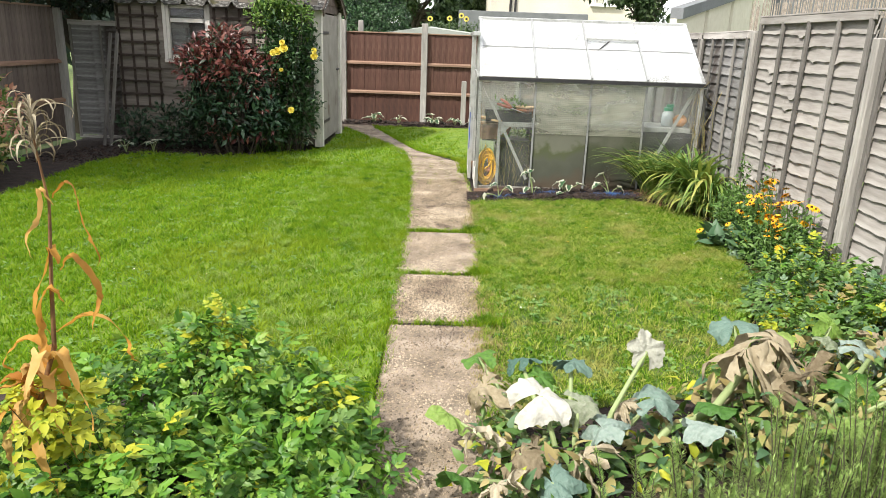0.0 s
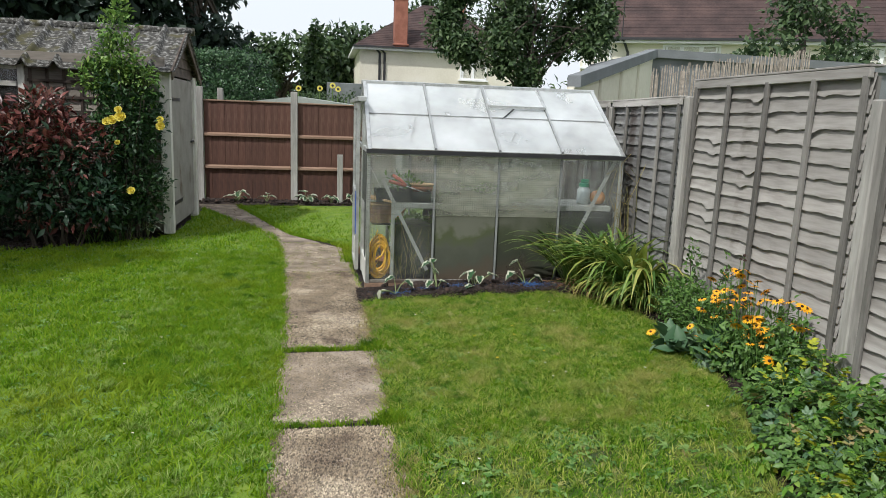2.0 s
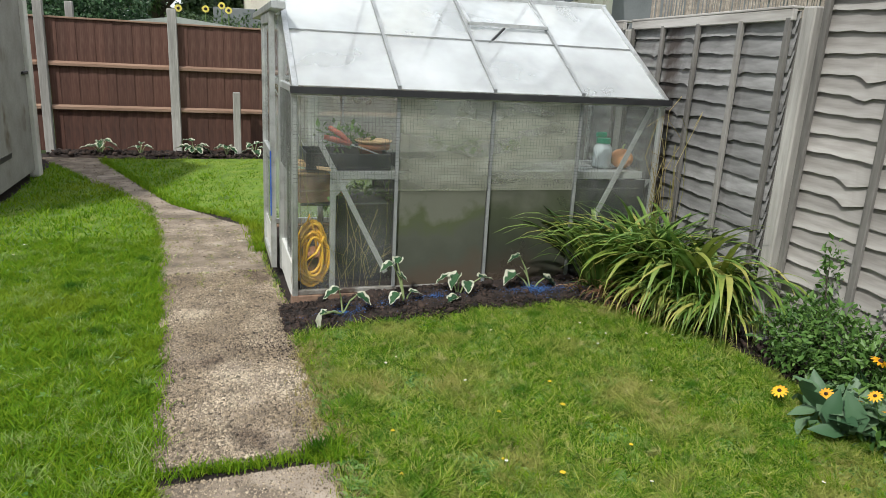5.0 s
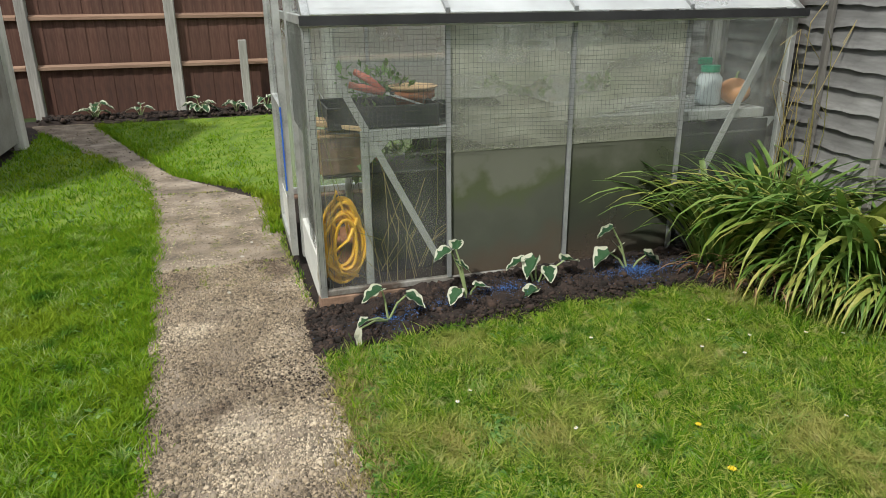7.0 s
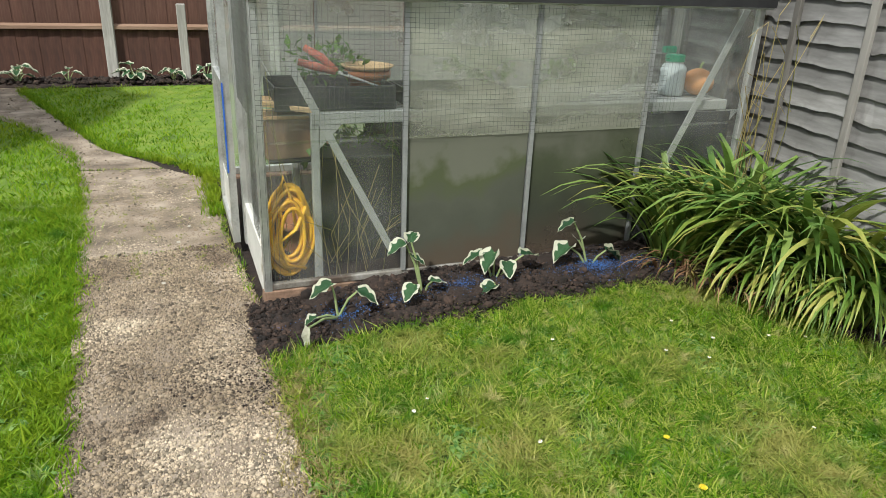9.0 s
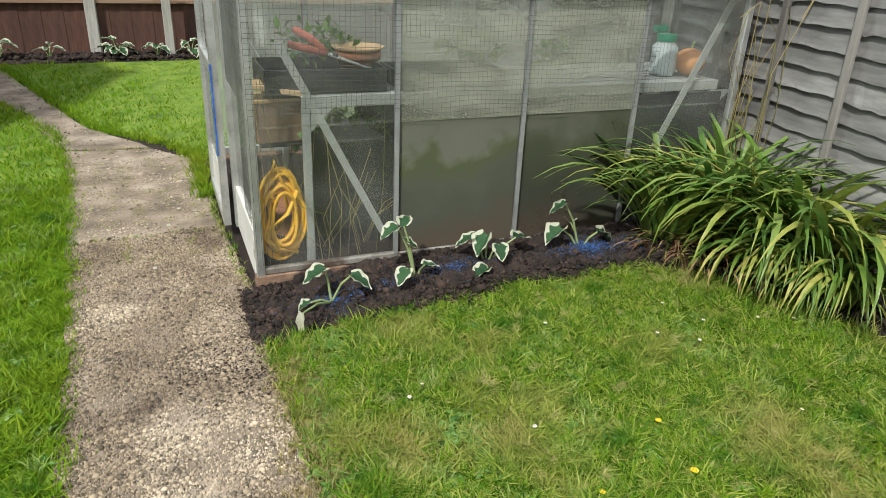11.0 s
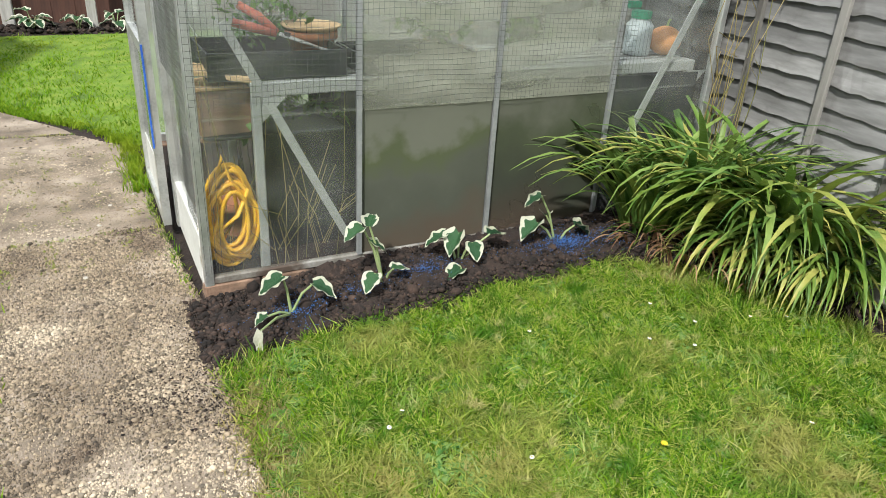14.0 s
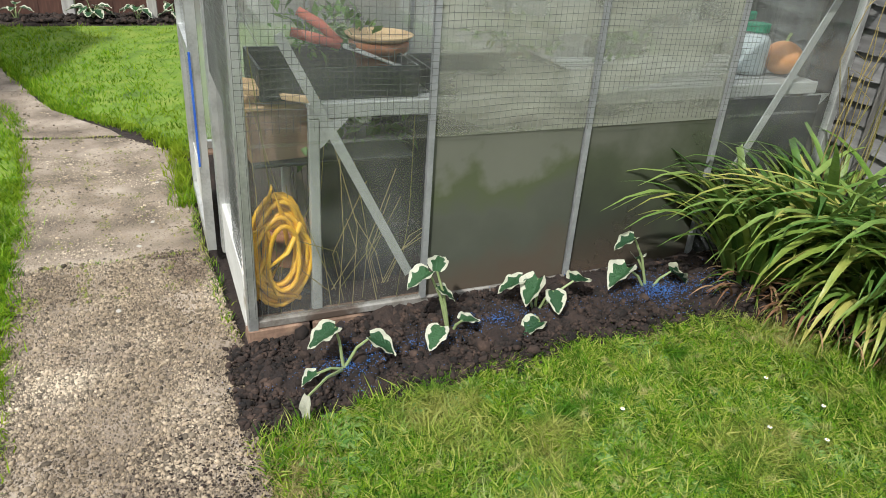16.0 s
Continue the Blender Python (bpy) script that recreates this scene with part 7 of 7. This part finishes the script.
bush("marrow_litter", "shrivelled brown and green leaves under the marrows", [(-.25, 2.25, .10, .34, .4, .12), (.85, 2.6, .16, .45, .4, .2), (.3, 2.4, .08, .3, .3, .1), (1.3, 2.9, .2, .3, .4, .2)], 2200, .055, [(BROWNL, .34, 0), (YELLOWL, .08, 0), (MIDGREEN, .75, 0), (LUNGWORT, 1, 0)], Q, "vegetable", stems=26, stem_r=.006, aspect=.6, seg=3, droop=.6)
tagged(part("marrow_vine", Geo().tube([(.15, 2.35, .02), (.3, 2.42, .16), (.5, 2.5, .20), (.66, 2.6, .36)], [.018, .02, .02, .016], 8).tube([(.9, 2.4, .0), (1.0, 2.5, .2), (1.25, 2.7, .38)], [.016, .016, .012], 8), STALK, None, "", True), "thick pale green marrow vine above soil", "vegetable")


def corn_stalk():
    t = thing("maize_plant", "dead maize stalk with curled dry orange leaves and tassel", "plant", pose(-2.0, 1.75, 0))
    st = [(0, 0, -.03), (.01, 0, .4), (.14, 0, .75), (.15, .01, .95), (.17, .02, 1.2), (.15, .02, 1.38), (.15, .02, 1.48)]
    part("stem", Geo().tube(st, [.010, .009, .0075, .006, .0045, .003, .002], 7), BROWNSTEM, t, "", True)
    def ribbon(root, head, out, fall, w, seed):
        """A dry blade: out from the stem, bent over a shoulder, then hanging and twisting."""
        r = random.Random(seed)
        n, pts = 22, []
        for i in range(n + 1):
            u = i / n
            d = out * math.sin(min(u * 1.9, 1.57)) + .02 * math.sin(u * 9 + seed) * u + r.uniform(-.005, .005)
            z = .05 * math.sin(min(u * 6, 3.14)) - fall * max(0, u - .18) ** 1.2
            tw = (u - .2) * r.uniform(2.0, 3.4) * (1 if seed % 2 else -1)
            ww = w / 2 * min(1, u * 5 + .3) * min(1, (1 - u) * 2.5 + .05)
            ww *= r.uniform(.65, 1.15)
            sw = .03 * math.sin(u * 6 + seed * 1.7) * u
            pts += [(d - math.sin(tw) * ww * .6, sw - math.cos(tw) * ww, z + .6 * ww), (d + .35 * ww, sw, z), (d + math.sin(tw) * ww * .6, sw + math.cos(tw) * ww, z + .6 * ww)]
        g = Geo().add(pts, [(i * 3 + j, i * 3 + j + 1, i * 3 + j + 4, i * 3 + j + 3) for i in range(n) for j in (0, 1)])
        part("leaf", g, CORNDRY, t, "", True, pose(*root, 0, 0, head))
    for k, (z, head, out, fall, w) in enumerate(((1.22, 10, .10, .26, .022), (1.20, 185, .07, .20, .026), (1.02, 170, .08, .30, .034), (1.0, 5, .10, .24, .03), (.80, 15, .22, .16, .03), (.90, 200, .09, .30, .036), (.70, -20, .12, .34, .042),
                                                 (.62, 150, .14, .30, .045), (.58, 230, .10, .34, .05), (.52, 300, .14, .36, .045), (.72, 175, .16, .10, .04), (.50, 60, .12, .32, .045), (.66, 100, .1, .3, .05), (.60, 200, .2, .2, .05), (.64, 170, .12, .26, .06), (.70, 250, .10, .30, .055), (.62, 320, .10, .3, .05), (.56, 185, .22, .24, .06), (.50, 210, .16, .34, .055), (.68, 120, .12, .2, .05))):
        ribbon((.02 + .17 * min(1, max(0, (z - .4) / .5)), 0, z), head, out, fall, w, k)
    for k in range(34):
        a = k * 2.4
        ob = part("tassel_branch", strap(60 + k, 230 + 14 * (k % 4), DRYMARROW, .10, .3, 9), None, t)
        ob.matrix_basis = pose(.15, .02, 1.32 + .0045 * k, 0, 0, math.degrees(a)) @ Matrix.Diagonal((.09 + .05 * (k % 3), .07, .10 + .04 * (k % 4), 1))
    return t


corn_stalk()

# rudbeckia
PETALGOLD = surface("golden_petal", [(0.70, 0.28, 0.004), (0.80, 0.42, 0.008)], 14, 70, 0.5, 0.1, vary=0.12)
CONE = surface("dark_flower_cone", [(0.015, 0.008, 0.005), (0.04, 0.02, 0.012)], 40, 90, 0.9, 0.4)


def rudbeckia():
    t = thing("rudbeckia", "clump of golden rudbeckia with dark cones by the fence", "flower")
    g = Geo()
    for k in range(12):
        a = 6.283 * k / 12
        c, s = math.cos(a), math.sin(a)
        def at(q, w, z):
            return (c * q - s * w, s * q + c * w, z)
        g.add([at(.008, -.004, 0), at(.024, -.0075, .003), at(.040, -.004, -.004), at(.044, 0, -.006), at(.040, .004, -.004), at(.024, .0075, .003), at(.008, .004, 0), at(.024, 0, .001)],
              [(0, 1, 7), (1, 2, 3, 7), (7, 3, 4, 5), (0, 7, 6), (6, 7, 5)])
    petals = g.mesh("flower", PETALGOLD, True)
    cone = Geo().lathe([(.011, -.002), (.0105, .006), (.006, .012), (.0005, .013)], sides=9).mesh("cone", CONE, True)
    r = random.Random(8)
    spots = [(1.58, 5.89, .14), (1.66, 5.72, .20), (1.68, 5.6, .22), (1.70, 5.45, .24), (1.72, 5.35, .18), (1.66, 5.5, .30), (1.74, 5.25, .22)]
    while len(spots) < 96:
        u = r.random()
        spots.append((r.uniform(1.72, 2.05), r.uniform(4.78, 5.62), r.uniform(.30, .74) - .1 * u))
    stems = Geo()
    for x, y, z in spots:
        zz = float(rise(x))
        rx_, ry_ = x + r.uniform(-.05, .1), y + r.uniform(-.08, .08)
        stems.tube([(rx_, ry_, zz - .02), ((x + rx_) / 2, (y + ry_) / 2, z * .6), (x, y, z)], .0022, 4)
        ob = part("flower", petals, None, t)
        ob.matrix_basis = pose(x, y, z, r.uniform(-5, 50), r.uniform(-45, 15), r.uniform(0, 360))
        s = r.uniform(.6, .95)
        ob.scale = (s, s, s)
        part("cone", cone, None, ob)
    for k in range(8):
        x, y, z = r.uniform(1.85, 2.06), r.uniform(4.8, 5.6), r.uniform(.6, .85)
        stems.tube([(x, y, 0), (x + .01, y, z)], .002, 4)
        part("seed_head", cone, None, t, m=pose(x + .01, y, z))
    tagged(part("stem", stems, MIDGREEN, t), kind="stuff")
    q = np.random.RandomState(5)
    P, d = cloud([(1.88, 5.2, .25, .2, .42, .24), (1.78, 5.4, .15, .16, .3, .14), (1.95, 4.95, .35, .14, .22, .28)], 2200, q, .2)
    L = .055 * q.uniform(.5, 1.3, len(P))
    part("leaves", scatter_leaves("leaves", P, unit(len(P), q, .3) + d * .4, d + unit(len(P), q) * .4 + [0, 0, 1.0], L, L * .38, MIDGREEN, "ovate", 3, .3), None, t)


rudbeckia()


def rose_bloom(x, y, z, s):
    t = thing("rose_bloom", "open soft yellow rose bloom on the climber", "flower", pose(x, y, z, 62, 0, 0) @ Matrix.Diagonal((s, s, s, 1)), "yellow rose blooms")
    g = Geo()
    r = random.Random(int(x * -100))
    for ring, (n, rad, tilt) in enumerate(((7, .055, 15), (6, .042, 40), (5, .028, 65))):
        for k in range(n):
            m = pose(0, 0, .004 * ring, 0, 0, 360 * k / n + 25 * ring) @ pose(0, 0, 0, 0, -tilt)
            g.add([m @ Vector(p) for p in ((.004, -.01, 0), (rad * .6, -rad * .45, .004), (rad, -rad * .25, .0), (rad * 1.02, rad * .25, 0), (rad * .6, rad * .45, .004), (.004, .01, 0), (rad * .6, 0, -.006))],
                  [(0, 1, 6), (1, 2, 6), (2, 3, 6), (3, 4, 6), (4, 5, 6), (5, 0, 6)])
    part("petals", g, LEMON, t)
    part("stalk", Geo().tube([(0, 0, 0), (0, .05, -.08), (0, .12, -.15)], .003, 5), STEM, t)


LEMON = foliage("lemon_petal", [(0.72, 0.60, 0.06), (0.78, 0.68, 0.16)], 0.5, 0.3)
for x, y, z, s in ((-3.14, 9.90, 1.45, 1.1), (-3.05, 9.90, 1.49, 1.15), (-3.20, 9.90, 1.43, .9), (-3.07, 9.90, 1.57, .8), (-2.69, 10.22, 1.39, 1.0), (-2.69, 10.22, 1.47, .8), (-2.97, 9.90, .65, .9), (-3.1, 9.92, 1.2, .6)):
    rose_bloom(x, y, z, s)
for x, z in ((-.85, 2.20), (-.55, 2.28), (-.42, 2.20), (-1.35, 2.18)):
    t = thing("sunflower", "yellow sunflower standing beyond the back fence", "flower", pose(x, 18.8, 0), "sunflowers")
    part("stem", Geo().tube([(0, 0, 0), (0, 0, z)], .012, 5), STEM, t)
    g = Geo()
    for k in range(16):
        m = pose(0, -.02, z, 80, 0, 0) @ pose(0, 0, 0, 0, 0, 22.5 * k)
        g.add([m @ Vector(p) for p in ((.03, -.015, 0), (.06, -.012, 0), (.075, 0, 0), (.06, .012, 0), (.03, .015, 0))], [(0, 1, 2, 3, 4)])
    part("petals", g, LEMON, t)
    part("disc", Geo().lathe([(.025, 0), (.02, .01), (.001, .014)], (0, 0, 0), 10).mesh("disc", CONE), CONE, t, m=pose(0, -.03, z, 80))

# ---- inside the greenhouse ----
JARGREY = surface("cloudy_jar", [(0.42, 0.48, 0.50), (0.55, 0.60, 0.60)], 6, 60, 0.3, 0.05)
LIDGREEN = surface("green_lid", [(0.02, 0.22, 0.12), (0.04, 0.32, 0.18)], 6, 60, 0.4, 0.05)
SQUASHSKIN = surface("orange_squash_skin", [(0.48, 0.20, 0.07), (0.62, 0.32, 0.14)], 10, 60, 0.5, 0.1)
def staging():
    t = thing("greenhouse_bench", "aluminium greenhouse bench with slatted top and gussets", "bench", pose(0, 0, 0))
    xa, xb, ya, yb, z = GX0 + .22, GX1 - .05, GY0 + .06, GY0 + .62, .79
    part("front_rail", Geo().box(xa, ya, z - .02, xb, ya + .02, z + .03, bev=.003), ALUPALE, t)
    part("back_rail", Geo().box(xa, yb - .02, z - .02, xb, yb, z + .03, bev=.003), ALUPALE, t)
    for k in range(7):
        y = ya + .03 + k * .075
        part("slat", Geo().box(xa, y, z + .01, xb, y + .055, z + .028), ALUPALE, t)
    for x in (xa, xb - .04):
        for y in (ya, yb - .03):
            part("leg", Geo().box(x, y, .06, x + .035, y + .03, z - .021, bev=.003), ALUPALE, t)
        part("gusset", Geo().add([(x + .036, ya + .002, z - .022), (x + .13, ya + .002, z - .022), (x + .036, ya + .002, z - .12), (x + .036, ya + .006, z - .022), (x + .13, ya + .006, z - .022), (x + .036, ya + .006, z - .12)], [(0, 2, 1), (3, 4, 5), (0, 1, 4, 3), (1, 2, 5, 4), (2, 0, 3, 5)]), ALUPALE, t)
    return t


WOODPALE = surface("sawn_pale_wood", [(0.42, 0.27, 0.14), (0.60, 0.43, 0.25)], 8, 60, 0.8, 0.2, stretch=(.2, 1, 1))
staging()
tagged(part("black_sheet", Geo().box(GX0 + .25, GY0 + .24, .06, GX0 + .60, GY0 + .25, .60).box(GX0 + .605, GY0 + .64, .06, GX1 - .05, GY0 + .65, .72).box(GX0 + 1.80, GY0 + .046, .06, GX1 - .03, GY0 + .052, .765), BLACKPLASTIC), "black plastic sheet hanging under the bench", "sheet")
tagged(part("greenhouse_floor", Geo().box(GX0 + .03, GY0 + .03, -.03, GX1 - .03, GY1 - .03, .055), SOIL), "bare soil floor inside the greenhouse", "soil", kind="structure")


def tray(x0, y0, x1, y1, z, h):
    g = Geo()
    for a in ((x0, y0, x1, y0 + .008), (x0, y1 - .008, x1, y1), (x0, y0 + .008, x0 + .008, y1 - .008), (x1 - .008, y0 + .008, x1, y1 - .008)):
        g.box(a[0], a[1], z, a[2], a[3], z + h)
    g.box(x0 + .008, y0 + .008, z, x1 - .008, y1 - .008, z + .01)
    return tagged(part("seed_tray", g, BLACKPLASTIC), "black plastic garden tray on the bench", "tray")


tray(GX0 + .08, GY0 + .10, GX0 + .60, GY0 + .44, .822, .10)
tray(GX0 + .66, GY0 + .09, GX0 + 1.17, GY0 + .40, .822, .075)


def shears():
    t = thing("garden_shears", "old garden shears with worn red wooden handles", "tool", pose(.04, 7.99, .955, 0, 10, -20))
    for s in (-1, 1):
        part("handle", Geo().tube([(-.20, .055 * s, .04 + .025 * s), (-.12, .045 * s, .025 + .015 * s), (-.04, .02 * s, 0)], [.015, .018, .013], 8), REDHANDLE, t, "worn red handle", True)
        part("blade", Geo().beam((-.03, .018 * s, 0), (.2, -.012 * s, -.03), .03, .004), ALU, t)
    part("pivot", Geo().lathe([(.012, -.01), (.012, .01), (.001, .011)], sides=10), DARKPAINT, t)


REDHANDLE = surface("worn_red_paint", [(0.34, 0.07, 0.045), (0.50, 0.14, 0.09)], 14, 60, 0.7, 0.2, dirt=((0.42, 0.34, 0.28), 12, 0.62))
shears()


def pot(x, y, z, r, h, label):
    t = thing("plant_pot", label, "pot", pose(x, y, z), "terracotta pots")
    part("body", Geo().lathe([(r * .7, 0), (r * .95, h * .75), (r * 1.08, h * .76), (r * 1.08, h), (r * .92, h), (r * .88, h * .5), (.001, h * .5)], sides=22), TERRACOTTA, t, "", True)
    return t


pot(.18, 8.14, .82, .10, .13, "terracotta pot on the greenhouse bench")
sau = thing("pot_saucer", "pale terracotta saucer lying on a pot", "saucer", pose(.18, 8.14, .952))
part("dish", Geo().lathe([(.001, 0), (.10, 0), (.125, .02), (.118, .022), (.095, .008), (.001, .008)], sides=26), WOODPALE, sau, "", True)
pot(-.16, 8.22, .06, .09, .16, "terracotta pot on the greenhouse floor")
pot(-.05, 8.15, .612, .07, .13, "terracotta pot on the lower shelf")
tagged(part("lower_shelf", Geo().box(GX0 + .05, GY0 + .11, .60, GX0 + .60, GY0 + .5, .612, bev=.003), BLACKPLASTIC), "thin shelf below the greenhouse bench", "shelf")
tagged(part("wood_offcut", Geo().box(-.14, -.05, 0, .12, .05, .022, bev=.003), WOODPALE, m=pose(-.22, 7.90, .83, 4, 8, -12)), "pale sawn wood offcut on the bench", "timber")
crate = thing("wooden_box", "small pale wooden box on the lower shelf", "box", pose(-.23, 7.93, .612, 0, 0, 6))
for bx0, bx1, by0, by1 in ((-.10, .10, -.035, -.022), (-.10, .10, .10, .113), (-.10, -.088, -.021, .099), (.088, .10, -.021, .099)):
    part("side", Geo().box(bx0, by0, 0, bx1, by1, .17, bev=.002), BROWNRAIL, crate)
part("lid", Geo().box(-.11, -.045, .171, .11, .12, .187, bev=.003), WOODPALE, crate, "pale worn lid")
jar = thing("storage_jar", "pale plastic jar with green lid on the bench", "jar", pose(1.80, 8.0, .822))
part("body", Geo().lathe([(.001, 0), (.062, 0), (.066, .02), (.066, .14), (.045, .165), (.045, .175)], sides=20), JARGREY, jar, "", True)
part("lid", Geo().lathe([(.05, .172), (.05, .205), (.001, .206)], sides=20), LIDGREEN, jar, "green lid")
sq = thing("squash", "ripe orange squash resting on the bench", "vegetable", pose(1.93, 7.95, .892))
g = Geo()
vs, fs = [], []
for i in range(13):
    th = math.pi * i / 12
    for k in range(24):
        a = 6.283 * k / 24
        rad = .078 * math.sin(th) * (1 + .03 * math.cos(8 * a)) + .0005
        vs.append((rad * math.cos(a), rad * math.sin(a), -.07 * math.cos(th)))
for i in range(12):
    for k in range(24):
        fs.append((i * 24 + k, i * 24 + (k + 1) % 24, (i + 1) * 24 + (k + 1) % 24, (i + 1) * 24 + k))
part("fruit", g.add(vs, fs), SQUASHSKIN, sq, "", True)
part("stalk", Geo().tube([(0, 0, .065), (.005, 0, .09), (.015, 0, .10)], [.008, .006, .007], 7), STALK, sq)
# watering can rose and bottle on the bench
bt = thing("spray_bottle", "green plastic spray bottle on the bench", "bottle", pose(1.86, 8.12, .822))
part("body", Geo().lathe([(.001, 0), (.04, 0), (.042, .1), (.03, .14), (.014, .17), (.014, .2)], sides=16), WINGLASS, bt, "", True)
part("spray_head", Geo().box(-.05, -.014, .2, .03, .014, .235, bev=.005), LIDGREEN, bt, "green spray head")
bush("pot_plants", "green seedlings growing on the greenhouse bench", [(.0, 8.2, .98, .22, .1, .09), (.75, 8.15, .95, .2, .12, .08), (1.2, 8.1, .92, .15, .1, .06)], 420, .045, [(MIDGREEN, 1, 0)], Q, "plant", stems=14, stem_r=.002)
bush("bench_weeds", "green leaves growing beneath the greenhouse bench", [(.12, 8.1, .62, .2, .1, .08), (-.15, 8.0, .66, .1, .08, .12)], 200, .05, [(MIDGREEN, 1, 0)], Q, "plant", stems=10, stem_r=.002)

hose = Geo()
r = random.Random(14)
pts = []
for k in range(15 * 22):
    a = 6.283 * k / 22
    lap = k / 22
    w, h = .078 + .026 * math.sin(lap * 2.3) + .008 * math.sin(lap * 7), .165 + .045 * math.sin(lap * 1.7 + 1)
    pts.append((w * math.cos(a) + .012 * math.sin(lap * 3.1), .03 * math.sin(lap * 1.9) + .018 * math.cos(a * .5 + lap), h * math.sin(a) * (1 if math.sin(a) < 0 else .95) + .012 * math.sin(lap * 4)))
hose.tube(pts, .0088, 7)
hose.tube([(-.07, -.02, -.02), (-.085, -.03, .10), (-.05, -.035, .13), (-.03, -.03, .06), (-.08, -.03, -.06), (-.09, -.02, -.16)], .0088, 7)
hose.tube([(.07, -.03, .12), (.02, -.04, .02), (-.06, -.04, -.04), (-.02, -.035, -.14), (.06, -.03, -.17)], .0088, 7)
hose.tube([(-.06, -.01, .12), (-.02, -.03, .26), (.01, -.02, .15), (.03, 0, .02), (-.05, -.03, -.1)], .0085, 7)
tagged(part("garden_hose", hose, YELLOWHOSE, None, "", True, pose(GX0 + .115, GY0 + .085, .30)), "coiled bright yellow hose hanging inside the glass", "hose")
straw = Geo()
for k in range(13):
    x, y = r.uniform(GX0 + .05, GX0 + .55), r.uniform(GY0 + .05, GY0 + .14)
    h = r.uniform(.4, 1.05)
    straw.tube([(x, y, .06), (x + r.uniform(-.05, .05), y, h * .5), (x + r.uniform(-.12, .12), y + r.uniform(0, .05), h)], .0016, 4)
for k in range(10):
    x = r.uniform(GX0 + .2, GX0 + .5)
    straw.tube([(x, GY0 + .06, .14), (x + r.uniform(-.1, .15), GY0 + .05, r.uniform(.2, .45)), (x + r.uniform(-.2, .25), GY0 + .05, r.uniform(.3, .5))], .0014, 4)
tagged(part("dry_stems", straw, STRAW), "dry straw-coloured stems inside the glass", "stems", kind="stuff")
vine = Geo()
for k in range(16):
    x, y, z = r.uniform(1.98, 2.16), r.uniform(7.55, 7.72), r.uniform(.35, .9)
    vine.tube([(x, y, z - .35), (x + r.uniform(-.04, .04), y - .02, z), (x + r.uniform(-.12, .12), y - r.uniform(0, .08), z + r.uniform(.15, .45)), (x + r.uniform(-.2, .1), y - .05, z + r.uniform(.1, .5))], .002, 4)
tagged(part("dry_vine", vine, STRAW), "dry pale vine stems on the greenhouse corner", "vine", kind="stuff")
